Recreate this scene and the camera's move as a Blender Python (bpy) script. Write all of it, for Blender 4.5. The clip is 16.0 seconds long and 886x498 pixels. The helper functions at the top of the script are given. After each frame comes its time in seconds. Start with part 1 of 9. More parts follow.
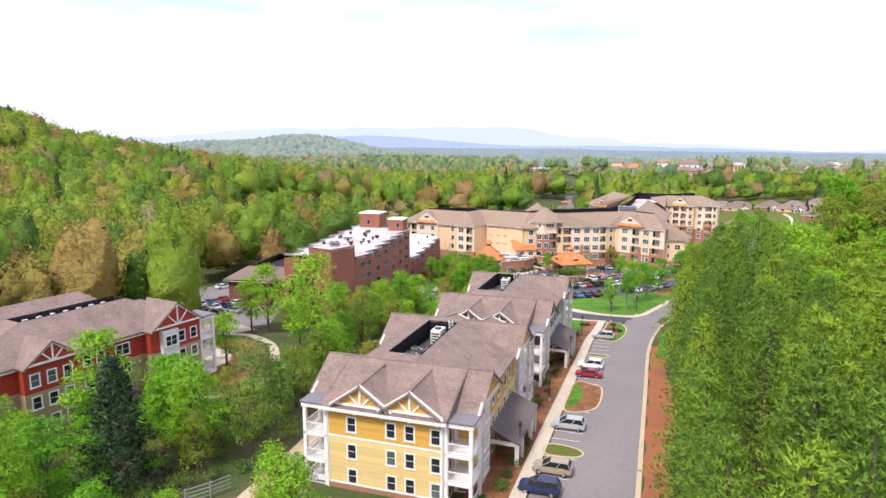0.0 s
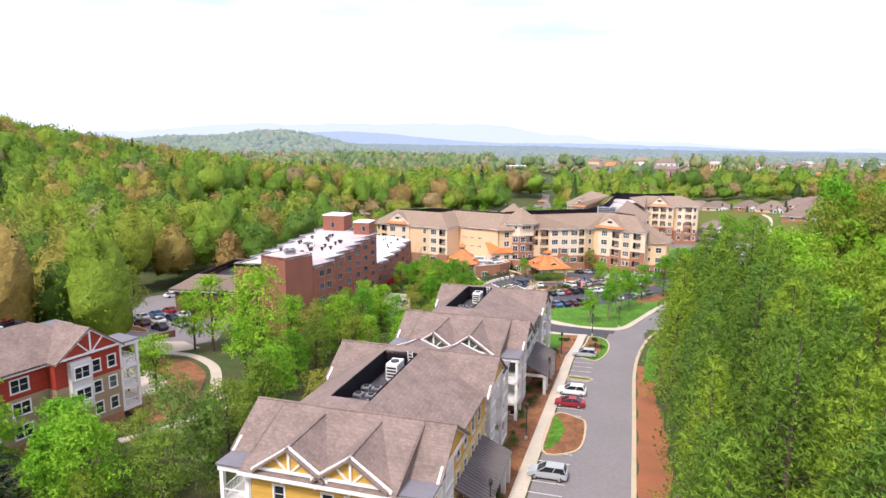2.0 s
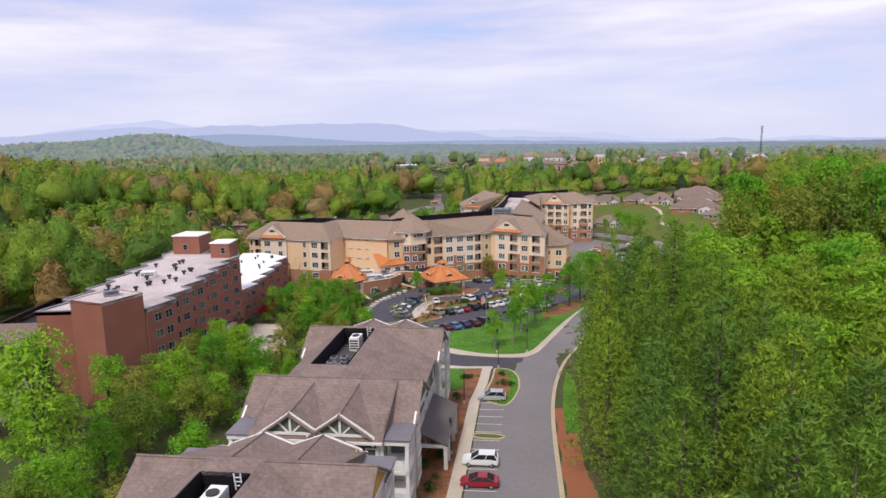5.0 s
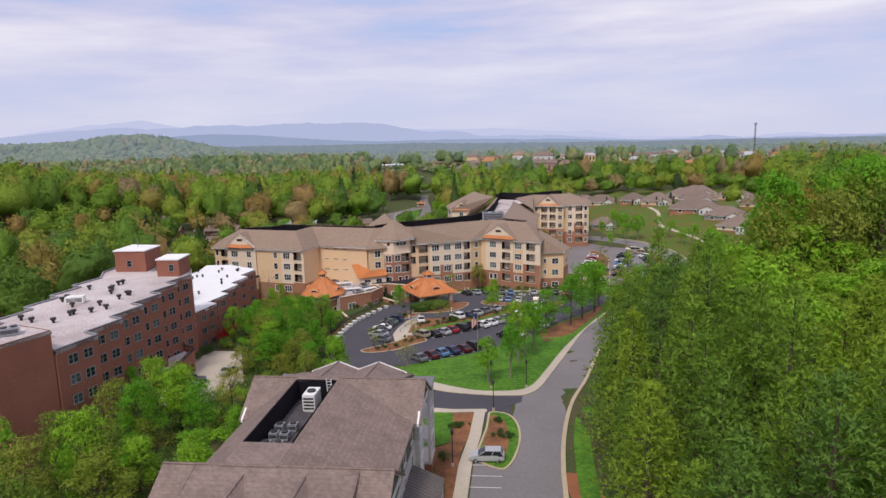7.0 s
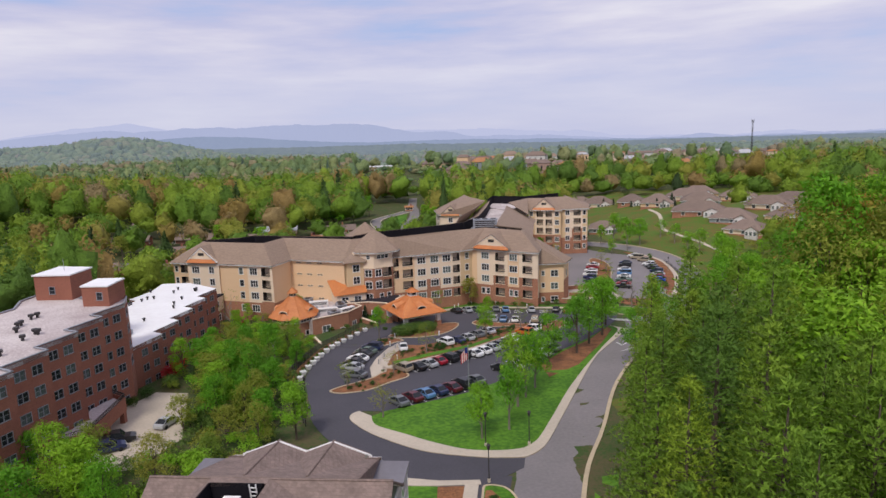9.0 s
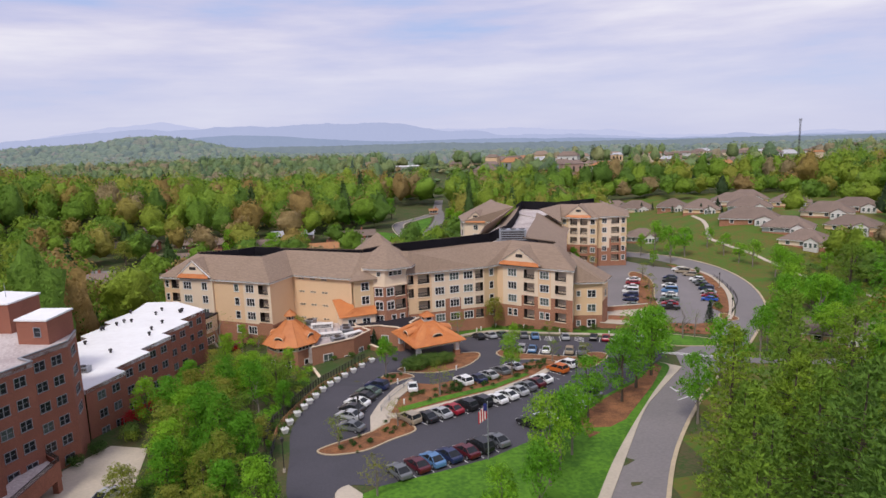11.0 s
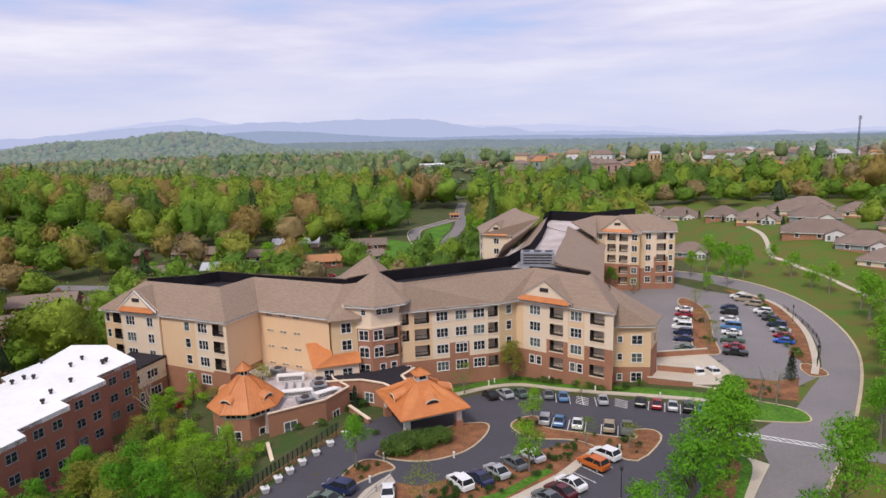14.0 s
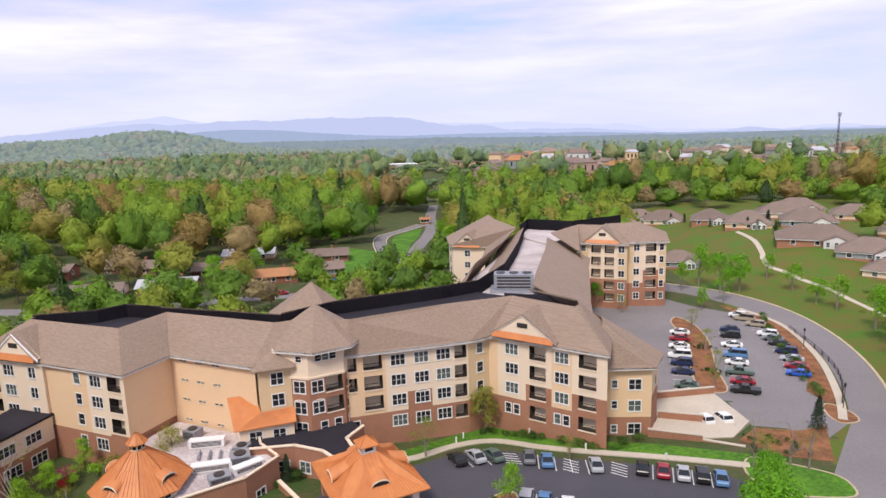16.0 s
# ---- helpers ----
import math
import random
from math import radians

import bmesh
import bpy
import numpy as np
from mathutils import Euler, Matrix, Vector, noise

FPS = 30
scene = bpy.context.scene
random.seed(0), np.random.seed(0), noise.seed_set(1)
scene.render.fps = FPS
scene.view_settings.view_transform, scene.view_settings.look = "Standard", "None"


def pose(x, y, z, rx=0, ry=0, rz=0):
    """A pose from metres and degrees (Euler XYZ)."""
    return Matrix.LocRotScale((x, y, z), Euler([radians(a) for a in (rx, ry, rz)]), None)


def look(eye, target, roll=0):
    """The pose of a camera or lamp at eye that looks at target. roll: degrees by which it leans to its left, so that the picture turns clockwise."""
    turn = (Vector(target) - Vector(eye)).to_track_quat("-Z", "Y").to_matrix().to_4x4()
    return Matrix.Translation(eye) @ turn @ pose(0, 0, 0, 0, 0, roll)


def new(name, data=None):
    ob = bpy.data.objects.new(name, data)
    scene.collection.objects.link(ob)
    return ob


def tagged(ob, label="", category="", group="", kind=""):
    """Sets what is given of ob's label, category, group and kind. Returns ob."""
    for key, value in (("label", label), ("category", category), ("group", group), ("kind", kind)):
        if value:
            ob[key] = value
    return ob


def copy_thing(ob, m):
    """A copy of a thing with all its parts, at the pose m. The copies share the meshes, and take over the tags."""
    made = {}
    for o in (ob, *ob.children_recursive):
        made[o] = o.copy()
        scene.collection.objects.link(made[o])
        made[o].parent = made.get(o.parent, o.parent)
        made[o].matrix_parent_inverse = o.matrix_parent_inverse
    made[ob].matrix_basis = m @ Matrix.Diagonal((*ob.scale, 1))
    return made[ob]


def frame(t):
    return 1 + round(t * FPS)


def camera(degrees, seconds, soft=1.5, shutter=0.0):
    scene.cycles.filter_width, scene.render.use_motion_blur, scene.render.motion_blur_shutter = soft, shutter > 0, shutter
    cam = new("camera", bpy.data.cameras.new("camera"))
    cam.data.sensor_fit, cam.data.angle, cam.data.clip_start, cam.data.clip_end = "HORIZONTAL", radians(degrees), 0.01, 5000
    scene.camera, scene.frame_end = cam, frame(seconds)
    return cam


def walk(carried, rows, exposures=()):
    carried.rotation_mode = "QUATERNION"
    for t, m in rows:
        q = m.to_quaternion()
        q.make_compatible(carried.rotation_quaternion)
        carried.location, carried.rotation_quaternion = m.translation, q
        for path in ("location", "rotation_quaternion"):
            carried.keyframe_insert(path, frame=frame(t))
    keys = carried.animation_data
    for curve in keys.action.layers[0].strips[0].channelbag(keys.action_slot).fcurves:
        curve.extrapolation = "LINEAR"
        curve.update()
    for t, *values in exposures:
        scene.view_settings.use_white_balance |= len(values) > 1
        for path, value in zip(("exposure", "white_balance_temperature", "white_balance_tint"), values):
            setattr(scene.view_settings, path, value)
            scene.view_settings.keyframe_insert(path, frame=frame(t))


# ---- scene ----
cam = camera(69.2, 16.0)
PATH = [
    (0, (0.137, -55.597, 42.812), (-0.193, -53.653, 42.481), -0.0),
    (0.5, (0.137, -52.542, 42.741), (-0.17, -50.594, 42.409), -0.1),
    (1, (0.1, -49.285, 42.754), (-0.192, -47.334, 42.42), -0.0),
    (1.5, (0.062, -45.982, 42.807), (-0.209, -44.03, 42.47), 0.1),
    (2, (0.037, -42.568, 43.028), (-0.222, -40.615, 42.687), 0.4),
    (2.5, (0.14, -39.096, 43.182), (-0.073, -37.137, 42.84), 0.2),
    (3, (0.247, -35.482, 43.324), (0.092, -33.519, 42.979), -0.0),
    (3.5, (0.423, -31.832, 43.256), (0.34, -29.864, 42.913), -0.4),
    (4, (0.632, -27.74, 43.217), (0.619, -25.769, 42.874), -0.7),
    (6.5, (2.326, -4.082, 43.043), (2.416, -2.115, 42.692), -1.3),
    (7, (2.758, 0.918, 42.855), (2.856, 2.885, 42.505), -1.4),
    (7.5, (3.311, 6.075, 42.759), (3.415, 8.041, 42.409), -1.5),
    (8, (4.033, 11.236, 42.659), (4.143, 13.202, 42.309), -1.5),
    (8.5, (4.625, 16.367, 42.509), (4.741, 18.333, 42.162), -1.7),
    (9, (5.311, 21.621, 42.465), (5.435, 23.586, 42.116), -1.9),
    (11.5, (9.615, 48.969, 42.743), (9.638, 50.938, 42.393), -1.8),
    (12, (10.563, 54.683, 42.792), (10.596, 56.651, 42.439), -1.9),
    (12.5, (11.712, 60.427, 42.889), (11.751, 62.395, 42.533), -1.8),
    (13, (12.655, 66.045, 43.003), (12.702, 68.012, 42.645), -1.8),
    (13.5, (13.527, 71.577, 43.195), (13.569, 73.544, 42.835), -1.8),
    (14, (14.484, 77.267, 43.339), (14.423, 79.234, 42.981), -1.6),
    (14.5, (15.213, 83.136, 43.414), (15.156, 85.102, 43.054), -1.6),
    (15, (15.97, 88.972, 43.533), (15.931, 90.938, 43.17), -1.6),
    (15.5, (16.544, 94.796, 43.643), (16.538, 96.762, 43.278), -1.7),
    (16, (17.171, 100.709, 43.716), (17.185, 102.675, 43.35), -1.8),
]
walk(cam, [(t, look(e, a, r)) for t, e, a, r in PATH], [(0, 0.84), (1.5, 0.86), (2.5, 0.88), (3, 0.8), (3.5, 0.62), (4, 0.42), (7, -0.06), (9, -0.15), (12.5, 0.0), (14.5, 0.1), (16, 0.3)])

import collections
# ---- light ----
world = bpy.data.worlds.new("world")
scene.world = world
world.use_nodes = True
wn, wl = world.node_tree.nodes, world.node_tree.links
wn.clear()
w_out = wn.new("ShaderNodeOutputWorld")
w_bg = wn.new("ShaderNodeBackground")
w_sky = wn.new("ShaderNodeTexSky")
w_sky.sky_type = "NISHITA"
w_sky.sun_disc = False
w_sky.sun_elevation, w_sky.sun_rotation = radians(48), radians(205)
w_co = wn.new("ShaderNodeTexCoord")
w_map = wn.new("ShaderNodeMapping")
w_map.inputs["Scale"].default_value = (1.0, 1.0, 7.0)
w_noise = wn.new("ShaderNodeTexNoise")
w_noise.inputs["Scale"].default_value, w_noise.inputs["Detail"].default_value = 2.6, 6.0
w_noise.inputs["Roughness"].default_value = 0.55
w_ramp = wn.new("ShaderNodeValToRGB")
w_ramp.color_ramp.elements[0].position, w_ramp.color_ramp.elements[1].position = 0.3, 0.7
w_ramp.color_ramp.elements[0].color = (5.3, 6.4, 10.0, 1)
w_ramp.color_ramp.elements[1].color = (10.4, 9.95, 11.0, 1)
for w_pos, w_col in ((0.42, (7.0, 7.0, 9.7, 1)), (0.54, (8.5, 8.15, 10.1, 1))):
    w_ramp.color_ramp.elements.new(w_pos).color = w_col
w_mix = wn.new("ShaderNodeMixRGB")
w_mix.inputs["Fac"].default_value = 0.88
wl.new(w_co.outputs["Generated"], w_map.inputs["Vector"])
wl.new(w_map.outputs["Vector"], w_noise.inputs["Vector"])
wl.new(w_noise.outputs["Fac"], w_ramp.inputs["Fac"])
# bluish haze low over the horizon
w_sep = wn.new("ShaderNodeSeparateXYZ")
w_low = wn.new("ShaderNodeMapRange")
w_low.interpolation_type = "SMOOTHSTEP"
w_low.inputs["From Min"].default_value, w_low.inputs["From Max"].default_value = 0.0, 0.16
w_low.inputs["To Min"].default_value, w_low.inputs["To Max"].default_value = 0.75, 0.0
w_haze = wn.new("ShaderNodeMixRGB")
w_haze.inputs["Color2"].default_value = (7.3, 7.6, 10.2, 1)
wl.new(w_co.outputs["Generated"], w_sep.inputs[0])
wl.new(w_sep.outputs["Z"], w_low.inputs["Value"])
wl.new(w_low.outputs["Result"], w_haze.inputs["Fac"])
wl.new(w_ramp.outputs["Color"], w_haze.inputs["Color1"])
wl.new(w_haze.outputs["Color"], w_mix.inputs["Color2"])
wl.new(w_sky.outputs["Color"], w_mix.inputs["Color1"])
wl.new(w_mix.outputs["Color"], w_bg.inputs["Color"])
w_bg.inputs["Strength"].default_value = 0.092
wl.new(w_bg.outputs["Background"], w_out.inputs["Surface"])
sun = new("sun", bpy.data.lights.new("sun", "SUN"))
sun.data.energy, sun.data.angle, sun.data.color = 2.3, radians(12), (1.0, 0.935, 0.84)
sun.matrix_world = look((0, 0, 200), (0 + 60, 140, 0))


# ---- materials ----
def mat(name, a, b=None, rough=0.8, scale=3.0, fine=30.0, bump=0.15, metal=0.0, vary=0.0, stretch=(1, 1, 1), spec=0.3, obcol=False, crisp=0.16):
    """Two tones mixed by coarse and fine noise, with relief; vary: spread of brightness between objects."""
    m = bpy.data.materials.new(name)
    m.use_nodes = True
    n, l = m.node_tree.nodes, m.node_tree.links
    p = n["Principled BSDF"]
    b = b or tuple(c * 0.75 for c in a)
    co, mp = n.new("ShaderNodeTexCoord"), n.new("ShaderNodeMapping")
    mp.inputs["Scale"].default_value = stretch
    l.new(co.outputs["Object"], mp.inputs["Vector"])
    n1, n2 = n.new("ShaderNodeTexNoise"), n.new("ShaderNodeTexNoise")
    n1.inputs["Scale"].default_value, n1.inputs["Detail"].default_value = 1.0 / scale, 4
    n2.inputs["Scale"].default_value, n2.inputs["Detail"].default_value = fine / 10, 3
    for k in (n1, n2):
        l.new(mp.outputs["Vector"], k.inputs["Vector"])
    add = n.new("ShaderNodeMath")
    add.operation = "MULTIPLY_ADD"
    add.inputs[1].default_value = 0.5
    half = n.new("ShaderNodeMath")
    half.operation = "MULTIPLY"
    half.inputs[1].default_value = 0.5
    l.new(n1.outputs["Fac"], half.inputs[0])
    l.new(n2.outputs["Fac"], add.inputs[0])
    l.new(half.outputs[0], add.inputs[2])
    r = n.new("ShaderNodeValToRGB")
    r.color_ramp.elements[0].position, r.color_ramp.elements[1].position = 0.5 - crisp, 0.5 + crisp
    r.color_ramp.elements[0].color, r.color_ramp.elements[1].color = (*b, 1), (*a, 1)
    l.new(add.outputs[0], r.inputs["Fac"])
    col = r.outputs["Color"]
    info = n.new("ShaderNodeObjectInfo")
    if obcol:
        mx = n.new("ShaderNodeMixRGB")
        mx.blend_type = "MULTIPLY"
        mx.inputs["Fac"].default_value = 1
        l.new(col, mx.inputs["Color1"])
        l.new(info.outputs["Color"], mx.inputs["Color2"])
        col = mx.outputs["Color"]
    if vary:
        hs = n.new("ShaderNodeHueSaturation")
        mr = n.new("ShaderNodeMapRange")
        mr.inputs["To Min"].default_value, mr.inputs["To Max"].default_value = 1 - vary, 1 + vary
        l.new(info.outputs["Random"], mr.inputs["Value"])
        l.new(mr.outputs["Result"], hs.inputs["Value"])
        l.new(col, hs.inputs["Color"])
        col = hs.outputs["Color"]
    l.new(col, p.inputs["Base Color"])
    p.inputs["Roughness"].default_value, p.inputs["Metallic"].default_value = rough, metal
    p.inputs["Specular IOR Level"].default_value = spec
    if bump:
        bp = n.new("ShaderNodeBump")
        bp.inputs["Strength"].default_value, bp.inputs["Distance"].default_value = bump, 0.05
        l.new(n2.outputs["Fac"], bp.inputs["Height"])
        l.new(bp.outputs["Normal"], p.inputs["Normal"])
    return m


def coursed(m, height=0.2, width=0.6, mortar=0.02, dark=0.75, bump=0.5, axis="wall"):
    """Adds courses (bricks, shingles, boards) to a material, by the object's own coordinates."""
    n, l = m.node_tree.nodes, m.node_tree.links
    p = n["Principled BSDF"]
    src = p.inputs["Base Color"].links[0].from_socket
    co, sep, com = n.new("ShaderNodeTexCoord"), n.new("ShaderNodeSeparateXYZ"), n.new("ShaderNodeCombineXYZ")
    l.new(co.outputs["Object"], sep.inputs[0])
    ad = n.new("ShaderNodeMath")
    ad.operation = "ADD"
    l.new(sep.outputs["X"], ad.inputs[0])
    l.new(sep.outputs["Y"], ad.inputs[1])
    l.new(ad.outputs[0], com.inputs["X"])
    l.new(sep.outputs["Z"], com.inputs["Y"])
    bt = n.new("ShaderNodeTexBrick")
    bt.inputs["Scale"].default_value = 1.0
    bt.inputs["Brick Width"].default_value, bt.inputs["Row Height"].default_value = width, height
    bt.inputs["Mortar Size"].default_value = mortar
    bt.inputs["Color1"].default_value, bt.inputs["Color2"].default_value = (1, 1, 1, 1), (0.82, 0.82, 0.82, 1)
    bt.inputs["Mortar"].default_value = (dark, dark, dark, 1)
    l.new(com.outputs[0], bt.inputs["Vector"])
    mx = n.new("ShaderNodeMixRGB")
    mx.blend_type = "MULTIPLY"
    mx.inputs["Fac"].default_value = 1
    l.new(src, mx.inputs["Color1"])
    l.new(bt.outputs["Color"], mx.inputs["Color2"])
    l.new(mx.outputs["Color"], p.inputs["Base Color"])
    return m


def leaf_mat(name, a, b, c, spread=0.12, trans=0.4):
    """Foliage: tint between trees by Object Info's Random, between leaves by island."""
    m = bpy.data.materials.new(name)
    m.use_nodes = True
    n, l = m.node_tree.nodes, m.node_tree.links
    p = n["Principled BSDF"]
    info, geo = n.new("ShaderNodeObjectInfo"), n.new("ShaderNodeNewGeometry")
    r = n.new("ShaderNodeValToRGB")
    r.color_ramp.elements[0].color, r.color_ramp.elements[1].color = (*a, 1), (*c, 1)
    e = r.color_ramp.elements.new(0.5)
    e.color = (*b, 1)
    mr = n.new("ShaderNodeMath")
    mr.operation = "MULTIPLY_ADD"
    mr.inputs[1].default_value = spread * 2
    sh = n.new("ShaderNodeMath")
    sh.operation = "SUBTRACT"
    sh.inputs[1].default_value = spread
    l.new(info.outputs["Random"], sh.inputs[0])
    l.new(geo.outputs["Random Per Island"], mr.inputs[0])
    l.new(sh.outputs[0], mr.inputs[2])
    l.new(mr.outputs[0], r.inputs["Fac"])
    hs = n.new("ShaderNodeHueSaturation")
    v = n.new("ShaderNodeMapRange")
    v.inputs["To Min"].default_value, v.inputs["To Max"].default_value = 0.84, 1.16
    l.new(geo.outputs["Random Per Island"], v.inputs["Value"])
    l.new(v.outputs["Result"], hs.inputs["Value"])
    l.new(r.outputs["Color"], hs.inputs["Color"])
    l.new(hs.outputs["Color"], p.inputs["Base Color"])
    p.inputs["Roughness"].default_value = 0.65
    p.inputs["Specular IOR Level"].default_value = 0.2
    tr = n.new("ShaderNodeBsdfTranslucent")
    l.new(hs.outputs["Color"], tr.inputs["Color"])
    mx = n.new("ShaderNodeMixShader")
    mx.inputs["Fac"].default_value = trans
    l.new(p.outputs[0], mx.inputs[1])
    l.new(tr.outputs[0], mx.inputs[2])
    l.new(mx.outputs[0], n["Material Output"].inputs["Surface"])
    return m


def wood_mat(name, stops, trans=0.3, grain=0.9):
    """Foliage of the woods: tint by the stored value of each tree, shade by leaf clump."""
    m = leaf_mat(name, stops[0], stops[1], stops[2], 0.0, trans)
    n, l = m.node_tree.nodes, m.node_tree.links
    at = n.new("ShaderNodeAttribute")
    at.attribute_name = "tint"
    r = [k for k in n if k.type == "VALTORGB"][0]
    while len(r.color_ramp.elements) > 1:
        r.color_ramp.elements.remove(r.color_ramp.elements[-1])
    for i, c in enumerate(stops):
        q = i / (len(stops) - 1)
        e = r.color_ramp.elements[0] if i == 0 else r.color_ramp.elements.new(q)
        e.position, e.color = q, (*c, 1)
    l.new(at.outputs["Fac"], r.inputs["Fac"])
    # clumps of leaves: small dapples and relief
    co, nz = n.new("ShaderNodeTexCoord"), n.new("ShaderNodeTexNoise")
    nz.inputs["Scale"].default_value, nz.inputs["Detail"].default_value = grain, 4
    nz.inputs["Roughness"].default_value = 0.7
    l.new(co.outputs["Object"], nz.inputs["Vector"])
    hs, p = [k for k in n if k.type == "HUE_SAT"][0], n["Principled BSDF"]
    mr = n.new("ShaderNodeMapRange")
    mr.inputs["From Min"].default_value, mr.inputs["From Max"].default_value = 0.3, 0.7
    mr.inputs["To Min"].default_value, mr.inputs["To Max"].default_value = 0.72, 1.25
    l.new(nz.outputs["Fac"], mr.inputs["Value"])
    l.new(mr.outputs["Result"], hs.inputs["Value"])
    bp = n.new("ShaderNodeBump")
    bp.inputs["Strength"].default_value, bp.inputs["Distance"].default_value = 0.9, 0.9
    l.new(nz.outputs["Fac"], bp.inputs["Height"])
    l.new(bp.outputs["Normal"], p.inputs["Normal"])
    return m


def glass_mat(name, tint=(0.02, 0.025, 0.03), rough=0.08):
    m = mat(name, tint, tuple(c * 0.6 for c in tint), rough=rough, scale=4, bump=0.0, spec=0.3)
    return m


M = {}
M["asphalt_new"] = mat("asphalt_new", (0.085, 0.08, 0.095), (0.062, 0.06, 0.07), 0.85, 9, 40, 0.1)
M["asphalt_old"] = mat("asphalt_old", (0.25, 0.225, 0.225), (0.19, 0.175, 0.175), 0.9, 14, 25, 0.1)
M["concrete"] = mat("concrete", (0.58, 0.5, 0.4), (0.46, 0.4, 0.32), 0.9, 5, 25, 0.1)
M["kerb"] = mat("kerb", (0.56, 0.45, 0.3), (0.44, 0.36, 0.25), 0.9, 3, 25, 0.1)
M["mulch"] = mat("mulch", (0.31, 0.135, 0.06), (0.15, 0.07, 0.035), 1.0, 2.0, 40, 0.6, crisp=0.1)
M["clay"] = mat("clay", (0.36, 0.13, 0.06), (0.25, 0.1, 0.05), 1.0, 4, 40, 0.5)
M["lawn"] = mat("lawn", (0.105, 0.245, 0.018), (0.05, 0.135, 0.012), 1.0, 5, 16, 0.8, crisp=0.1)
M["meadow"] = mat("meadow", (0.065, 0.155, 0.014), (0.15, 0.115, 0.03), 1.0, 8, 12, 0.8, crisp=0.1)
M["litter"] = mat("litter", (0.1, 0.085, 0.04), (0.045, 0.085, 0.018), 1.0, 5, 22, 0.6, crisp=0.08)
M["paint_line"] = mat("paint_line", (0.75, 0.75, 0.73), (0.6, 0.6, 0.58), 0.8, 2, 30, 0.05)
M["shingle_a"] = coursed(mat("shingle_a", (0.29, 0.215, 0.185), (0.2, 0.15, 0.128), 0.95, 2, 30, 0.4, crisp=0.12), 0.15, 0.33, 0.015, 0.8)
M["shingle_b"] = coursed(mat("shingle_b", (0.335, 0.245, 0.185), (0.295, 0.215, 0.16), 0.95, 9, 16, 0.15), 0.14, 0.4, 0.008, 0.86)
M["shingle_c"] = coursed(mat("shingle_c", (0.27, 0.2, 0.16), (0.2, 0.15, 0.125), 0.95, 8, 40, 0.3, vary=0.12), 0.1, 0.4, 0.01, 0.75)
M["brick_red"] = coursed(mat("brick_red", (0.33, 0.135, 0.09), (0.23, 0.09, 0.062), 0.9, 5, 40, 0.3), 0.075, 0.22, 0.012, 1.25)
M["brick_tan"] = coursed(mat("brick_tan", (0.41, 0.2, 0.125), (0.3, 0.14, 0.088), 0.9, 4, 40, 0.3), 0.075, 0.22, 0.012, 1.25)
M["brick_dark"] = coursed(mat("brick_dark", (0.19, 0.09, 0.07), (0.14, 0.07, 0.055), 0.9, 4, 40, 0.3), 0.075, 0.22, 0.012, 1.3)
M["cream"] = mat("cream", (0.82, 0.67, 0.51), (0.76, 0.61, 0.46), 0.9, 7, 30, 0.1)
M["tan"] = mat("tan", (0.8, 0.57, 0.36), (0.73, 0.51, 0.315), 0.9, 7, 30, 0.1)
M["ochre"] = mat("ochre", (0.72, 0.54, 0.33), (0.65, 0.48, 0.29), 0.9, 5, 30, 0.1)
M["mustard"] = coursed(mat("mustard", (0.72, 0.42, 0.09), (0.64, 0.37, 0.075), 0.7, 6, 20, 0.05), 0.15, 30, 0.012, 0.7)
M["yellow"] = coursed(mat("yellow", (0.83, 0.63, 0.28), (0.77, 0.57, 0.24), 0.7, 6, 20, 0.05), 0.15, 30, 0.012, 0.75)
M["green_siding"] = coursed(mat("green_siding", (0.14, 0.17, 0.13), (0.11, 0.14, 0.105), 0.7, 6, 20, 0.05), 0.15, 30, 0.012, 0.7)
M["white_siding"] = coursed(mat("white_siding", (0.74, 0.72, 0.69), (0.68, 0.66, 0.63), 0.7, 6, 20, 0.05), 0.15, 30, 0.012, 0.8)
M["red_siding"] = coursed(mat("red_siding", (0.42, 0.055, 0.03), (0.34, 0.045, 0.025), 0.7, 6, 20, 0.05), 0.15, 30, 0.012, 0.7)
M["beige_siding"] = coursed(mat("beige_siding", (0.42, 0.32, 0.2), (0.37, 0.28, 0.17), 0.7, 6, 20, 0.05), 0.15, 30, 0.012, 0.75)
M["white"] = mat("white", (0.82, 0.8, 0.78), (0.74, 0.72, 0.7), 0.6, 3, 20, 0.04)
M["membrane"] = mat("membrane", (0.88, 0.88, 0.88), (0.8, 0.79, 0.79), 0.6, 6, 10, 0.04)
M["gravel_roof"] = mat("gravel_roof", (0.64, 0.58, 0.56), (0.4, 0.33, 0.32), 0.95, 7, 30, 0.3, crisp=0.11)
M["copper"] = mat("copper", (0.62, 0.235, 0.075), (0.52, 0.18, 0.06), 0.5, 2.5, 12, 0.04, spec=0.4)
M["well_floor"] = mat("well_floor", (0.11, 0.1, 0.105), (0.06, 0.055, 0.06), 0.8, 1.5, 20, 0.1)
M["black"] = mat("black", (0.028, 0.024, 0.033), (0.02, 0.018, 0.024), 0.8, 3, 20, 0.05)
M["dark_metal"] = mat("dark_metal", (0.05, 0.045, 0.045), (0.035, 0.03, 0.03), 0.5, 2, 20, 0.02)
M["grey_metal"] = mat("grey_metal", (0.36, 0.37, 0.4), (0.28, 0.29, 0.32), 0.5, 2, 20, 0.03, metal=0.3)
M["porch_roof"] = mat("porch_roof", (0.2, 0.19, 0.21), (0.165, 0.155, 0.17), 0.6, 3, 20, 0.03)
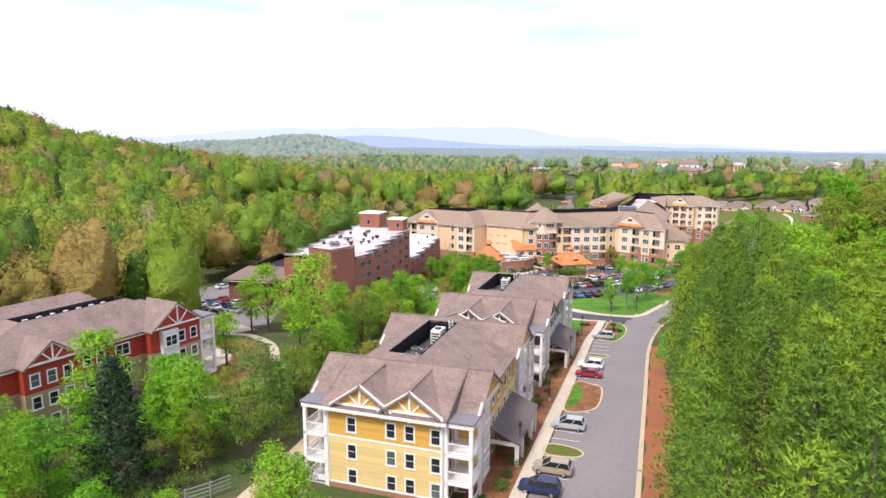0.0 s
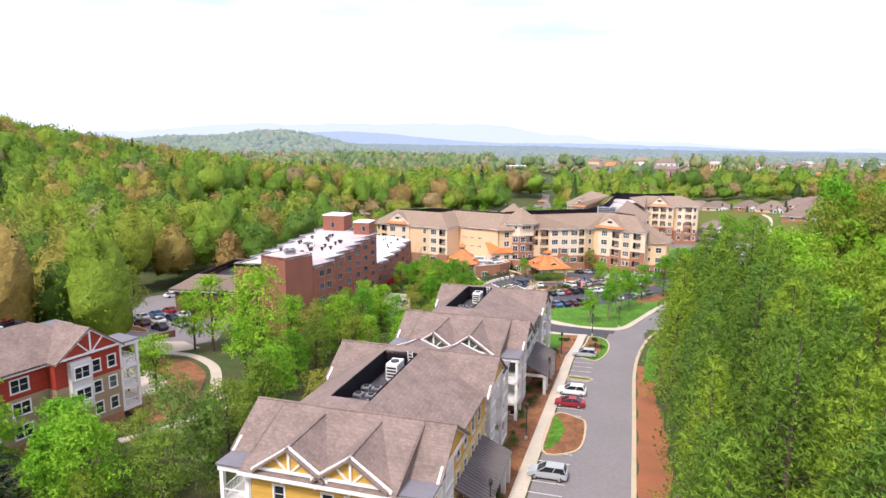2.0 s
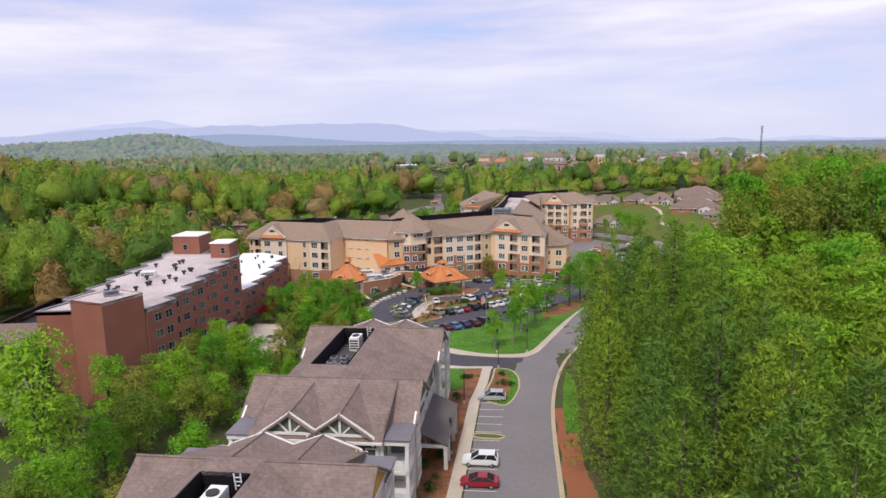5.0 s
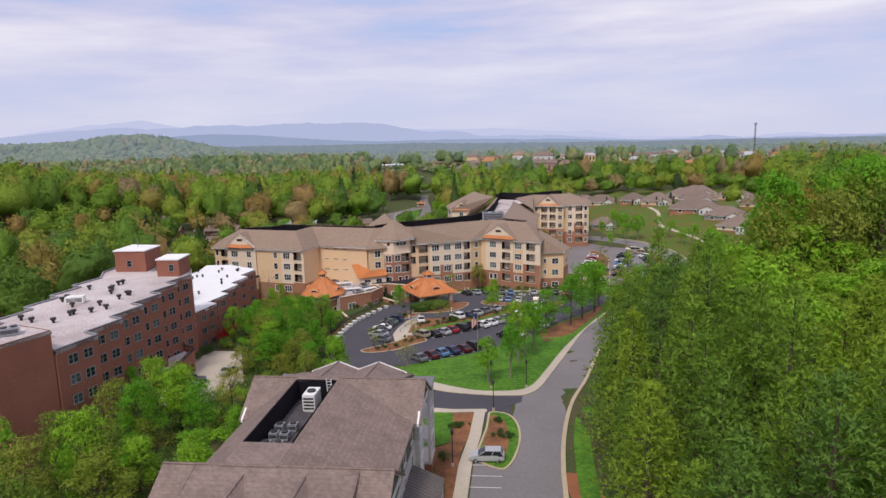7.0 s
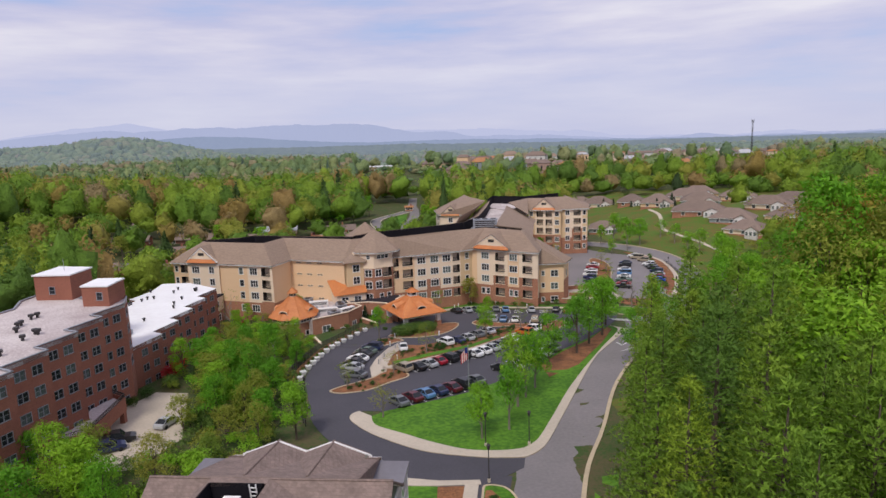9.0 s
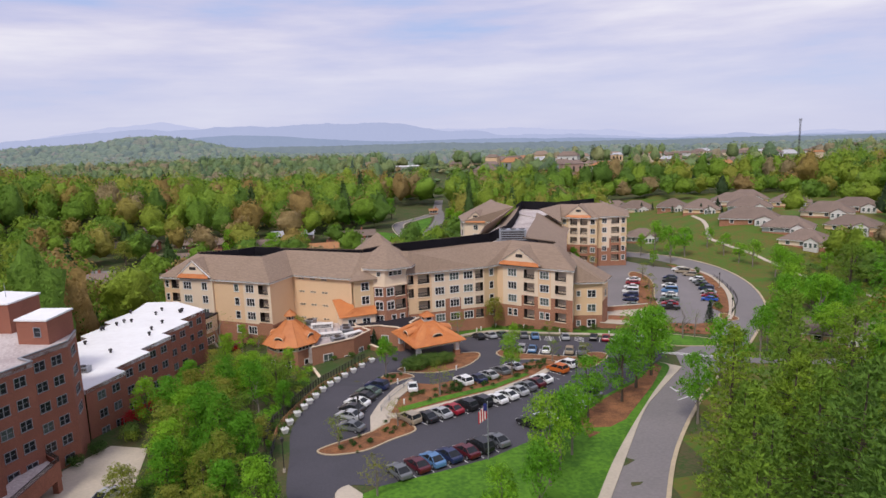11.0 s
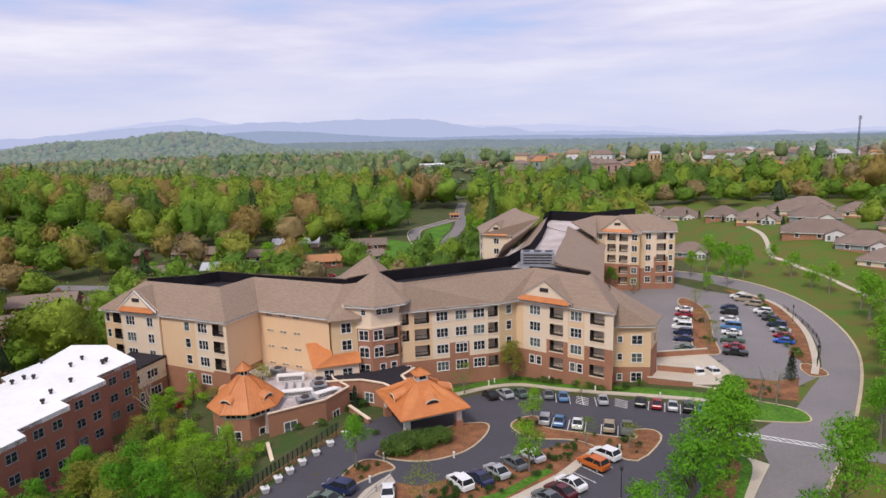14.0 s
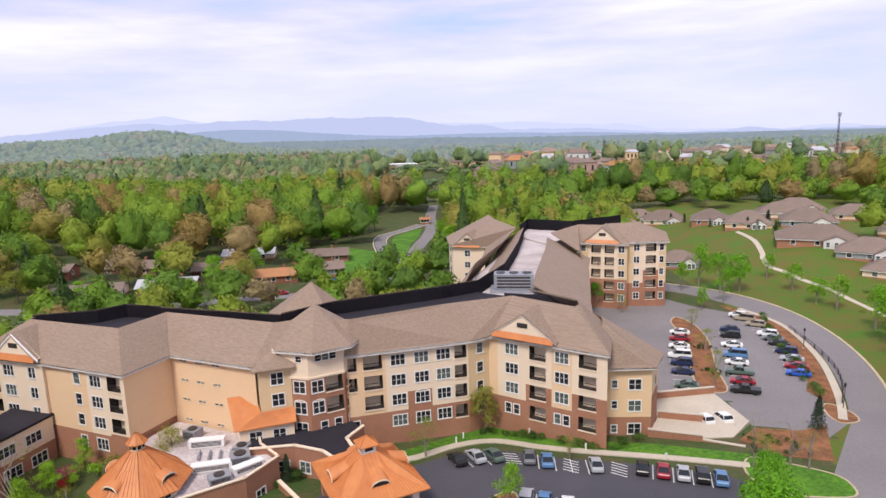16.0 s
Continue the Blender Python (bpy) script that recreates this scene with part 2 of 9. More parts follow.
M["seam_metal"] = mat("seam_metal", (0.165, 0.14, 0.135), (0.13, 0.115, 0.11), 0.55, 3, 20, 0.03)
# near-black brown for balcony recesses, their shade put into the colour
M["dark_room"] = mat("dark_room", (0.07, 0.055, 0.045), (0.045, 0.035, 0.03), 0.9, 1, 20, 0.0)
M["glass"] = glass_mat("glass", (0.03, 0.034, 0.04), 0.12)
M["glass_pale"] = glass_mat("glass_pale", (0.12, 0.15, 0.14), 0.15)
M["bark"] = mat("bark", (0.15, 0.115, 0.085), (0.085, 0.065, 0.05), 1.0, 0.6, 60, 0.8, stretch=(1, 1, 0.3))
M["bark_pale"] = mat("bark_pale", (0.3, 0.26, 0.22), (0.2, 0.17, 0.145), 1.0, 0.6, 60, 0.8, stretch=(1, 1, 0.3))
M["timber"] = mat("timber", (0.4, 0.2, 0.1), (0.3, 0.15, 0.075), 0.8, 1, 30, 0.2)
M["car_paint"] = mat("car_paint", (1, 1, 1), (0.93, 0.93, 0.93), 0.28, 2, 10, 0.0, spec=0.5, obcol=True)
M["rubber"] = mat("rubber", (0.025, 0.025, 0.025), (0.018, 0.018, 0.018), 0.9, 1, 20, 0.0)
M["rim"] = mat("rim", (0.5, 0.5, 0.52), (0.4, 0.4, 0.42), 0.35, 1, 20, 0.0, metal=0.7)
M["lamp_red"] = mat("lamp_red", (0.4, 0.02, 0.015), None, 0.2, 1, 20, 0.0)
M["lamp_clear"] = mat("lamp_clear", (0.75, 0.75, 0.73), None, 0.15, 1, 20, 0.0)
M["leaf_fresh"] = leaf_mat("leaf_fresh", (0.13, 0.35, 0.022), (0.19, 0.44, 0.025), (0.29, 0.5, 0.035))
M["leaf_olive"] = leaf_mat("leaf_olive", (0.17, 0.28, 0.035), (0.25, 0.33, 0.04), (0.35, 0.34, 0.06))
M["leaf_willow"] = leaf_mat("leaf_willow", (0.18, 0.29, 0.06), (0.22, 0.33, 0.07), (0.27, 0.36, 0.08))
M["leaf_amber"] = leaf_mat("leaf_amber", (0.34, 0.25, 0.04), (0.44, 0.3, 0.05), (0.5, 0.36, 0.07))
M["needle"] = leaf_mat("needle", (0.16, 0.295, 0.05), (0.23, 0.385, 0.045), (0.335, 0.47, 0.045), 0.12, 0.38)
M["spruce"] = leaf_mat("spruce", (0.03, 0.065, 0.03), (0.045, 0.085, 0.04), (0.06, 0.1, 0.05), 0.2, 0.08)
M["blossom"] = leaf_mat("blossom", (0.6, 0.62, 0.5), (0.7, 0.7, 0.6), (0.75, 0.75, 0.66))
M["azalea_red"] = leaf_mat("azalea_red", (0.5, 0.01, 0.02), (0.62, 0.02, 0.03), (0.6, 0.05, 0.06))
M["azalea_pink"] = leaf_mat("azalea_pink", (0.42, 0.03, 0.14), (0.5, 0.04, 0.2), (0.55, 0.08, 0.22))
M["maple_red"] = leaf_mat("maple_red", (0.09, 0.012, 0.018), (0.12, 0.018, 0.022), (0.15, 0.03, 0.03))
M["shrub"] = leaf_mat("shrub", (0.055, 0.12, 0.025), (0.1, 0.19, 0.035), (0.17, 0.26, 0.05), 0.3)
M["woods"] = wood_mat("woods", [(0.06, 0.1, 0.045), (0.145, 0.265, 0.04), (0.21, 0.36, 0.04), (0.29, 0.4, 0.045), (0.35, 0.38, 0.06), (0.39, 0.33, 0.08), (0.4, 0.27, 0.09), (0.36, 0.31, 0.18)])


# ---- builders ----
class Shape:
    """Gathers vertices and faces for one mesh."""

    def __init__(self):
        self.v, self.f = [], []

    def face(self, *pts):
        k = len(self.v)
        self.v += [tuple(p) for p in pts]
        self.f.append(tuple(range(k, k + len(pts))))
        return self

    def box(self, x0, y0, z0, x1, y1, z1):
        k = len(self.v)
        self.v += [(x, y, z) for z in (z0, z1) for x, y in ((x0, y0), (x1, y0), (x1, y1), (x0, y1))]
        self.f += [tuple(k + i for i in q) for q in ((3, 2, 1, 0), (4, 5, 6, 7), (0, 1, 5, 4), (1, 2, 6, 5), (2, 3, 7, 6), (3, 0, 4, 7))]
        return self

    def prism(self, pts, z0, z1, z1s=None):
        """An upright prism over a polygon (counter-clockwise)."""
        k, n = len(self.v), len(pts)
        self.v += [(x, y, z0) for x, y in pts] + [(x, y, z1) for x, y in pts]
        self.f += [tuple(range(k + n - 1, k - 1, -1)), tuple(range(k + n, k + 2 * n))]
        self.f += [(k + i, k + (i + 1) % n, k + n + (i + 1) % n, k + n + i) for i in range(n)]
        return self

    def slab(self, pts, th=0.22):
        """A roof plane with thickness, its upper face given."""
        k, n = len(self.v), len(pts)
        self.v += [tuple(p) for p in pts] + [(p[0], p[1], p[2] - th) for p in pts]
        self.f += [tuple(range(k, k + n)), tuple(range(k + 2 * n - 1, k + n - 1, -1))]
        self.f += [(k + n + i, k + n + (i + 1) % n, k + (i + 1) % n, k + i) for i in range(n)]
        return self

    def tube(self, p, q, r0, r1=None, n=8):
        r1 = r0 if r1 is None else r1
        p, q = Vector(p), Vector(q)
        d = (q - p).normalized()
        a = d.orthogonal().normalized()
        b = d.cross(a)
        k = len(self.v)
        for c, r in ((p, r0), (q, r1)):
            self.v += [tuple(c + r * (math.cos(t) * a + math.sin(t) * b)) for t in [2 * math.pi * i / n for i in range(n)]]
        self.f += [(k + i, k + (i + 1) % n, k + n + (i + 1) % n, k + n + i) for i in range(n)]
        self.f += [tuple(range(k + n - 1, k - 1, -1)), tuple(range(k + n, k + 2 * n))]
        return self

    def mesh(self, name, material):
        m = bpy.data.meshes.new(name)
        m.from_pydata(self.v, [], self.f)
        m.materials.append(M[material] if isinstance(material, str) else material)
        m.update()
        return m


def loose_pieces(shape):
    """The separate pieces of a Shape, as Shapes."""
    root = list(range(len(shape.v)))

    def find(a):
        while root[a] != a:
            root[a] = root[root[a]]
            a = root[a]
        return a

    for f in shape.f:
        for k in f[1:]:
            root[find(k)] = find(f[0])
    out = collections.OrderedDict()
    for f in shape.f:
        q = out.setdefault(find(f[0]), (Shape(), {}))
        for k in f:
            if k not in q[1]:
                q[1][k] = len(q[0].v)
                q[0].v.append(shape.v[k])
        q[0].f.append(tuple(q[1][k] for k in f))
    return [q[0] for q in out.values()]


def part(name, shape, material, parent, label="", m=None):
    """One mesh object under a thing or a part; shape is a Shape or a ready mesh. Roof planes become parts of their own."""
    if isinstance(shape, Shape) and name.endswith(("roof", "slope", "ridge_cap", "coping", "cornice", "porch_deck")):
        pieces = loose_pieces(shape)
        thin = [q for q in pieces if "copper" in material and is_rod(q)]
        rest = [q for q in pieces if q not in thin]
        if thin:
            one = Shape()
            for q in thin:
                k = len(one.v)
                one.v += q.v
                one.f += [tuple(a + k for a in f) for f in q.f]
            link_part("standing_seams", one, material, parent, "", m)
        for q in rest:
            ob = link_part(name, q, material, parent, label, m)
        return ob
    return link_part(name, shape, material, parent, label, m)


def is_rod(q):
    """True for a long thin tube."""
    a, b = Vector(q.v[0]), Vector(q.v[1])
    return (a - b).length < 0.15


def link_part(name, shape, material, parent, label="", m=None):
    data = shape.mesh(name, material) if isinstance(shape, Shape) else shape
    ob = new(name, data)
    ob.parent = parent
    if m is not None:
        ob.matrix_basis = m
    return tagged(ob, label)


def thing(name, label, category, m=None, group="", kind=""):
    ob = new(name)
    ob.empty_display_size = 0.3
    if m is not None:
        ob.matrix_basis = m
    return tagged(ob, label, category, group, kind)


# ---- ground heights ----
GY = (-400, -20, 0, 20, 42, 70, 89, 100, 130, 145, 160, 175, 190, 205, 235, 330, 420, 600, 800, 1100)
GZ = (9.5, 8.2, 7.6, 6.7, 5.3, 3.4, 2.2, 1.3, -0.3, -1.2, -2.2, -3.8, -4.9, -6.4, -6.8, -6.0, -6.5, -4, 2, -12)


def ramp(t, a, b):
    t = min(max((t - a) / (b - a), 0), 1)
    return t * t * (3 - 2 * t)


def ground(x, y):
    z = float(np.interp(y, GY, GZ))
    z += 8 * ramp(x, 96, 150) * ramp(y, 250, 320) * (1 - ramp(y, 430, 560))
    z += 2.2 * ramp(x - 0.15 * y, 12, 30) * (1 - ramp(y, 90, 150))
    d = math.hypot((x + 420) / 1.1, y - 330)
    z += 44 * (1 - ramp(d, 0, 330))
    z += 15 * ramp(-0.788 * x - 0.616 * (y + 55), 5, 80) * ramp(0.788 * (y + 55) - 0.616 * x, 250, 450)
    z += (3.0 * noise.noise((x / 140, y / 140, 0)) + 8 * noise.noise((x / 420, y / 420, 3))) * max(ramp(y, 420, 620), ramp(-x, 130, 240), ramp(x, 200, 320))
    z += 10 * math.exp(-((x - 94) / 24) ** 2 - ((y - 121) / 24) ** 2)
    z -= 3.0 * math.exp(-((x + 27) / 11) ** 2 - ((y - 164) / 10) ** 2)
    z += 78 * math.exp(-((x + 930) / 250) ** 2 - ((y - 2350) / 280) ** 2) + 62 * math.exp(-((x + 1380) / 290) ** 2 - ((y - 2300) / 280) ** 2)
    z -= 14 * ramp(math.hypot(x, y - 100), 900, 1700) + 34 * ramp(math.hypot(x, y - 100), 1800, 4500)
    return z


def steps(a, b, inner, outer, ia, ib):
    out, k = [], a
    while k < b:
        out.append(k)
        k += inner if ia <= k < ib else outer
    return out + [b]


def sheet(name, poly, dz, material, label, category, kind="structure", band=3.0, parent=None):
    """A surface draped over the ground, dz above it, with side skirts."""
    bm = bmesh.new()
    f = bm.faces.new([bm.verts.new((x, y, 0)) for x, y in poly])
    bmesh.ops.triangulate(bm, faces=[f])
    ys, xs = [p[1] for p in poly], [p[0] for p in poly]
    k = math.ceil(min(ys) / band) * band
    while k < max(ys):
        bmesh.ops.bisect_plane(bm, geom=bm.verts[:] + bm.edges[:] + bm.faces[:], plane_co=(0, k, 0), plane_no=(0, 1, 0))
        k += band
    if max(xs) > 100:
        k = math.ceil(min(xs) / 6) * 6
        while k < max(xs):
            bmesh.ops.bisect_plane(bm, geom=bm.verts[:] + bm.edges[:] + bm.faces[:], plane_co=(k, 0, 0), plane_no=(1, 0, 0))
            k += 6
    for v in bm.verts:
        v.co.z = ground(v.co.x, v.co.y) + dz
    for f in bm.faces:
        if f.normal.z < 0:
            f.normal_flip()
    bm.normal_update()
    edges = [e for e in bm.edges if e.is_boundary]
    ext = bmesh.ops.extrude_edge_only(bm, edges=edges)
    for v in [g for g in ext["geom"] if isinstance(g, bmesh.types.BMVert)]:
        v.co.z -= dz + 0.15
    bmesh.ops.recalc_face_normals(bm, faces=bm.faces[:])
    me = bpy.data.meshes.new(name)
    bm.to_mesh(me)
    bm.free()
    me.materials.append(M[material])
    ob = new(name, me)
    if parent:
        ob.parent = parent
        return ob
    return tagged(ob, label, category, "", kind)


def smooth(pts, n=6, closed=False):
    """A rounded line through the points."""
    out, k = [], len(pts)
    rng = range(k if closed else k - 1)
    for i in rng:
        p0, p1, p2, p3 = (pts[(i + j) % k] if closed else pts[min(max(i + j, 0), k - 1)] for j in (-1, 0, 1, 2))
        for s in range(n):
            t = s / n
            out.append(tuple(0.5 * (2 * p1[c] + (p2[c] - p0[c]) * t + (2 * p0[c] - 5 * p1[c] + 4 * p2[c] - p3[c]) * t * t + (3 * p1[c] - p0[c] - 3 * p2[c] + p3[c]) * t ** 3) for c in (0, 1)))
    return out if closed else out + [pts[-1]]


def offset(pts, d, closed=False):
    """The line moved d metres to its left."""
    out, n = [], len(pts)
    for i in range(n):
        a = pts[(i - 1) % n] if closed or i else pts[0]
        b = pts[(i + 1) % n] if closed or i < n - 1 else pts[-1]
        tx, ty = b[0] - a[0], b[1] - a[1]
        s = math.hypot(tx, ty) or 1
        out.append((pts[i][0] - ty / s * d, pts[i][1] + tx / s * d))
    return out


def strip(name, line, width, dz, material, label="", category="", kind="structure", closed=False, parent=None):
    """A band of that width to the left of a line, draped: kerbs and walks."""
    a, b = line, offset(line, width, closed)
    s, n = Shape(), len(line)
    za = [ground(*p) for p in a]
    zb = [ground(*p) for p in b]
    for i in range(n if closed else n - 1):
        j = (i + 1) % n
        p = [(*a[i], za[i] + dz), (*a[j], za[j] + dz), (*b[j], zb[j] + dz), (*b[i], zb[i] + dz)]
        q = [(x, y, z - dz - 0.15) for x, y, z in p]
        s.face(*p)
        s.face(q[0], q[1], p[1], p[0])
        s.face(p[3], p[2], q[2], q[3])
    ob = new(name, s.mesh(name, material))
    if parent:
        ob.parent = parent
        return tagged(ob, label)
    return tagged(ob, label, category, "", kind)


BA = radians(9.0)


def bw(u, v):
    """From the terrace rows' own axes to the world."""
    return (u * math.cos(BA) + v * math.sin(BA), -u * math.sin(BA) + v * math.cos(BA))


def ribbon(name, a, b, dz, material, label, category):
    """A draped band between two lines."""
    def even(line, n):
        q = np.array(line)
        d = np.concatenate([[0], np.cumsum(np.hypot(*np.diff(q, axis=0).T))])
        t = np.linspace(0, d[-1], n)
        return list(zip(np.interp(t, d, q[:, 0]).tolist(), np.interp(t, d, q[:, 1]).tolist()))
    n = max(len(a), len(b)) * 2
    a, b = even(a, n), even(b, n)
    s = Shape()
    for i in range(n - 1):
        p = [(x, y, ground(x, y) + dz) for x, y in (a[i], a[i + 1], b[i + 1], b[i])]
        q = [(x, y, z - dz - 0.15) for x, y, z in p]
        s.face(*p)
        s.face(q[0], q[1], p[1], p[0])
        s.face(p[3], p[2], q[2], q[3])
    return tagged(new(name, s.mesh(name, material)), label, category, "", "structure")

# ---- ground, roads and walks ----
def make_ground():
    xs = steps(-4200, 4200, 6, 90, -170, 230)
    xs = sorted(set([x for x in xs if -900 <= x <= 900] + list(range(-4200, -2000, 300)) + list(range(-2000, -900, 75)) + list(range(900, 4201, 300))))
    ys = list(range(-700, -60, 40)) + list(range(-60, 420, 3)) + list(range(420, 1100, 20)) + list(range(1100, 2700, 60)) + list(range(2700, 4801, 150))
    v = [(x, y, ground(x, y)) for y in ys for x in xs]
    n = len(xs)
    f = [(j * n + i, j * n + i + 1, (j + 1) * n + i + 1, (j + 1) * n + i) for j in range(len(ys) - 1) for i in range(n - 1)]
    s = Shape()
    s.v, s.f = v, f
    me = s.mesh("ground", "litter")
    me.materials.append(M["meadow"])
    me.materials.append(M["clay"])
    for p in me.polygons:
        x, y, z = p.center
        edge = 3 * noise.noise((x / 9, y / 9, 1))
        if x > 96 + edge and 200 < y < 440:
            p.material_index = 1
        elif 30 < x < 130 and 104 < y < 204 and x > 0.45 * y - 12:
            p.material_index = 1
    tagged(new("ground", me), "woodland floor, meadow and red clay bank", "ground", "", "structure")


make_ground()

# the street past the terrace row and its bend round to the far car park
right_kerb = smooth([bw(8.1, -60), bw(8.1, 0), bw(8.1, 40), bw(8.3, 72), (25.4, 90.4), (32.0, 104.4), (40.2, 122.3), (54.6, 145.7), (71.1, 167.4), (92, 199), (102.3, 218.8), (109.0, 242), (109.3, 264), (100.8, 285), (86, 298), (66, 305)], 5)
left_kerb = smooth([(19.7, 96.9), (23, 100.1), (28.6, 111.4), (40.3, 135.5), (45.9, 144.6), (55.2, 158.2)], 5)
street_left = [bw(1.9, -60), bw(1.9, 78), bw(1.9, 84), (17.5, 91), (18.5, 97)] + left_kerb[1:] + [(58.3, 170), (70.3, 180.8)] + smooth([(83.4, 197.6), (90.4, 210), (98.7, 231), (102.7, 253), (98.9, 268), (90, 284), (78, 292), (62, 297)], 4)
sheet("street", street_left + right_kerb[::-1], 0.05, "asphalt_old", "worn grey asphalt street between kerbs", "street")
strip("street_kerb", right_kerb[::-1], -0.0 + 0.55, 0.17, "kerb", "pale concrete kerb along the street", "kerb")
# the darker drive to the car park, and the car park
west_edge = smooth([(3.6, 95.6), (-3.5, 102), (-9.3, 113), (-11.8, 125.5), (-13.6, 136), (-12.4, 149), (-9.7, 161), (-5.5, 172.5)], 5)
lot_north = [(-1, 178), (4, 185.5), (12, 187.5), (17.5, 190.5), (22, 191.8), (27, 191.6), (33, 188.9), (40, 186.9), (47, 185.2), (55.5, 181.8), (59, 176.5)]
lot_south = [(55.5, 168), (52.5, 163.5), (44, 151.8), (36, 143.5), (26, 131), (15.5, 122.4), (8.5, 119.0), (1.5, 116)]
nose = smooth([(1.5, 116), (-2.6, 116.6), (-3.9, 113.8), (-1, 108.5), (3.1, 104), (7.6, 100.4), (14.7, 97.6), (19.7, 96.9)], 5)
sheet("car_park", [(14.5, 90.6), (8, 91.8)] + west_edge + lot_north + lot_south + nose[1:] + [(19.0, 94)], 0.055, "asphalt_new", "dark new asphalt drive and car park", "car park")
# stalls along the terrace row
sheet("parking_bay", [bw(-2.1, -40), bw(1.9, -40), bw(1.9, 78), bw(-2.1, 78)], 0.05, "asphalt_old", "grey asphalt parking bay beside the terrace walk", "parking bay")

# lawn inside the bend, with its broad walk
walk_in = smooth([(-0.6, 114.2), (0.2, 110.6), (4.1, 107.0), (8.8, 102.9), (13.2, 100.2), (18.7, 99.5), (21.9, 101.4), (26.0, 109.2), (32.4, 122.3), (44.2, 143.2), (52.6, 157.5), (52.3, 162.3)], 5)
outer = nose[5:] + left_kerb[1:]
sheet("lawn", walk_in + [(44, 151.8), (36, 143.5), (26, 131), (15.5, 122.4), (8.5, 119.0), (1.5, 116)], 0.12, "lawn", "mown green lawn inside the bend", "lawn")
ribbon("walk", outer, walk_in, 0.16, "concrete", "broad pale concrete walk round the lawn", "walk")
strip("lawn_kerb", outer[::-1], -0.35, 0.14, "kerb", "concrete kerb with gutter round the lawn", "kerb")
sheet("hedge_bed", [(30, 127.5), (37, 133.5), (46, 148), (51.5, 158.5), (51.2, 161), (44, 150.5), (36.5, 143), (30, 135)], 0.17, "mulch", "bark mulch bed along the car park", "bed")

# walk, beds and islands beside the terrace row
ribbon("walk", [bw(-3.9, -40), bw(-3.9, 0), bw(-3.9, 40), bw(-3.9, 76), (9.5, 81), (10.5, 84.6), (11.2, 88), (11.3, 90.4)], [bw(-2.3, -40), bw(-2.3, 0), bw(-2.3, 40), bw(-2.3, 75.5), (11.0, 80.4), (12.0, 84.2), (12.7, 87.6), (12.9, 90.2)], 0.16, "concrete", "straight pale concrete walk along the terrace row", "walk")
sheet("bed", [bw(-8.2, -40), bw(-3.9, -40), bw(-3.9, 77), (9.5, 81), (10.5, 84.6), (11.2, 90.1), (8.1, 90.4), (7.6, 84), (6.9, 79.6), bw(-7.5, 78), bw(-8.2, 70)], 0.1, "mulch", "reddish bark mulch bed with shrubs", "bed")
sheet("lawn", [(2.0, 76), (4.4, 78.5), (6.9, 79.7), (7.6, 84), (8.1, 90.4), (3.6, 91.2), (1.6, 86)], 0.13, "lawn", "small lawn at the terrace end", "lawn")
sheet("walk", [(-2.0, 93.0), (3.6, 91.3), (8.1, 90.6), (13.2, 90.3), (13.2, 91.4), (8.3, 91.9), (3.9, 93.4), (-1.0, 96.0)], 0.14, "concrete", "pale concrete walk by the drive", "walk")


def island(name, pts, inner, label, rim=0.28, n=4, closed=True):
    line = smooth(pts, n, True)
    strip(name + "_kerb", line, rim, 0.17, "kerb", "rounded concrete kerb of a planted island", "kerb", closed=True)
    sheet(name, offset(line, rim * 0.9, True), 0.13, inner, label, "island")


island("island", [(9.9, 74.6), (12.2, 71.4), (13.8, 72.2), (15.6, 76.6), (16.7, 81.4), (16.9, 86), (15.9, 89.2), (13.6, 90.0), (12.9, 87.6), (12.2, 84), (11.1, 80.0)], "lawn", "planted island with grass edge at the street corner")
sheet("bed", [(10.6, 75.2), (12.2, 73.0), (13.4, 74.2), (14.6, 78.6), (15.1, 82), (15.2, 86), (14.2, 88.6), (13.5, 88.6), (12.6, 84), (11.5, 80.0)], 0.16, "mulch", "bark mulch bed on the corner island", "bed")
sheet("verge", [(19.6, 60.5), (21.3, 70), (23.4, 79.5), (26.6, 90), (29.5, 90), (25.4, 78.6), (23.2, 68), (21.8, 60)], 0.1, "lawn", "strip of rough grass between kerb and pines", "verge")
island("island", [bw(-2.1, 60.2), bw(0.9, 59.8), bw(1.9, 60.7), bw(0.9, 61.5), bw(-2.1, 61.6)], "meadow", "narrow grassy island between stalls")
island("island", [bw(-2.1, 42.8), bw(1.0, 42.2), bw(2.0, 40.5), bw(2.1, 33.5), bw(0.8, 30.6), bw(-2.1, 30.4)], "mulch", "mulched island between stalls")
sheet("lawn", [bw(-2.1, 42.4), bw(-1.0, 40.5), bw(-0.2, 37.5), bw(-0.6, 33.5), bw(-1.4, 31), bw(-2.1, 30.8)], 0.16, "lawn", "grass patch on the mulched island", "lawn")
island("island", [bw(-2.1, 17.6), bw(0.9, 17.3), bw(1.9, 16.0), bw(0.9, 15.0), bw(-2.1, 15.0)], "meadow", "narrow grassy island between stalls")

# islands of the car park
island("island", [(-6.9, 128.6), (-8.3, 126.6), (-6, 125.2), (-1.5, 126.2), (2.0, 129.5), (5.3, 132.4), (4.6, 135.2), (1.5, 138), (-1.2, 133.0)], "mulch", "mulched island at the car park entry")
sheet("walk", [(-1.4, 133), (1.2, 136), (0.2, 140), (2.2, 147), (5.0, 154.6), (4.0, 157.0), (1.2, 152.5), (-1.0, 145), (-2.0, 139)], 0.15, "concrete", "pale concrete walk across the car park", "walk")
island("island", [(-2.6, 156.2), (-0.8, 153.8), (2.6, 157), (4.6, 158.6), (2.6, 161.2), (-0.6, 161.4)], "mulch", "round planted island with a tree")
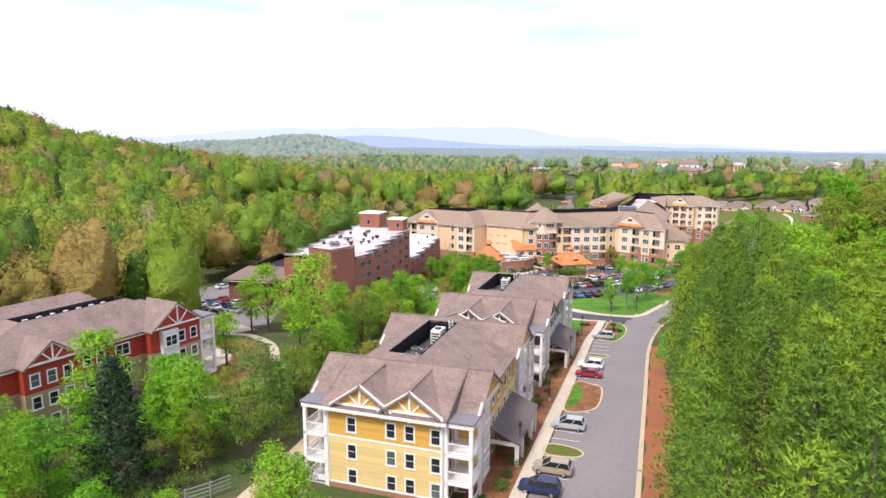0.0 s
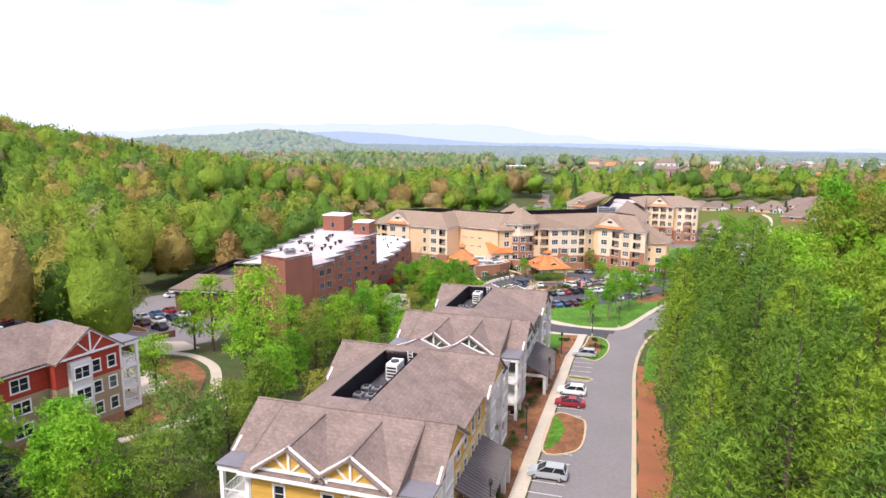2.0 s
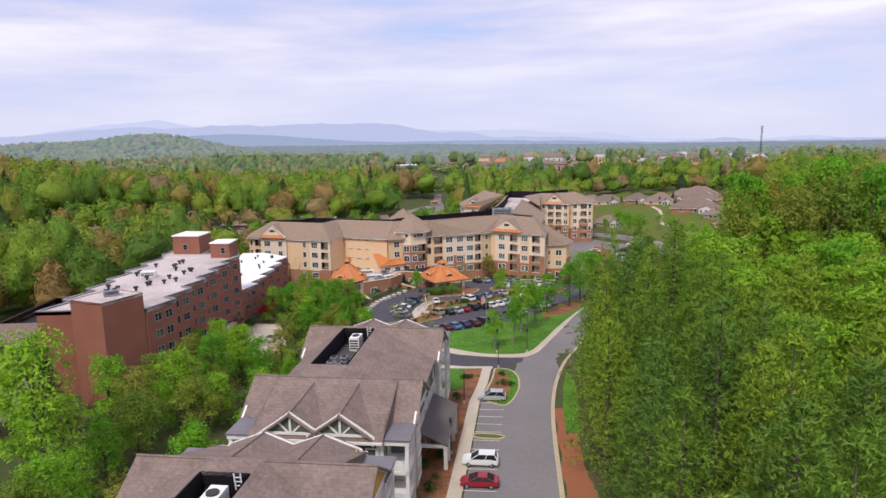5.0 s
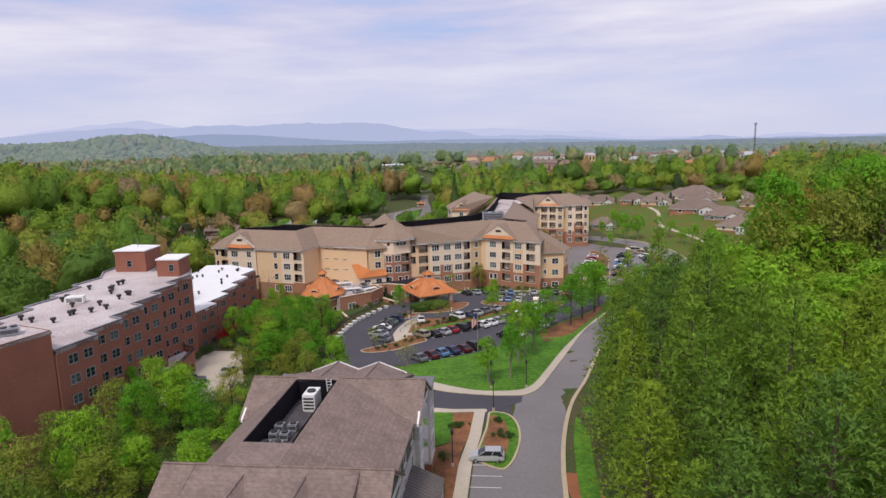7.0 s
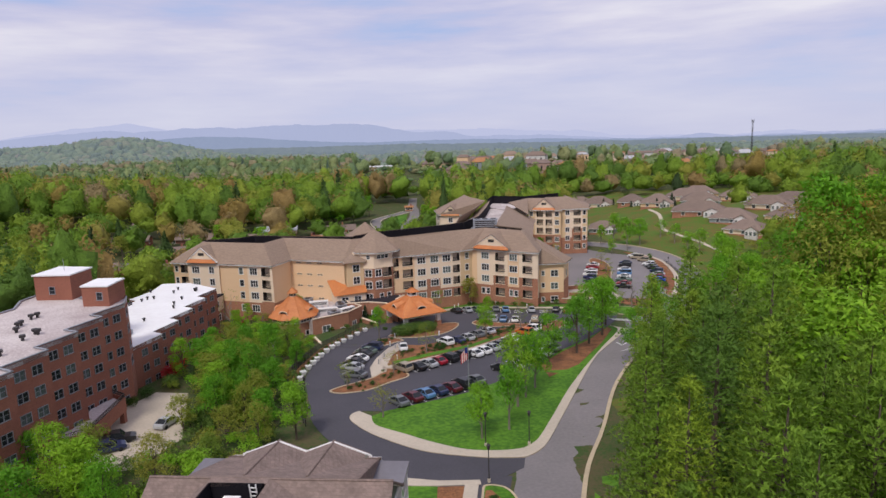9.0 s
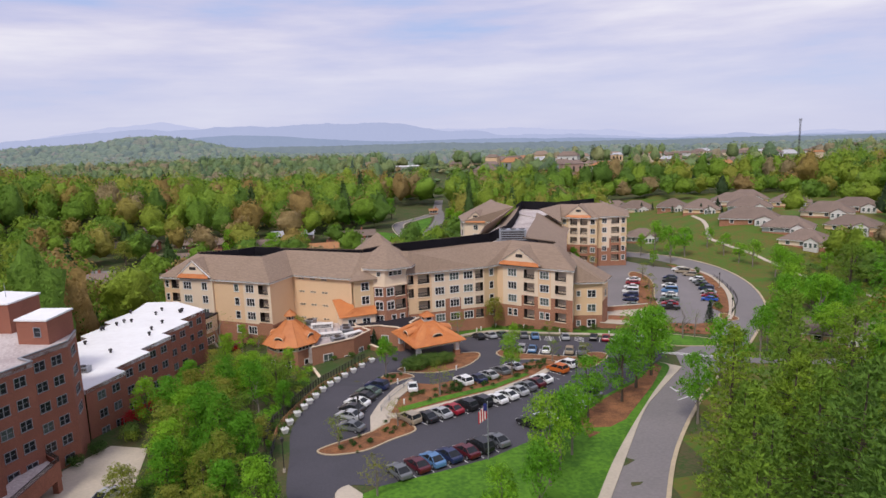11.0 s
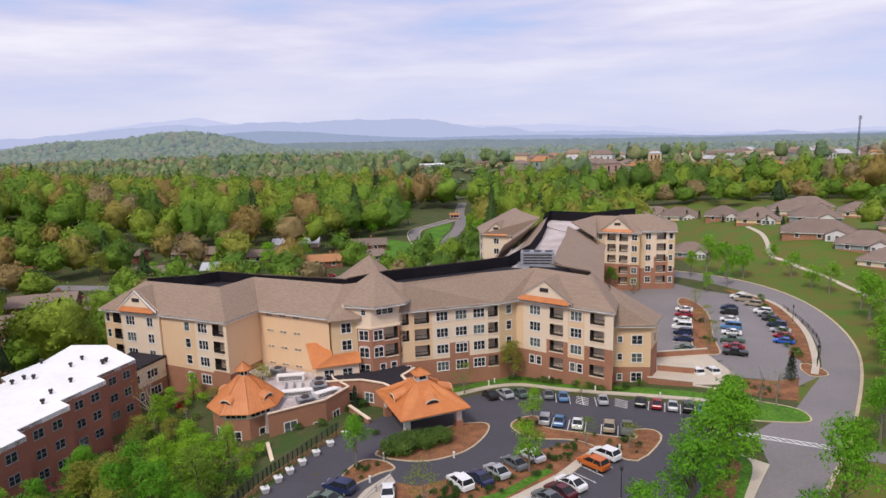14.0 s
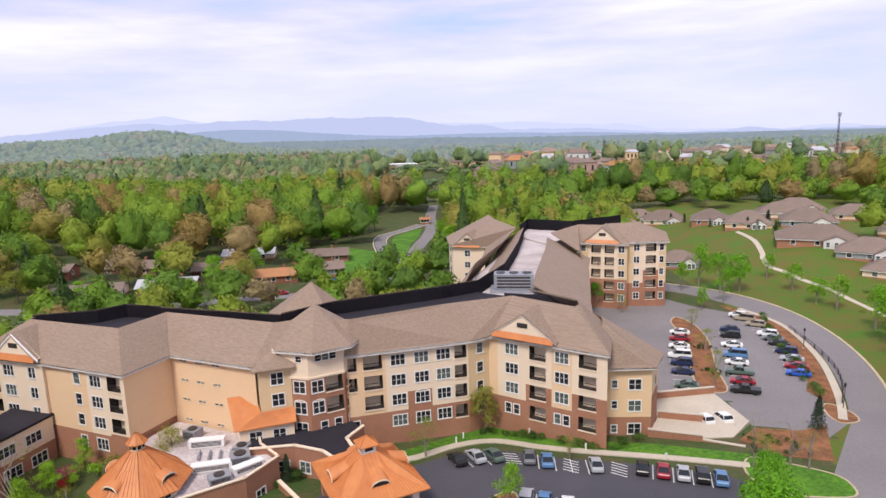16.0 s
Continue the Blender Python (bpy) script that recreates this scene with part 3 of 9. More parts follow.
sheet("planted_strip", [(1.0, 138.8), (3.2, 138.7), (9.4, 142.6), (19.0, 148.3), (26.5, 155.0), (33.5, 164.6), (31.5, 168.2), (24, 163.5), (20.5, 160.5), (13, 155.8), (8, 153.4), (5.2, 154.4), (2.4, 147)], 0.16, "mulch", "planted mulch strip across the car park", "island")
sheet("lawn", [(2.8, 140.0), (9, 144.2), (19, 150.0), (26, 157), (25.2, 158), (18.5, 151.6), (8.6, 146.2), (2.2, 142)], 0.2, "lawn", "strip of grass beside the walk", "lawn")
sheet("walk", [(1.0, 138.2), (3.2, 138.0), (9.5, 141.9), (19.2, 147.5), (27, 154.5), (34.2, 164.2), (33.5, 165.4), (26.2, 156), (18.7, 149.2), (9.0, 143.3), (3.0, 139.6), (1.0, 139.9)], 0.21, "concrete", "narrow concrete walk in front of parked cars", "walk")
island("island", [(21.8, 174.2), (23.5, 177.6), (26.2, 178.4), (26.8, 173.6), (33.0, 170.6), (40, 168.2), (40.4, 171.6), (43.6, 171.6), (43.4, 167.6), (38, 160.2), (34.5, 163.8), (31, 168), (24.5, 169.3)], "mulch", "mulched island at the head of the car park", n=3)
island("island", [(1.0, 163.8), (3.6, 161.6), (9, 160.8), (14.5, 164.4), (17.8, 171.5), (17.6, 176), (12, 175), (7, 168.6), (3.2, 167.2)], "mulch", "crescent planting bed before the entrance porch")

# lawn and walk in front of the long building
front_walk = smooth([(8, 188.5), (13, 189.6), (19, 193.6), (25, 195.0), (32, 191.8), (40, 189.2), (50, 186.4), (60, 183.2)], 4)
strip("walk", front_walk, 1.6, 0.17, "concrete", "pale walk along the head of the car park", "walk")
sheet("lawn", offset(front_walk, 1.6) + [(62, 187.5), (49, 192.5), (42.5, 190.3), (34, 195.8), (25, 202), (20, 199.5), (10, 192.5)], 0.12, "lawn", "mown lawn before the long building", "lawn")
island("island", [(59.5, 176.2), (64, 174.4), (69, 174.2), (70.6, 177.5), (70, 180.6), (66, 184), (61.5, 186.6), (58.6, 182)], "lawn", "grassy corner island with young trees")
island("island", [(82.2, 198.2), (85.5, 198.5), (87, 202.0), (86.6, 206), (84.6, 207), (82.4, 202.5)], "mulch", "small corner island by the far car park")
# far car park beside the rear wing
sheet("car_park", [(56.5, 211.6), (69.5, 209.8), (71.0, 203.5), (74, 190), (83.6, 198.2), (83, 204), (88.6, 214), (92.5, 223), (96.5, 235), (98, 251), (96, 262.5), (86.5, 272), (75, 292), (66, 297), (62, 290), (70, 275), (67, 246), (60, 224)], 0.055, "asphalt_old", "grey asphalt far car park", "car park")
island("island", [(70.8, 214), (74, 226), (79.5, 243), (81, 255), (79, 262), (75.8, 258), (74.4, 246), (69, 228), (66.2, 216)], "mulch", "long mulched island between car rows")
sheet("verge", [(85, 213), (90, 221), (95, 233), (97.5, 246), (96, 260), (94, 272), (99, 264), (101.6, 252), (97.5, 232), (89.5, 211.5), (86, 206)], 0.13, "mulch", "mulched verge with shrubs by the far car park", "verge")
ribbon("walk", smooth([(84, 199.2), (90.2, 210.4), (98.5, 231.2), (102.4, 253), (98.6, 268)], 5), smooth([(82.9, 200), (89.0, 211.1), (97.3, 231.8), (101.1, 252.8), (97.4, 267.6)], 5), 0.16, "concrete", "pale walk beside the street", "walk")
strip("meadow_path", smooth([(134.4, 350), (132.6, 333.4), (127.5, 316.6), (124.4, 309.3), (122.5, 301.3), (123.8, 295.1), (124.8, 287.7), (126.5, 281.2), (127.7, 277.3), (128.4, 270.0), (129.1, 263.3), (129.5, 256.7), (131, 236), (134, 216)], 5), 1.6, 0.1, "concrete", "pale footpath across the meadow slope", "path")

# court and drives on the west side
sheet("court", [(-41.6, 99), (-30.5, 101), (-27.5, 110), (-30.5, 121), (-33, 130), (-39, 131.5), (-41.6, 124)], 0.06, "concrete", "worn concrete service court beside the brick block", "court")
sheet("path", [(-31.0, -12), (-29.2, -12), (-27.2, 9), (-26.4, 30), (-28.2, 30), (-29.3, 9)], 0.08, "kerb", "sandy footpath behind the terrace row", "path")
strip("garden_path", smooth([(-70.5, 56.9), (-66.5, 60.8), (-59.9, 60.6), (-53.9, 56.2), (-50.2, 50.8), (-47.0, 44.2), (-43.6, 40.2)], 5), 1.7, 0.09, "concrete", "winding pale garden path", "path")
strip("garden_path", smooth([(-39.4, 40.6), (-43.0, 36.6), (-44.6, 31.8), (-46.6, 28.0), (-49, 25)], 5), 1.6, 0.085, "concrete", "winding pale garden path", "path")
sheet("garden_bed", smooth([(-67.8, 54.6), (-64.3, 58.1), (-58.6, 58.3), (-53.6, 54.3), (-50.7, 50.0), (-48.2, 43.4), (-46.9, 39.8), (-46.2, 34.4), (-47.4, 30.4), (-51.6, 32.6), (-56, 36), (-60, 44)], 4, True), 0.06, "mulch", "bare mulched garden bed inside the winding path", "bed")
sheet("garden_pad", smooth([(-66.5, 52.0), (-61.3, 51.6), (-56.0, 47.4), (-54.2, 43.0), (-55.6, 38.6), (-62, 42), (-66, 47)], 4, True), 0.1, "concrete", "pale rounded garden terrace", "terrace")
sheet("car_park", [(-66, 66), (-60, 72), (-66, 92), (-78, 116), (-92, 124), (-100, 112), (-92, 92), (-84, 72)], 0.05, "asphalt_old", "grey asphalt car park behind trees", "car park")
sheet("drive", [(-130, 70), (-112, 72), (-110, 82), (-130, 86)], 0.05, "asphalt_old", "short asphalt drive", "drive")
# double drive to the north
road_line = smooth([(-40, 262), (-20, 292), (-8, 312), (2, 326), (5.4, 340), (4.4, 364), (6, 382), (9, 404), (10.6, 427), (10.8, 451), (10, 470), (12, 520)], 5)
strip("drive", road_line, -6.0, 0.08, "asphalt_old", "curving two-lane drive through the lawns", "drive")
road_line_b = smooth([(8, 337), (0.4, 352), (-5, 377), (-7.2, 397), (-5.6, 410), (0.2, 420.5), (5.8, 430.5), (11.5, 441)], 5)
strip("drive", road_line_b, 5.0, 0.08, "asphalt_old", "curving drive on the other side of the median", "drive")
for side in (-1, 1):
    strip("drive_kerb", offset(road_line_b, 2.5 + side * 3.0), 0.5, 0.18, "concrete", "pale kerb of the curving drive", "kerb")
sheet("lawn", [(-10.6, 369.6), (-2.2, 348), (-5.6, 326), (-17.6, 327), (-30, 332), (-36, 360), (-24, 380)], 0.1, "lawn", "striped lawn beside the drive", "lawn")
sheet("lawn", [(3, 346), (4, 360), (5, 382), (8, 404), (9, 428), (5, 426), (1, 417.5), (-3.6, 407), (-4.6, 396), (-2.6, 377), (1.4, 356)], 0.09, "lawn", "grass median of the drive", "lawn")
sheet("village_street", smooth([(-190, 268), (-120, 282), (-70, 292), (-34, 300), (-14, 300)], 4) + smooth([(-14, 295), (-34, 294), (-70, 286), (-120, 276), (-190, 262)], 4), 0.06, "asphalt_old", "quiet village street behind the long building", "street")
strip("side_drive", smooth([(69.5, 163.5), (76, 159.6), (84, 157.5), (94, 158)], 5), -4.6, 0.07, "asphalt_old", "short grey side drive to a cottage", "drive")
sheet("drive", [(54.5, 211.8), (57.0, 211.2), (60.6, 224), (67.6, 246), (70.6, 275), (64, 284), (57.8, 268), (59.5, 262), (56.5, 236)], 0.06, "asphalt_old", "asphalt lane beside the linking wing", "drive")
sheet("drive", [(4.6, 94.6), (4.6, 86.6), (6.5, 85.4), (9.5, 87.0), (12.6, 87.2), (15.8, 86.6), (17.2, 92.0), (12, 93.5)], 0.048, "asphalt_new", "dark asphalt drive at the corner", "drive")
strip("clay_bank", [(bw(8.75, v)[0] + 0.25 * math.sin(v * 0.7), bw(8.75, v)[1]) for v in range(-60, 74, 2)], -3.6, 0.07, "clay", "bare red clay strip under the pines", "bank")
sheet("bed", [(62.8, 192.6), (67.8, 197.6), (74, 195.6), (79.4, 197.6), (72.4, 184.2), (66.5, 186.6)], 0.1, "mulch", "mulched bed with bare shrubs", "bed")
sheet("drive", [(67.7, 198.6), (68.6, 209.4), (74, 208), (82.6, 204), (82.0, 198.8), (79.2, 198.2), (74, 196.2)], 0.062, "asphalt_old", "asphalt apron of the far car park", "drive")
sheet("court", [(-73.2, 68.6), (-71.4, 62.2), (-64.7, 61.2), (-60.5, 66.6), (-66, 70.5)], 0.07, "concrete", "pale concrete forecourt by the red house", "court")
island("island", [(-88.8, 80.0), (-84.8, 78.0), (-78.1, 75.3), (-77.6, 77.2), (-83, 80.6), (-87.4, 81.6)], "mulch", "mulched island in the western car park")

# ---- trees ----
def soften(me, nrm, per, spread, rng):
    """Shades foliage by the crown's form rather than by each leaf's own tilt."""
    n = nrm / (np.linalg.norm(nrm, axis=1)[:, None] + 1e-9) + rng.normal(0, spread, nrm.shape)
    n /= np.linalg.norm(n, axis=1)[:, None] + 1e-9
    me.polygons.foreach_set("use_smooth", np.ones(len(nrm), dtype=bool))
    me.normals_split_custom_set(np.repeat(n, per, 0).astype(np.float32))


def face_mesh(name, v, per):
    """A mesh of loose faces with that many corners each."""
    me, k = bpy.data.meshes.new(name), len(v)
    me.vertices.add(k)
    me.vertices.foreach_set("co", v.astype(np.float32).ravel())
    me.loops.add(k)
    me.loops.foreach_set("vertex_index", np.arange(k, dtype=np.int32))
    me.polygons.add(k // per)
    me.polygons.foreach_set("loop_start", np.arange(0, k, per, dtype=np.int32))
    me.polygons.foreach_set("loop_total", np.full(k // per, per, dtype=np.int32))
    return me


def leaf_mesh(name, pts, nrm, size, material, seed, twigs=4):
    """Sprays of small pointed leaves round the points, facing roughly along their normals."""
    rng = np.random.default_rng(seed)
    n = len(pts) * twigs
    base = np.repeat(nrm / (np.linalg.norm(nrm, axis=1)[:, None] + 1e-9), twigs, 0)
    p = np.repeat(pts, twigs, 0) + rng.normal(0, size * 0.42, (n, 3))
    d = base + rng.normal(0, 0.5, (n, 3))
    d /= np.linalg.norm(d, axis=1)[:, None] + 1e-9
    a = np.cross(d, rng.normal(0, 1, (n, 3)))
    a /= np.linalg.norm(a, axis=1)[:, None] + 1e-9
    b = np.cross(d, a)
    s = size * rng.uniform(0.55, 1.2, n)[:, None]
    v = np.stack([p + a * s * 0.5 + d * s * 0.15, p + b * s * 0.42 - a * s * 0.1, p - a * s * 0.5], 1).reshape(-1, 3)
    me = face_mesh(name, v, 3)
    me.update()
    soften(me, base, 3, 0.3, rng)
    me.materials.append(M[material])
    return me


def needle_mesh(name, pts, nrm, size, material, seed, blades=4):
    """Tufts of narrow needle blades that fan out round a direction."""
    rng = np.random.default_rng(seed)
    n = len(pts) * blades
    base = np.repeat(nrm, blades, 0)
    p = np.repeat(pts, blades, 0) + rng.normal(0, size * 0.12, (n, 3))
    d = base + rng.normal(0, 0.6, (n, 3))
    d /= np.linalg.norm(d, axis=1)[:, None] + 1e-9
    a = np.cross(d, rng.normal(0, 1, (n, 3)))
    a /= np.linalg.norm(a, axis=1)[:, None] + 1e-9
    a *= np.where(np.sum(np.cross(a, d) * base, axis=1) < 0, -1, 1)[:, None]
    s = size * rng.uniform(0.7, 1.3, n)[:, None]
    me = face_mesh(name, np.stack([p - a * s * 0.15, p + a * s * 0.15, p + d * s], 1).reshape(-1, 3), 3)
    me.update()
    soften(me, base, 3, 0.25, rng)
    me.materials.append(M[material])
    return me


def crown_points(rng, n, lobes, inner=0.25):
    """Points on the outer shells of several overlapping lobes, with outward normals; lobes: centre and radii."""
    c = np.array([l[:3] for l in lobes])
    r = np.array([l[3:] for l in lobes])
    wgt = (r[:, 0] * r[:, 1] + r[:, 0] * r[:, 2]) / np.sum(r[:, 0] * r[:, 1] + r[:, 0] * r[:, 2])
    k = rng.choice(len(lobes), n, p=wgt)
    d = rng.normal(0, 1, (n, 3))
    d /= np.linalg.norm(d, axis=1)[:, None]
    d[:, 2] = np.where(d[:, 2] < -0.35, -d[:, 2], d[:, 2])
    depth = 1 - inner * rng.random(n) ** 2
    p = c[k] + d * r[k] * depth[:, None]
    nn = d / r[k]
    nn /= np.linalg.norm(nn, axis=1)[:, None]
    nn[:, 2] += 0.45
    return p, nn


def lobed(rng, h, w, base, count, flat=0.75):
    """Lobes of a broad-leaved crown of height h and width w, from base up."""
    out = []
    for i in range(count):
        t = rng.random()
        z = base + (h - base) * (0.12 + 0.8 * t)
        env = w / 2 * math.sin(math.pi * (0.18 + 0.74 * t)) ** 0.8
        a = rng.random() * 2 * math.pi
        q = env * (0.35 + 0.45 * rng.random())
        r = w * (0.13 + 0.1 * rng.random())
        out.append((q * math.cos(a), q * math.sin(a), z, r, r, r * flat))
    out.append((0, 0, base + (h - base) * 0.55, w * 0.3, w * 0.3, (h - base) * 0.42))
    return out


def trunk_shape(rng, h, r, lobes):
    s = Shape()
    p = Vector((0, 0, -0.4))
    for i in range(4):
        q = Vector((rng.normal(0, 0.12) * i, rng.normal(0, 0.12) * i, h * (i + 1) / 4 * 0.85))
        s.tube(p, q, r * (1 - i * 0.22), r * (1 - (i + 1) * 0.22), 7)
        p = q
    for c in lobes[:8]:
        z0 = c[2] * (0.45 + 0.25 * rng.random())
        mid = Vector((c[0] * 0.5, c[1] * 0.5, (z0 + c[2]) / 2))
        s.tube((0, 0, z0), mid, r * 0.34, r * 0.22, 4)
        s.tube(mid, (c[0], c[1], c[2]), r * 0.22, r * 0.06, 3)
    return s


TREES = {}


def broadleaf(key, h, w, leaf, cards, size, bark="bark", count=14, base=0.3, seed=1, inner=0.3, label="", category="tree"):
    rng = np.random.default_rng(seed)
    lobes = lobed(rng, h, w, h * base, count)
    p, n = crown_points(rng, cards, lobes, inner)
    TREES[key] = (trunk_shape(rng, h, h * 0.018 + 0.05, lobes).mesh("trunk", bark), leaf_mesh("crown", p, n, size, leaf, seed), label, category)


def pine(key, h, w, leaf, seed, plumes, size, droop=0.1, base=0.12, label="", top=0.75, tufts=4):
    """A conifer: whorls of limbs that end in rounded, upturned plumes of needles."""
    rng = np.random.default_rng(seed)
    s, pts, nrm = Shape(), [], []
    s.tube((0, 0, -0.4), (0, 0, h * 0.55), h * 0.014 + 0.08, h * 0.009, 7)
    s.tube((0, 0, h * 0.55), (0, 0, h * 0.97), h * 0.009, 0.03, 6)
    spots, z = [], h * base
    while z < h * 0.985:
        t = (z / h - base) / (1 - base)
        reach = w / 2 * (1 - t) ** top * (0.85 + 0.3 * rng.random()) + 0.2
        turn = rng.random() * 6.28
        for i in range(6 if t < 0.85 else 4):
            a = turn + i * 1.05 + rng.normal(0, 0.16)
            L = reach * (0.72 + 0.4 * rng.random())
            rise = (0.34 - droop * 3 * (1 - t)) * L
            if L > 1.6 and i % 2 == 0:
                s.tube((0, 0, z), (math.cos(a) * L * 0.9, math.sin(a) * L * 0.9, z + rise * 0.9), 0.06 * h / 18, 0.012, 3)
            for q in ((0.42, 0.72, 1.0) if L > 1.8 else (0.6, 1.0)):
                k = a + rng.normal(0, 0.2) * q
                spots.append((math.cos(k) * L * q, math.sin(k) * L * q, z + rise * q * q + rng.normal(0, 0.1), math.cos(k), math.sin(k), 0.22 + 0.16 * L * (1.15 - 0.5 * q)))
        z += h * 0.034 * (1.3 - 0.6 * t)
    spots += [(0, 0, h * (0.95 + 0.016 * k), 0, 0, 0.2) for k in range(4)]
    spots = np.array(spots)
    if len(spots) > plumes:
        spots = spots[rng.permutation(len(spots))[:plumes]]
    n = len(spots) * tufts
    c = np.repeat(spots, tufts, 0)
    d = rng.normal(0, 1, (n, 3))
    d[:, 2] = np.abs(d[:, 2])
    d /= np.linalg.norm(d, axis=1)[:, None]
    pts = c[:, :3] + d * c[:, 5:6] * np.array([1.0, 1.0, 0.75])
    nrm = d * 0.7 + np.stack([c[:, 3] * 0.55, c[:, 4] * 0.55, np.full(n, 0.4 - 2.0 * droop)], 1)
    nrm /= np.linalg.norm(nrm, axis=1)[:, None]
    TREES[key] = (s.mesh("trunk", "bark"), needle_mesh("crown", pts, nrm, size, leaf, seed), label, "tree")


def plant(key, x, y, scale=1.0, turn=0.0, group="", wide=1.0, label="", dz=0.0):
    tr, cr, lab, cat = TREES[key]
    t = thing("tree" if cat == "tree" else "shrub", label or lab, cat, pose(x, y, ground(x, y) + dz, 0, 0, turn) @ Matrix.Diagonal((scale * wide, scale * wide, scale, 1)), group)
    if tr is not None:
        part("trunk", tr, "", t)
    part("crown", cr, "", t)
    return t


for i in range(6):
    pine("pine%d" % i, 19 + 1.2 * i, 7.6 + 0.6 * (i % 3), "needle", 40 + i, 600, 0.38, 0.0, 0.06, "tall white pine with soft yellow-green needles", 0.66, 6)
for i in range(2):
    pine("pine_deep%d" % i, 20 + 1.5 * i, 8.0, "needle", 48 + i, 420, 0.62, 0.0, 0.2, "tall white pine", 0.66, 3)
pine("spruce", 19, 8.6, "spruce", 60, 560, 0.6, 0.16, 0.02, "dark green spruce with drooping limbs", 0.9)
for i in range(4):
    broadleaf("fresh%d" % i, 14 + i, 8.6 + 0.6 * i, "leaf_fresh", 1250, 0.53, "bark", 26, 0.16, 70 + i, 0.35, "leafy tree in bright spring green")
for i in range(3):
    broadleaf("olive%d" % i, 12 + i, 8.8 + i, "leaf_olive", 950, 0.46, "bark", 24, 0.2, 80 + i, 0.45, "tree with thin yellow-green spring leaves")
for i in range(3):
    broadleaf("young%d" % i, 6.5 + 0.5 * i, 5.0 + 0.4 * i, "leaf_fresh", 650, 0.32, "bark_pale", 12, 0.26, 90 + i, 0.4, "young street tree with fresh green leaves")
broadleaf("budding", 6.8, 5.0, "leaf_olive", 300, 0.22, "bark_pale", 13, 0.25, 97, 0.5, "young tree with sparse yellow-green buds")
broadleaf("amber", 15, 12, "leaf_amber", 1100, 0.4, "bark", 26, 0.2, 102, 0.45, "broad oak with thin amber spring leaves")
broadleaf("willow", 12, 11, "leaf_willow", 1800, 0.4, "bark", 22, 0.1, 98, 0.3, "wide willow with pale green leaves")
broadleaf("bare", 9, 6.5, "leaf_olive", 110, 0.18, "bark_pale", 22, 0.2, 99, 0.5, "bare grey-brown tree with few buds")
broadleaf("white", 7, 5.5, "blossom", 700, 0.32, "bark", 10, 0.2, 100, 0.3, "small tree in white blossom")
broadleaf("maple", 5, 5, "maple_red", 600, 0.32, "bark", 10, 0.2, 101, 0.3, "dark red maple shrub")


def shrub(key, w, h, leaf, cards, size, seed, label):
    rng = np.random.default_rng(seed)
    lobes = [(rng.normal(0, w * 0.2), rng.normal(0, w * 0.2), h * (0.35 + 0.2 * rng.random()), w * 0.3, w * 0.3, h * 0.42) for _ in range(6)]
    p, n = crown_points(rng, cards, lobes, 0.3)
    p[:, 2] = np.maximum(p[:, 2], 0.02)
    TREES[key] = (None, leaf_mesh("crown", p, n, size, leaf, seed), label, "shrub")


shrub("bush", 1.4, 1.1, "shrub", 130, 0.2, 110, "low rounded green shrub")
shrub("bush_big", 3.4, 2.4, "shrub", 460, 0.27, 111, "large dark evergreen shrub")
shrub("azalea_red", 2.4, 2.0, "azalea_red", 210, 0.24, 112, "azalea bush in red flower")
shrub("azalea_pink", 2.4, 1.8, "azalea_pink", 210, 0.24, 113, "azalea bush in pink flower")

def tree_at(key, x, y, scale, turn, wide=1.0, dz=0.0):
    return key, pose(x, y, ground(x, y) + dz, 0, 0, turn) @ Matrix.Diagonal((scale * wide, scale * wide, scale, 1))


def join_trees(name, spots, label):
    """Many trees past counting, as one object."""
    mats, V, L, S, X, N = [], [], [], [], [], []
    nv = 0
    for key, m in spots:
        for me in TREES[key][:2]:
            if me is None:
                continue
            mt = me.materials[0]
            if mt not in mats:
                mats.append(mt)
            co = np.empty(len(me.vertices) * 3)
            me.vertices.foreach_get("co", co)
            mm = np.array(m)
            co = co.reshape(-1, 3) @ mm[:3, :3].T + mm[:3, 3]
            li = np.empty(len(me.loops), dtype=np.int32)
            me.loops.foreach_get("vertex_index", li)
            tot = np.empty(len(me.polygons), dtype=np.int32)
            me.polygons.foreach_get("loop_total", tot)
            V.append(co)
            L.append(li + nv)
            S.append(tot)
            X.append(np.full(len(tot), mats.index(mt), dtype=np.int32))
            nv += len(co)
            cn = np.empty(len(li) * 3, dtype=np.float32)
            me.corner_normals.foreach_get("vector", cn)
            rot = np.array(m.to_3x3().inverted().transposed())
            N.append(cn.reshape(-1, 3) @ rot.T)
    V, L, S, X = np.concatenate(V), np.concatenate(L), np.concatenate(S), np.concatenate(X)
    me = bpy.data.meshes.new(name)
    me.vertices.add(len(V))
    me.vertices.foreach_set("co", V.ravel())
    me.loops.add(len(L))
    me.loops.foreach_set("vertex_index", L.astype(np.int32))
    me.polygons.add(len(S))
    me.polygons.foreach_set("loop_start", np.concatenate([[0], np.cumsum(S)[:-1]]).astype(np.int32))
    me.polygons.foreach_set("loop_total", S)
    for mt in mats:
        me.materials.append(mt)
    me.polygons.foreach_set("material_index", X)
    me.polygons.foreach_set("use_smooth", np.ones(len(S), dtype=bool))
    me.update()
    N = np.concatenate(N)
    me.normals_split_custom_set((N / (np.linalg.norm(N, axis=1)[:, None] + 1e-9)).astype(np.float32))
    tagged(new(name, me), label, "woods", "", "stuff")


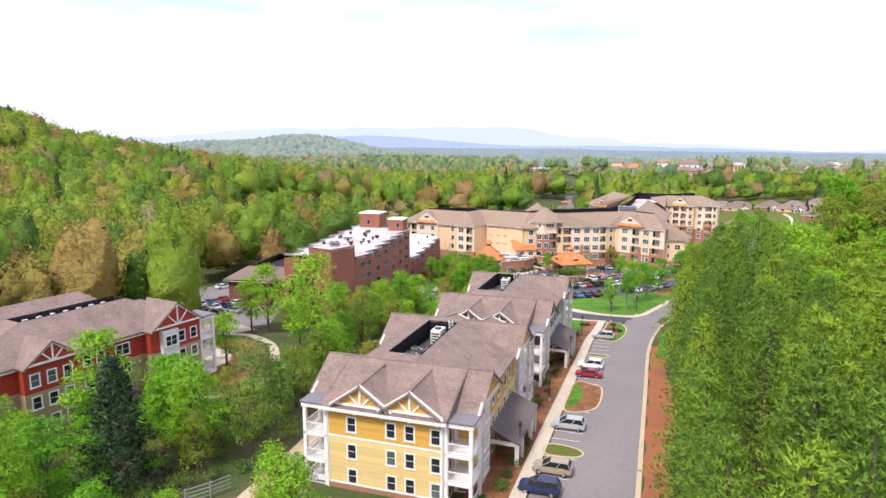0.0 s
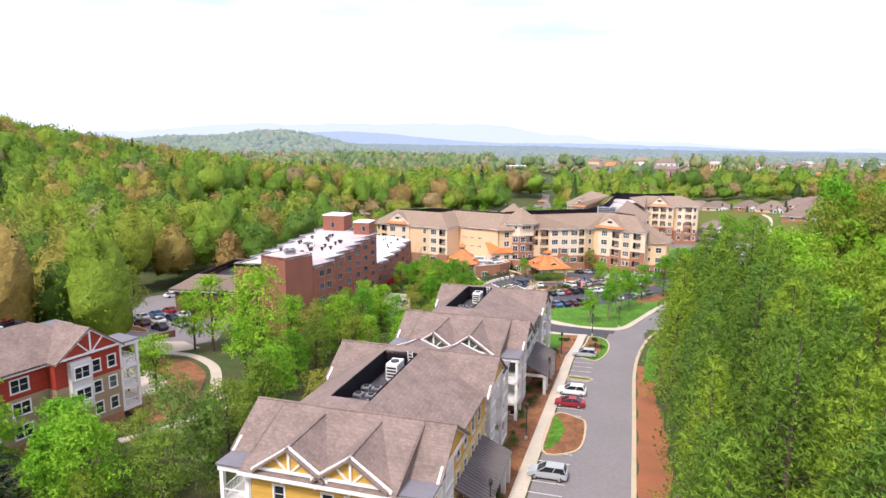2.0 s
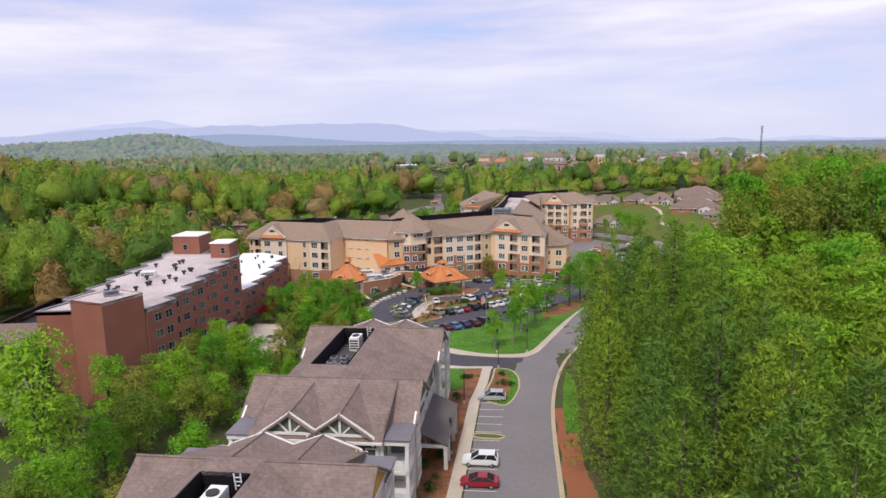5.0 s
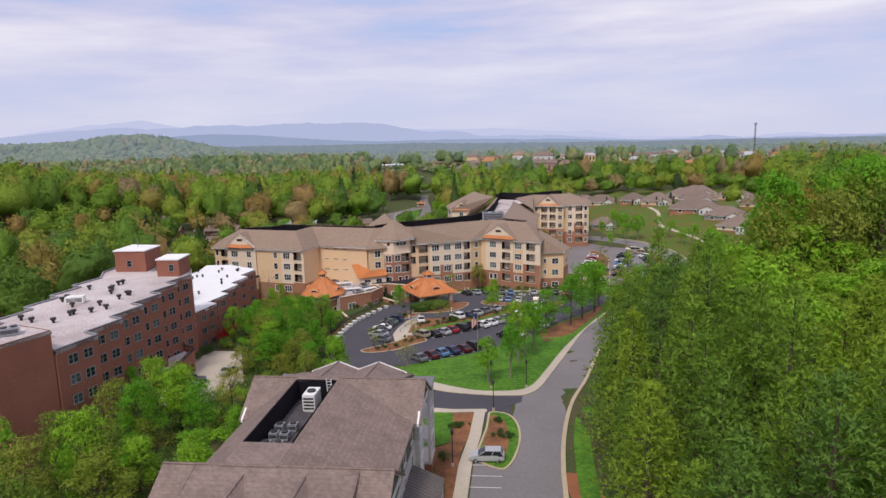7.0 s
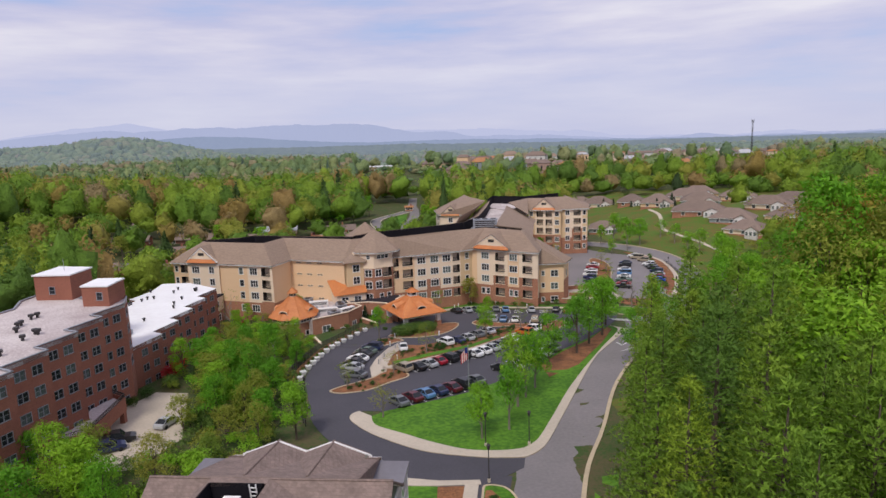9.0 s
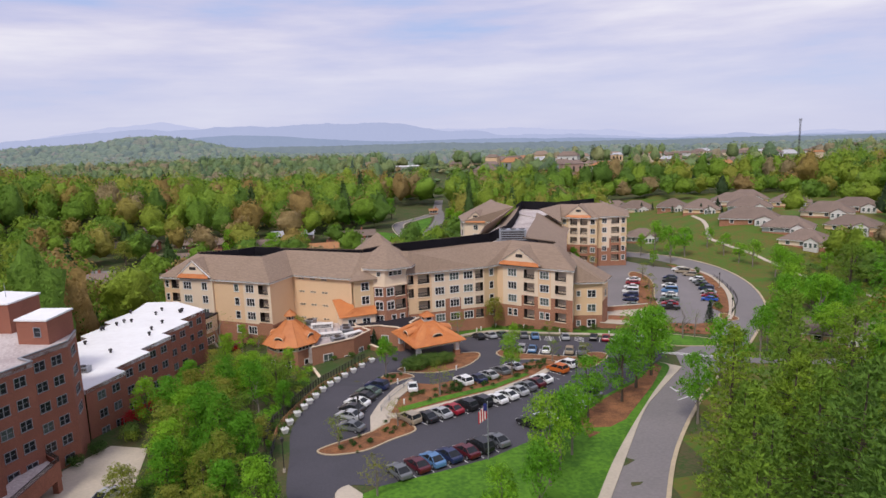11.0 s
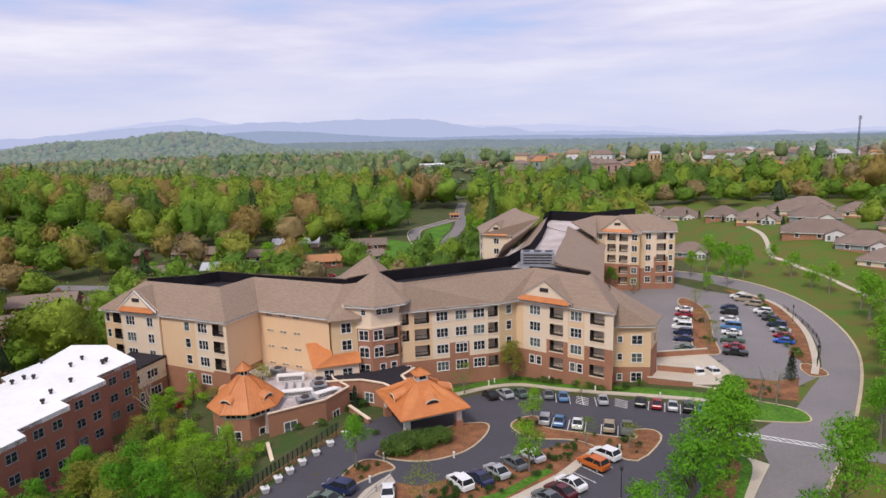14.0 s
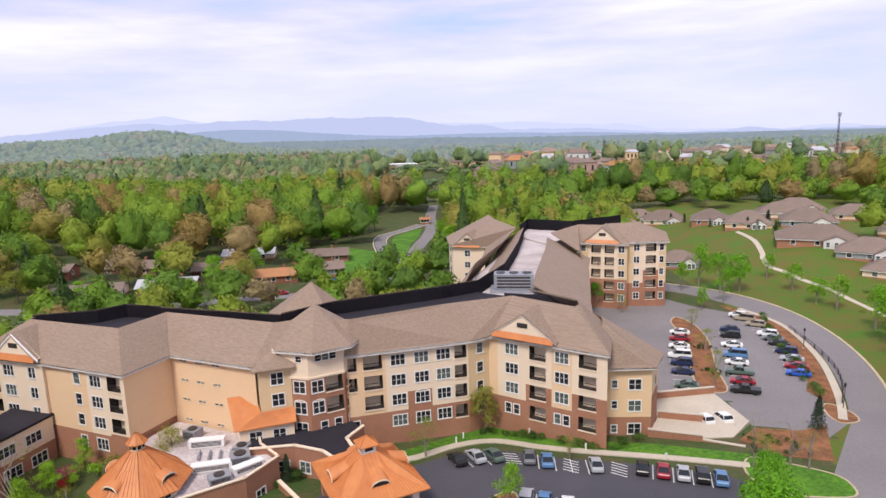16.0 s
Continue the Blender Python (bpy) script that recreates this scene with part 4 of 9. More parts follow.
# the pine grove east of the street
rng = random.Random(5)
deep = []
for row in range(7):
    for i in range(22):
        y = -30 + i * 6.4 + rng.uniform(-1.8, 1.8)
        off = 14.2 + row * 6.0 + rng.uniform(-1.7, 1.7)
        kerb_x = float(np.interp(y, [-60, 72, 90, 104, 122, 146, 167], [-1.0, 20.5, 25.4, 32, 40.2, 54.6, 71.1]))
        x = kerb_x + off - 9.0 + (0.8 if y < 60 else 2.0)
        if y > 106 - 0.2 * row or (row > 3 and y < -10):
            continue
        key, sc, tn, wd = "pine%d" % rng.randrange(6), rng.uniform(0.78, 1.02) * (1.0 if row else 0.9), rng.uniform(0, 360), rng.uniform(1.0, 1.2)
        if row < 3:
            plant(key, x, y, sc, tn, "pine grove beside the street", wd)
        else:
            leafy = rng.random() < (0.06, 0.1, 0.5, 0.8)[row - 3]
            deep.append(tree_at(rng.choice(("fresh1", "fresh2", "fresh3", "olive1")) if leafy else "pine_deep%d" % rng.randrange(2), x, y, sc * (1.35 if leafy else 1), tn, wd))
join_trees("pine_wood", deep, "dense tall white pines with some bright broad-leaved trees")

# ---- building parts ----
PANES = {}


def window_mesh(w, h, kind):
    """A window frame and its pane in the wall's own axes: x along, y inward, z up from the centre."""
    key = (round(w, 2), round(h, 2), kind)
    if key in PANES:
        return PANES[key]
    s, t, p = Shape(), 0.11, 0.05
    trim = 0.16 if kind in ("trim", "arch") else 0.09
    x, z = w / 2, h / 2
    s.box(-x - trim, -p, z, x + trim, 0.1, z + trim)
    s.box(-x - trim - 0.04, -p - 0.05, -z - trim, x + trim + 0.04, 0.1, -z)
    s.box(-x - trim, -p, -z, -x, 0.1, z)
    s.box(x, -p, -z, x + trim, 0.1, z)
    n = 3 if w > 2.1 else 2 if w > 1.35 else 1
    for i in range(1, n):
        c = -x + w * i / n
        s.box(c - 0.05, 0.0, -z, c + 0.05, 0.1, z)
    s.box(-x, 0.05, -0.025, x, 0.1, 0.025)
    if kind == "arch":
        for i in range(8):
            a0, a1 = math.pi * i / 8, math.pi * (i + 1) / 8
            q = [(-math.cos(a) * (x + r), z + math.sin(a) * (x * 0.35 + r)) for a in (a0, a1) for r in (0.0, trim)]
            s.face((q[0][0], -p - 0.01, q[0][1]), (q[2][0], -p - 0.01, q[2][1]), (q[3][0], -p - 0.01, q[3][1]), (q[1][0], -p - 0.01, q[1][1]))
    g = Shape().box(-x, 0.07, -z, x, 0.09, z)
    fm = {"brickwin": "grey_metal", "plain": "white", "trim": "white", "arch": "white", "slot": "cream"}[kind]
    PANES[key] = (s.mesh("window", fm), g.mesh("pane", "glass"), g.mesh("pane", "glass_pale"))
    return PANES[key]


RAILS = {}


def rail_mesh(w, material, pitch=0.16):
    key = (round(w, 2), material)
    if key not in RAILS:
        s = Shape()
        s.box(-w / 2, -0.04, 0.98, w / 2, 0.04, 1.06)
        s.box(-w / 2, -0.03, 0.1, w / 2, 0.03, 0.16)
        n = max(2, int(w / pitch))
        for i in range(n + 1):
            x = -w / 2 + w * i / n
            s.box(x - 0.018, -0.018, 0.16, x + 0.018, 0.018, 0.98)
        RAILS[key] = s.mesh("railing", material)
    return RAILS[key]


def wall_frame(p0, p1):
    """The wall's axes: x from p0 to p1, y inward (to the left of the way), z up."""
    dx, dy = p1[0] - p0[0], p1[1] - p0[1]
    L = math.hypot(dx, dy)
    dx, dy = dx / L, dy / L
    return Matrix(((dx, -dy, 0, p0[0]), (dy, dx, 0, p0[1]), (0, 0, 1, 0), (0, 0, 0, 1))), L


WR = random.Random(11)


def facade(parent, p0, p1, z0, z1, bands, wins=(), balconies=(), depth=0.16, rail="dark_metal"):
    """One wall with holes for windows and recessed balconies. bands: (upper height, material), rising; or with a
    third value, the stretch along the wall. wins: (s, z, w, h, kind); balconies: (s, z, w, h)."""
    m, L = wall_frame(p0, p1)
    holes = [(s - w / 2, s + w / 2, z - h / 2, z + h / 2, depth, 0) for s, z, w, h, k in wins] + [(s - w / 2, s + w / 2, z - h / 2, z + h / 2, 1.5, 1) for s, z, w, h in balconies]
    cols = sorted(set([0, L] + [min(max(v, 0), L) for hl in holes for v in hl[:2]] + [v for b in bands if len(b) > 2 for v in b[2]]))
    rows = sorted(set([z0, z1] + [min(max(v, z0), z1) for hl in holes for v in hl[2:4]] + [b[0] for b in bands if z0 < b[0] < z1] + [b[3] for b in bands if len(b) > 3]))
    shapes = {}

    def cover(x, z):
        for b in bands:
            if len(b) > 2 and not (b[2][0] <= x <= b[2][1]):
                continue
            if len(b) > 3 and z < b[3]:
                continue
            if z <= b[0]:
                return b[1]
        return bands[-1][1]

    for i in range(len(cols) - 1):
        for j in range(len(rows) - 1):
            x, z = (cols[i] + cols[i + 1]) / 2, (rows[j] + rows[j + 1]) / 2
            if any(h[0] < x < h[1] and h[2] < z < h[3] for h in holes):
                continue
            shapes.setdefault(cover(x, z), Shape()).face((cols[i], 0, rows[j]), (cols[i + 1], 0, rows[j]), (cols[i + 1], 0, rows[j + 1]), (cols[i], 0, rows[j + 1]))
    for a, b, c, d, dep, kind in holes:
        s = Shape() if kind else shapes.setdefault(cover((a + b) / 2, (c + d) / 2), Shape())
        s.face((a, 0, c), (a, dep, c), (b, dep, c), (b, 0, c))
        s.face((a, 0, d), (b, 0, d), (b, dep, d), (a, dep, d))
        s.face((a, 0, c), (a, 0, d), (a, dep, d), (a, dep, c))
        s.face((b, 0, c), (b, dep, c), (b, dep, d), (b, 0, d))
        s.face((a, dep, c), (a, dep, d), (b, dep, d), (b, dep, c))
        # balcony recess lined dark all round, shade painted on its walls
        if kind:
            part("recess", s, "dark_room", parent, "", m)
    for k, s in shapes.items():
        part("wall", s, k, parent, "", m)
    for s, z, w, h, k in wins:
        fr, g, gp = window_mesh(w, h, k)
        o = part("window", fr, "", parent, "", m @ pose(s, 0, z))
        part("pane", gp if WR.random() < 0.22 else g, "", o)
    for s, z, w, h in balconies:
        b = Shape()
        b.box(-w / 2 - 0.1, -0.12, -0.14, w / 2 + 0.1, 0.1, 0.04)
        b.box(-w / 2 + 0.25, 1.3, 0.05, w / 2 - 0.25, 1.46, h * 0.86)
        o = part("balcony", b, "white" if rail == "white" else "cream", parent, "", m @ pose(s, 0, z - h / 2))
        part("railing", rail_mesh(w, rail), "", o, "", pose(0, -0.02, 0.04))
    return m, L


def gable_front(parent, m, s0, s1, z0, z1, wall, trim="white", vent=True, skirt=None, truss=False, out=0.5):
    """A gable triangle standing over a wall from s0 to s1, with raking boards."""
    c = (s0 + s1) / 2
    t = Shape()
    t.face((s0, -out, z0), (s1, -out, z0), (c, -out, z1))
    t.face((s1, 0.3, z0), (s0, 0.3, z0), (c, 0.3, z1))
    t.face((s0, -out, z0), (s0, 0.3, z0), (s1, 0.3, z0), (s1, -out, z0))
    part("gable", t, wall, parent, "", m)
    b = Shape()
    w = 0.32 if truss else 0.28
    for a in (s0, s1):
        k = 1 if a == s0 else -1
        e0, e1 = (a - k * 0.35, z0 - 0.1), (c, z1 + 0.12)
        b.slab([(e0[0], -out - 0.18, e0[1]), (e1[0], -out - 0.18, e1[1]), (e1[0], -out + 0.02, e1[1]), (e0[0], -out + 0.02, e0[1])][::k], w)
    b.box(s0, -out - 0.1, z0 - 0.15, s1, -out + 0.02, z0 + 0.12)
    if truss:
        b.box(c - 0.11, -out - 0.14, z0, c + 0.11, -out - 0.02, z1 - 0.1)
        for k in (-1, 1):
            q = (s1 - s0) / 2
            b.slab([(c + k * 0.1, -out - 0.13, z0 + 0.1), (c + k * q * 0.42, -out - 0.13, z0 + (z1 - z0) * 0.6), (c + k * q * 0.42, -out - 0.02, z0 + (z1 - z0) * 0.6), (c + k * 0.1, -out - 0.02, z0 + 0.1)][::k], 0.24)
    part("gable_trim", b, trim, parent, "", m)
    if vent:
        h = z1 - z0
        part("gable_vent", Shape().box(c - 0.9, -out - 0.09, z0 + h * 0.42, c + 0.9, -out + 0.02, z0 + h * 0.62), "dark_metal", parent, "", m)
    if skirt:
        s = Shape().slab([(s0 + 0.1, -out - 0.5, z0 - 0.35), (s1 - 0.1, -out - 0.5, z0 - 0.35), (s1 - 0.5, -out, z0 + 0.55), (s0 + 0.5, -out, z0 + 0.55)], 0.08)
        n = int((s1 - s0) / 0.45)
        for i in range(n + 1):
            x = s0 + 0.1 + (s1 - s0 - 0.2) * i / n
            xi = min(max(x, s0 + 0.5), s1 - 0.5)
            s.slab([(x - 0.03, -out - 0.5, z0 - 0.29), (x + 0.03, -out - 0.5, z0 - 0.29), (xi + 0.03, -out, z0 + 0.61), (xi - 0.03, -out, z0 + 0.61)], 0.08)
        part("gable_skirt", s, skirt, parent, "copper-coloured metal skirt roof", m)


def hip_ring(parent, name, outer, inner, z0, z1, material, closed=False, th=0.28, fascia="white"):
    """Roof slopes from an eaves line up to an inner line."""
    s, f, n = Shape(), Shape(), len(outer)
    for i in range(n if closed else n - 1):
        j = (i + 1) % n
        s.slab([(*outer[i], z0), (*outer[j], z0), (*inner[j], z1), (*inner[i], z1)], th)
        f.face((*outer[i], z0 - 0.42), (*outer[j], z0 - 0.42), (*outer[j], z0 - 0.02), (*outer[i], z0 - 0.02))
        mi, mj = [tuple(np.array(outer[k]) * 0.9 + np.array(inner[k]) * 0.1) for k in (i, j)]
        f.face((*outer[j], z0 - 0.42), (*outer[i], z0 - 0.42), (*mi, z0 - 0.42), (*mj, z0 - 0.42))
    part(name, s, material, parent)
    part("fascia", f, fascia, parent)


def seamed_cone(parent, name, c, n, r0, z0, r1, z1, material, ribs=6, turn=0.0, sx=1.0, sy=1.0):
    """A many-sided metal roof with raised standing seams."""
    s = Shape()
    P = lambda r, a, z: (c[0] + sx * r * math.cos(a), c[1] + sy * r * math.sin(a), z)
    for i in range(n):
        a0, a1 = turn + 2 * math.pi * i / n, turn + 2 * math.pi * (i + 1) / n
        s.slab([P(r0, a0, z0), P(r0, a1, z0), P(r1, a1, z1), P(r1, a0, z1)], 0.12)
        A, B, C, D = (Vector(P(r0, a0, z0)), Vector(P(r0, a1, z0)), Vector(P(r1, a1, z1)), Vector(P(r1, a0, z1)))
        for k in range(ribs + 1):
            t = k / ribs
            lo, hi = A.lerp(B, t), D.lerp(C, t)
            if 0 < k < ribs and k % 2:
                hi = lo.lerp(hi, 0.62)
            s.tube(lo + Vector((0, 0, 0.04)), hi + Vector((0, 0, 0.04)), 0.05, 0.05, 4)
    part(name, s, material, parent)


def roof_unit(parent, x, y, z, w, d, h, material="grey_metal", fans=2, name="air_conditioner"):
    s = Shape().box(x - w / 2, y - d / 2, z + 0.15, x + w / 2, y + d / 2, z + h)
    s.box(x - w / 2 + 0.1, y - d / 2 + 0.1, z, x + w / 2 - 0.1, y + d / 2 - 0.1, z + 0.15)
    o = part(name, s, material, parent)
    g = Shape()
    for i in range(fans):
        fx = x + (i + 0.5 - fans / 2) * w / fans
        g.tube((fx, y, z + h), (fx, y, z + h + 0.14), min(w / fans, d) * 0.36, None, 12)
    if fans:
        part("fan_cowl", g, "dark_metal", o)
    v = Shape()
    for k in range(4):
        zz = z + 0.35 + k * (h - 0.5) / 4
        v.box(x - w * 0.42, y - d / 2 - 0.02, zz, x + w * 0.42, y - d / 2, zz + (h - 0.5) / 7)
    part("louvre", v, "dark_metal", o)
    return o


# ---- the long four-storey building ----
FZ = (8.4, 5.1, 1.8, -1.7)


def long_building():
    t = thing("apartment_building", "long four-storey residence in cream stucco and brick, brown hipped roof", "building", pose(0, 0, 0))
    B = -7.5
    lo = (-0.1, "brick_tan")
    tri = lambda s, rows, w=2.2, k="trim": [(s, FZ[r], w, 1.7, k) for r in rows]
    # west end, with its gabled bay
    facade(t, (-59, 212), (-58.5, 201.3), B, 10.3, [lo, (11, "ochre")], tri(5, (0, 1, 2)))
    facade(t, (-58.5, 201.3), (-53.6, 199.4), B, 10.3, [lo, (11, "tan")], [(1.0, FZ[r], 0.9, 1.6, "trim") for r in (0, 1)], [(3.5, FZ[r], 2.2, 2.2) for r in (0, 1, 2)])
    m, L = facade(t, (-53.8, 198.9), (-44.6, 195.6), B, 10.5, [lo, (11, "cream")], tri(2.4, (0, 1, 2)) + [(7.4, FZ[r], 1.4, 1.7, "trim") for r in (0, 1, 2, 3)])
    gable_front(t, m, 0.3, L - 0.3, 10.9, 14.6, "cream", skirt="copper")
    facade(t, (-53.6, 199.4), (-53.8, 198.9), B, 10.4, [lo, (11, "cream")])
    facade(t, (-44.6, 195.6), (-44.5, 196.1), B, 10.4, [lo, (11, "cream")])
    facade(t, (-44.5, 196.1), (-29.4, 189.6), B, 10.3, [lo, (0.3, "brick_tan", (12.7, 16.6)), (11, "cream", (8.8, 16.6)), (11, "tan")], [(6.8, FZ[r], 1.2, 1.7, "trim") for r in (0, 1, 2, 3)] + tri(10.7, (0, 1, 2, 3)), [(14.5, FZ[r] - 0.1, 2.6, 2.3) for r in (0, 1, 2)])
    facade(t, (-29.4, 189.6), (-25.8, 198.0), B, 10.3, [lo, (11, "tan")])
    facade(t, (-25.8, 198.0), (-10.6, 191.2), B, 10.3, [(11, "tan")], [(s, z, 1.5, 0.36, "slot") for s in (2.6, 5.8, 9.1) for z in (9.4, 6.2, 3.0, -0.4)])
    facade(t, (-11.4, 193.8), (-9.9, 190.4), B, 9.9, [(11, "ochre")])
    facade(t, (-9.9, 190.4), (-5.2, 192.0), B, 9.9, [(-3.5, "brick_tan"), (11, "ochre")], [(2.6, 8.1, 1.7, 1.8, "trim"), (2.6, 4.8, 1.7, 1.8, "trim")])
    facade(t, (-5.2, 192.0), (-4.6, 193.6), B, 9.9, [(11, "ochre")])
    s = Shape().slab([(-12.0, 194.4, 9.9), (-10.6, 189.4, 9.9), (-8.6, 194.6, 12.9)]).slab([(-10.6, 189.4, 9.9), (-4.6, 191.2, 9.9), (-4.2, 195.0, 12.9), (-8.6, 194.6, 12.9)])
    part("bay_roof", s, "shingle_b", t)
    # corner tower
    c, R, A8 = (-3.4, 198.2), 7.2, 5.5
    corner = lambda r, k: (c[0] + r * math.cos(radians(A8 + 45 * k)), c[1] + r * math.sin(radians(A8 + 45 * k)))
    for i in range(8):
        p0, p1 = corner(R, i), corner(R, i + 1)
        w, bal = [], []
        rows = ((6.5, "trim"), (3.2, "arch"), (-0.1, "trim"))
        if i == 5:
            w = [(3.9, z, 1.8, 1.8, k) for z, k in rows] + [(4.0, 10.9, 0.9, 0.9, "plain")]
        if i == 6:
            w = [(1.3, z, 1.7, 1.8, k) for z, k in rows[:2]] + [(2.0, -0.1, 1.0, 1.7, "trim"), (4.2, -0.1, 1.0, 1.7, "trim")] + [(1.6 + 1.15 * k, 10.9, 0.95, 0.95, "plain") for k in range(3)]
            bal = [(3.9, z, 2.6, 2.4) for z in (6.5, 3.2)]
        if i == 7:
            w = [(1.4, -0.1, 1.0, 1.7, "trim"), (1.2, 10.9, 0.9, 0.9, "plain")]
            bal = [(1.9, z, 2.4, 2.4) for z in (6.5, 3.2)]
        facade(t, p0, p1, B, 12.3, [(7.9, "brick_tan"), (12.5, "cream")], w, bal)
    band = Shape()
    for i in range(8):
        for z, d, h in ((7.8, 0.18, 0.35), (11.6, 0.25, 0.5)):
            a = [corner(R + d, k) for k in (i, i + 1)]
            b = [corner(R - 0.1, k) for k in (i, i + 1)]
            band.slab([(*a[0], z + h), (*a[1], z + h), (*b[1], z + h), (*b[0], z + h)], h)
    part("cornice", band, "cream", t)
    eave = [corner(R + 0.8, i) for i in range(8)]
    hip_ring(t, "tower_roof", [(x + 0.9, y - 0.2) for x, y in eave], [(c[0] + 0.9, c[1] - 0.2)] * 8, 12.3, 17.6, "shingle_b", True)
    # wall from the tower to the gabled east bay
    facade(t, (2.3, 194.6), (21.4, 199.8), B, 10.3, [lo, (2.9, "brick_tan", (9.6, 13.6)), (11, "tan", (0, 6.2)), (11, "cream")], tri(8.2, (0, 1, 2, 3)) + [(12.0, FZ[0], 2.2, 1.7, "trim"), (12.0, FZ[1], 2.2, 1.7, "trim"), (12.0, 1.7, 2.2, 1.7, "arch"), (12.0, -1.7, 2.2, 1.7, "trim"), (15.6, FZ[0], 2.2, 1.7, "trim"), (15.6, FZ[1], 2.2, 1.7, "trim"), (15.6, FZ[2], 2.2, 1.7, "trim"), (15.6, FZ[3], 2.2, 1.7, "trim")] + [(1.2, FZ[3], 1.0, 1.6, "trim")], [(1.0, FZ[r], 1.3, 2.2) for r in (0, 1)] + [(4.2, FZ[r], 2.9, 2.3) for r in (0, 1, 2)] + [(18.5, FZ[r], 2.0, 2.2) for r in (0, 1, 2, 3)])
    facade(t, (21.4, 199.8), (25.0, 202.3), B, 10.3, [lo, (11, "ochre")], [(2.4, FZ[r], 1.2, 1.7, "trim") for r in (0, 1, 2, 3)])
    m, L = facade(t, (25.0, 202.3), (41.6, 191.0), B, 10.6, [(0.0, "brick_tan"), (2.9, "brick_tan", (6.7, 11.2)), (0.0, "brick_tan", (11.2, 14.6)), (2.9, "brick_tan", (14.6, 20.2)), (11, "cream", (1.6, 11.2)), (11, "cream", (14.6, 20.2)), (11, "tan")], tri(4.2, (0, 1, 2)) + tri(12.9, (0, 1, 2)) + [(s, -1.8, 0.95, 1.6, "trim") for s in (3.5, 5.0, 12.2, 13.7)], [(8.8, FZ[r] - 0.1, 2.8, 2.3) for r in range(4)] + [(17.1, FZ[r], 2.8, 2.2) for r in range(4)])
    gable_front(t, m, 1.0, 12.0, 10.9, 14.7, "cream", skirt="copper", out=0.7)
    facade(t, (41.6, 191.0), (43.2, 196.6), B, 10.3, [(-3.4, "brick_tan"), (11, "cream")])
    # lower east end
    facade(t, (43.2, 196.6), (50.2, 196.2), B, 6.2, [(-2.4, "brick_tan"), (7, "tan")], [(1.2, z, 0.8, 1.2, "trim") for z in (3.2, -0.3, -4.4)] + [(4.4, z, 1.9, 1.7, "trim") for z in (3.1, -0.5, -4.4)])
    facade(t, (50.2, 196.2), (53.0, 201.6), B, 6.2, [(1.0, "brick_tan"), (7, "tan")], [(3.5, 2.6, 1.0, 1.7, "trim")])
    facade(t, (53.0, 201.6), (47, 214), B, 6.2, [(1.0, "brick_tan"), (7, "tan")])
    hip_ring(t, "end_roof", [(42.6, 195.6), (50.6, 195.4), (54.0, 201.6), (48, 215)], [(41.5, 198.5), (43.5, 201.0), (44, 204), (42, 209)], 6.2, 12.2, "shingle_b")
    # main roof: front slopes, dark inner parapets, hidden flat roof
    outer = [(-60.2, 213), (-59.2, 200.6), (-54.2, 198.6), (-44.4, 195.3), (-29.0, 188.9), (-25.4, 197.0), (-10.8, 190.4), (-4, 193)]
    inner = [(-50.6, 207), (-50.0, 202.9), (-48.8, 202.4), (-44.0, 200.5), (-32.4, 196.0), (-28.4, 204.4), (-8.4, 196.2), (-4, 198)]
    hip_ring(t, "roof", outer, inner, 10.3, 15.3, "shingle_b")
    outer_e = [(1.0, 193.6), (3.0, 194.0), (21.6, 199.1), (25.2, 201.3), (41.9, 190.2), (44.0, 197), (45.5, 203), (44.5, 213)]
    inner_e = [(-1.0, 197.5), (3.0, 196.6), (17.6, 203.6), (29.6, 207.6), (38.6, 199.4), (39.6, 201.0), (39.9, 203.6), (33.0, 212.0)]
    hip_ring(t, "roof", outer_e, inner_e, 10.3, 15.3, "shingle_b")
    # gabled cross roofs behind the two gables
    for (s0, s1, p0, p1, out, back) in ((0.3, 8.9, (-53.8, 198.9), (-44.6, 195.6), 0.7, 5.0), (1.0, 12.0, (25.0, 202.3), (41.6, 191.0), 0.9, 7.0)):
        m, L = wall_frame(p0, p1)
        cc = (s0 + s1) / 2
        s = Shape()
        s.slab([(s0 - 0.4, -out, 10.85), (cc, -out, 14.85), (cc, back, 14.85), (s0 - 0.4, 0.6, 10.85)][::-1])
        s.slab([(s1 + 0.4, -out, 10.85), (cc, -out, 14.85), (cc, back, 14.85), (s1 + 0.4, 0.6, 10.85)])
        part("gable_roof", s, "shingle_b", t, "", m)
    deck = Shape().prism([(-50.6, 207), (-50, 203.2), (-32.4, 196.3), (-28.4, 204.8), (-8.4, 196.6), (3, 197), (17.6, 204), (29.6, 208), (39.5, 202), (39.9, 204), (33, 213), (24, 219), (17.6, 215.5), (-1.2, 207), (-8, 201), (-30, 208), (-40, 210)], 9.0, 13.2)
    part("flat_roof", deck, "black", t)

    def parapet(line, z0, z1, mat="black", side=None):
        a = Shape()
        for p, q in zip(line[:-1], line[1:]):
            a.face((*p, z0), (*q, z0), (*q, z1), (*p, z1))
            a.face((*q, z0), (*p, z0), (*p, z1), (*q, z1))
        b = offset(line, 6.5)
        part("parapet", a, mat, t, "dark membrane inner wall of the roof well")
        s = Shape()
        for i in range(len(line) - 1):
            s.slab([(*line[i], z1 + 0.03), (*line[i + 1], z1 + 0.03), (*b[i + 1], z1 - 4.6), (*b[i], z1 - 4.6)][::-1])
        part("rear_slope", s, "shingle_b", t)

    parapet([(-30.5, 207.4), (-37.6, 209.8), (-41, 206.6), (-50.6, 204.4)][::-1], 13.0, 15.5)
    parapet([(-30.5, 207.4), (-8.6, 200.4)], 13.0, 15.4)
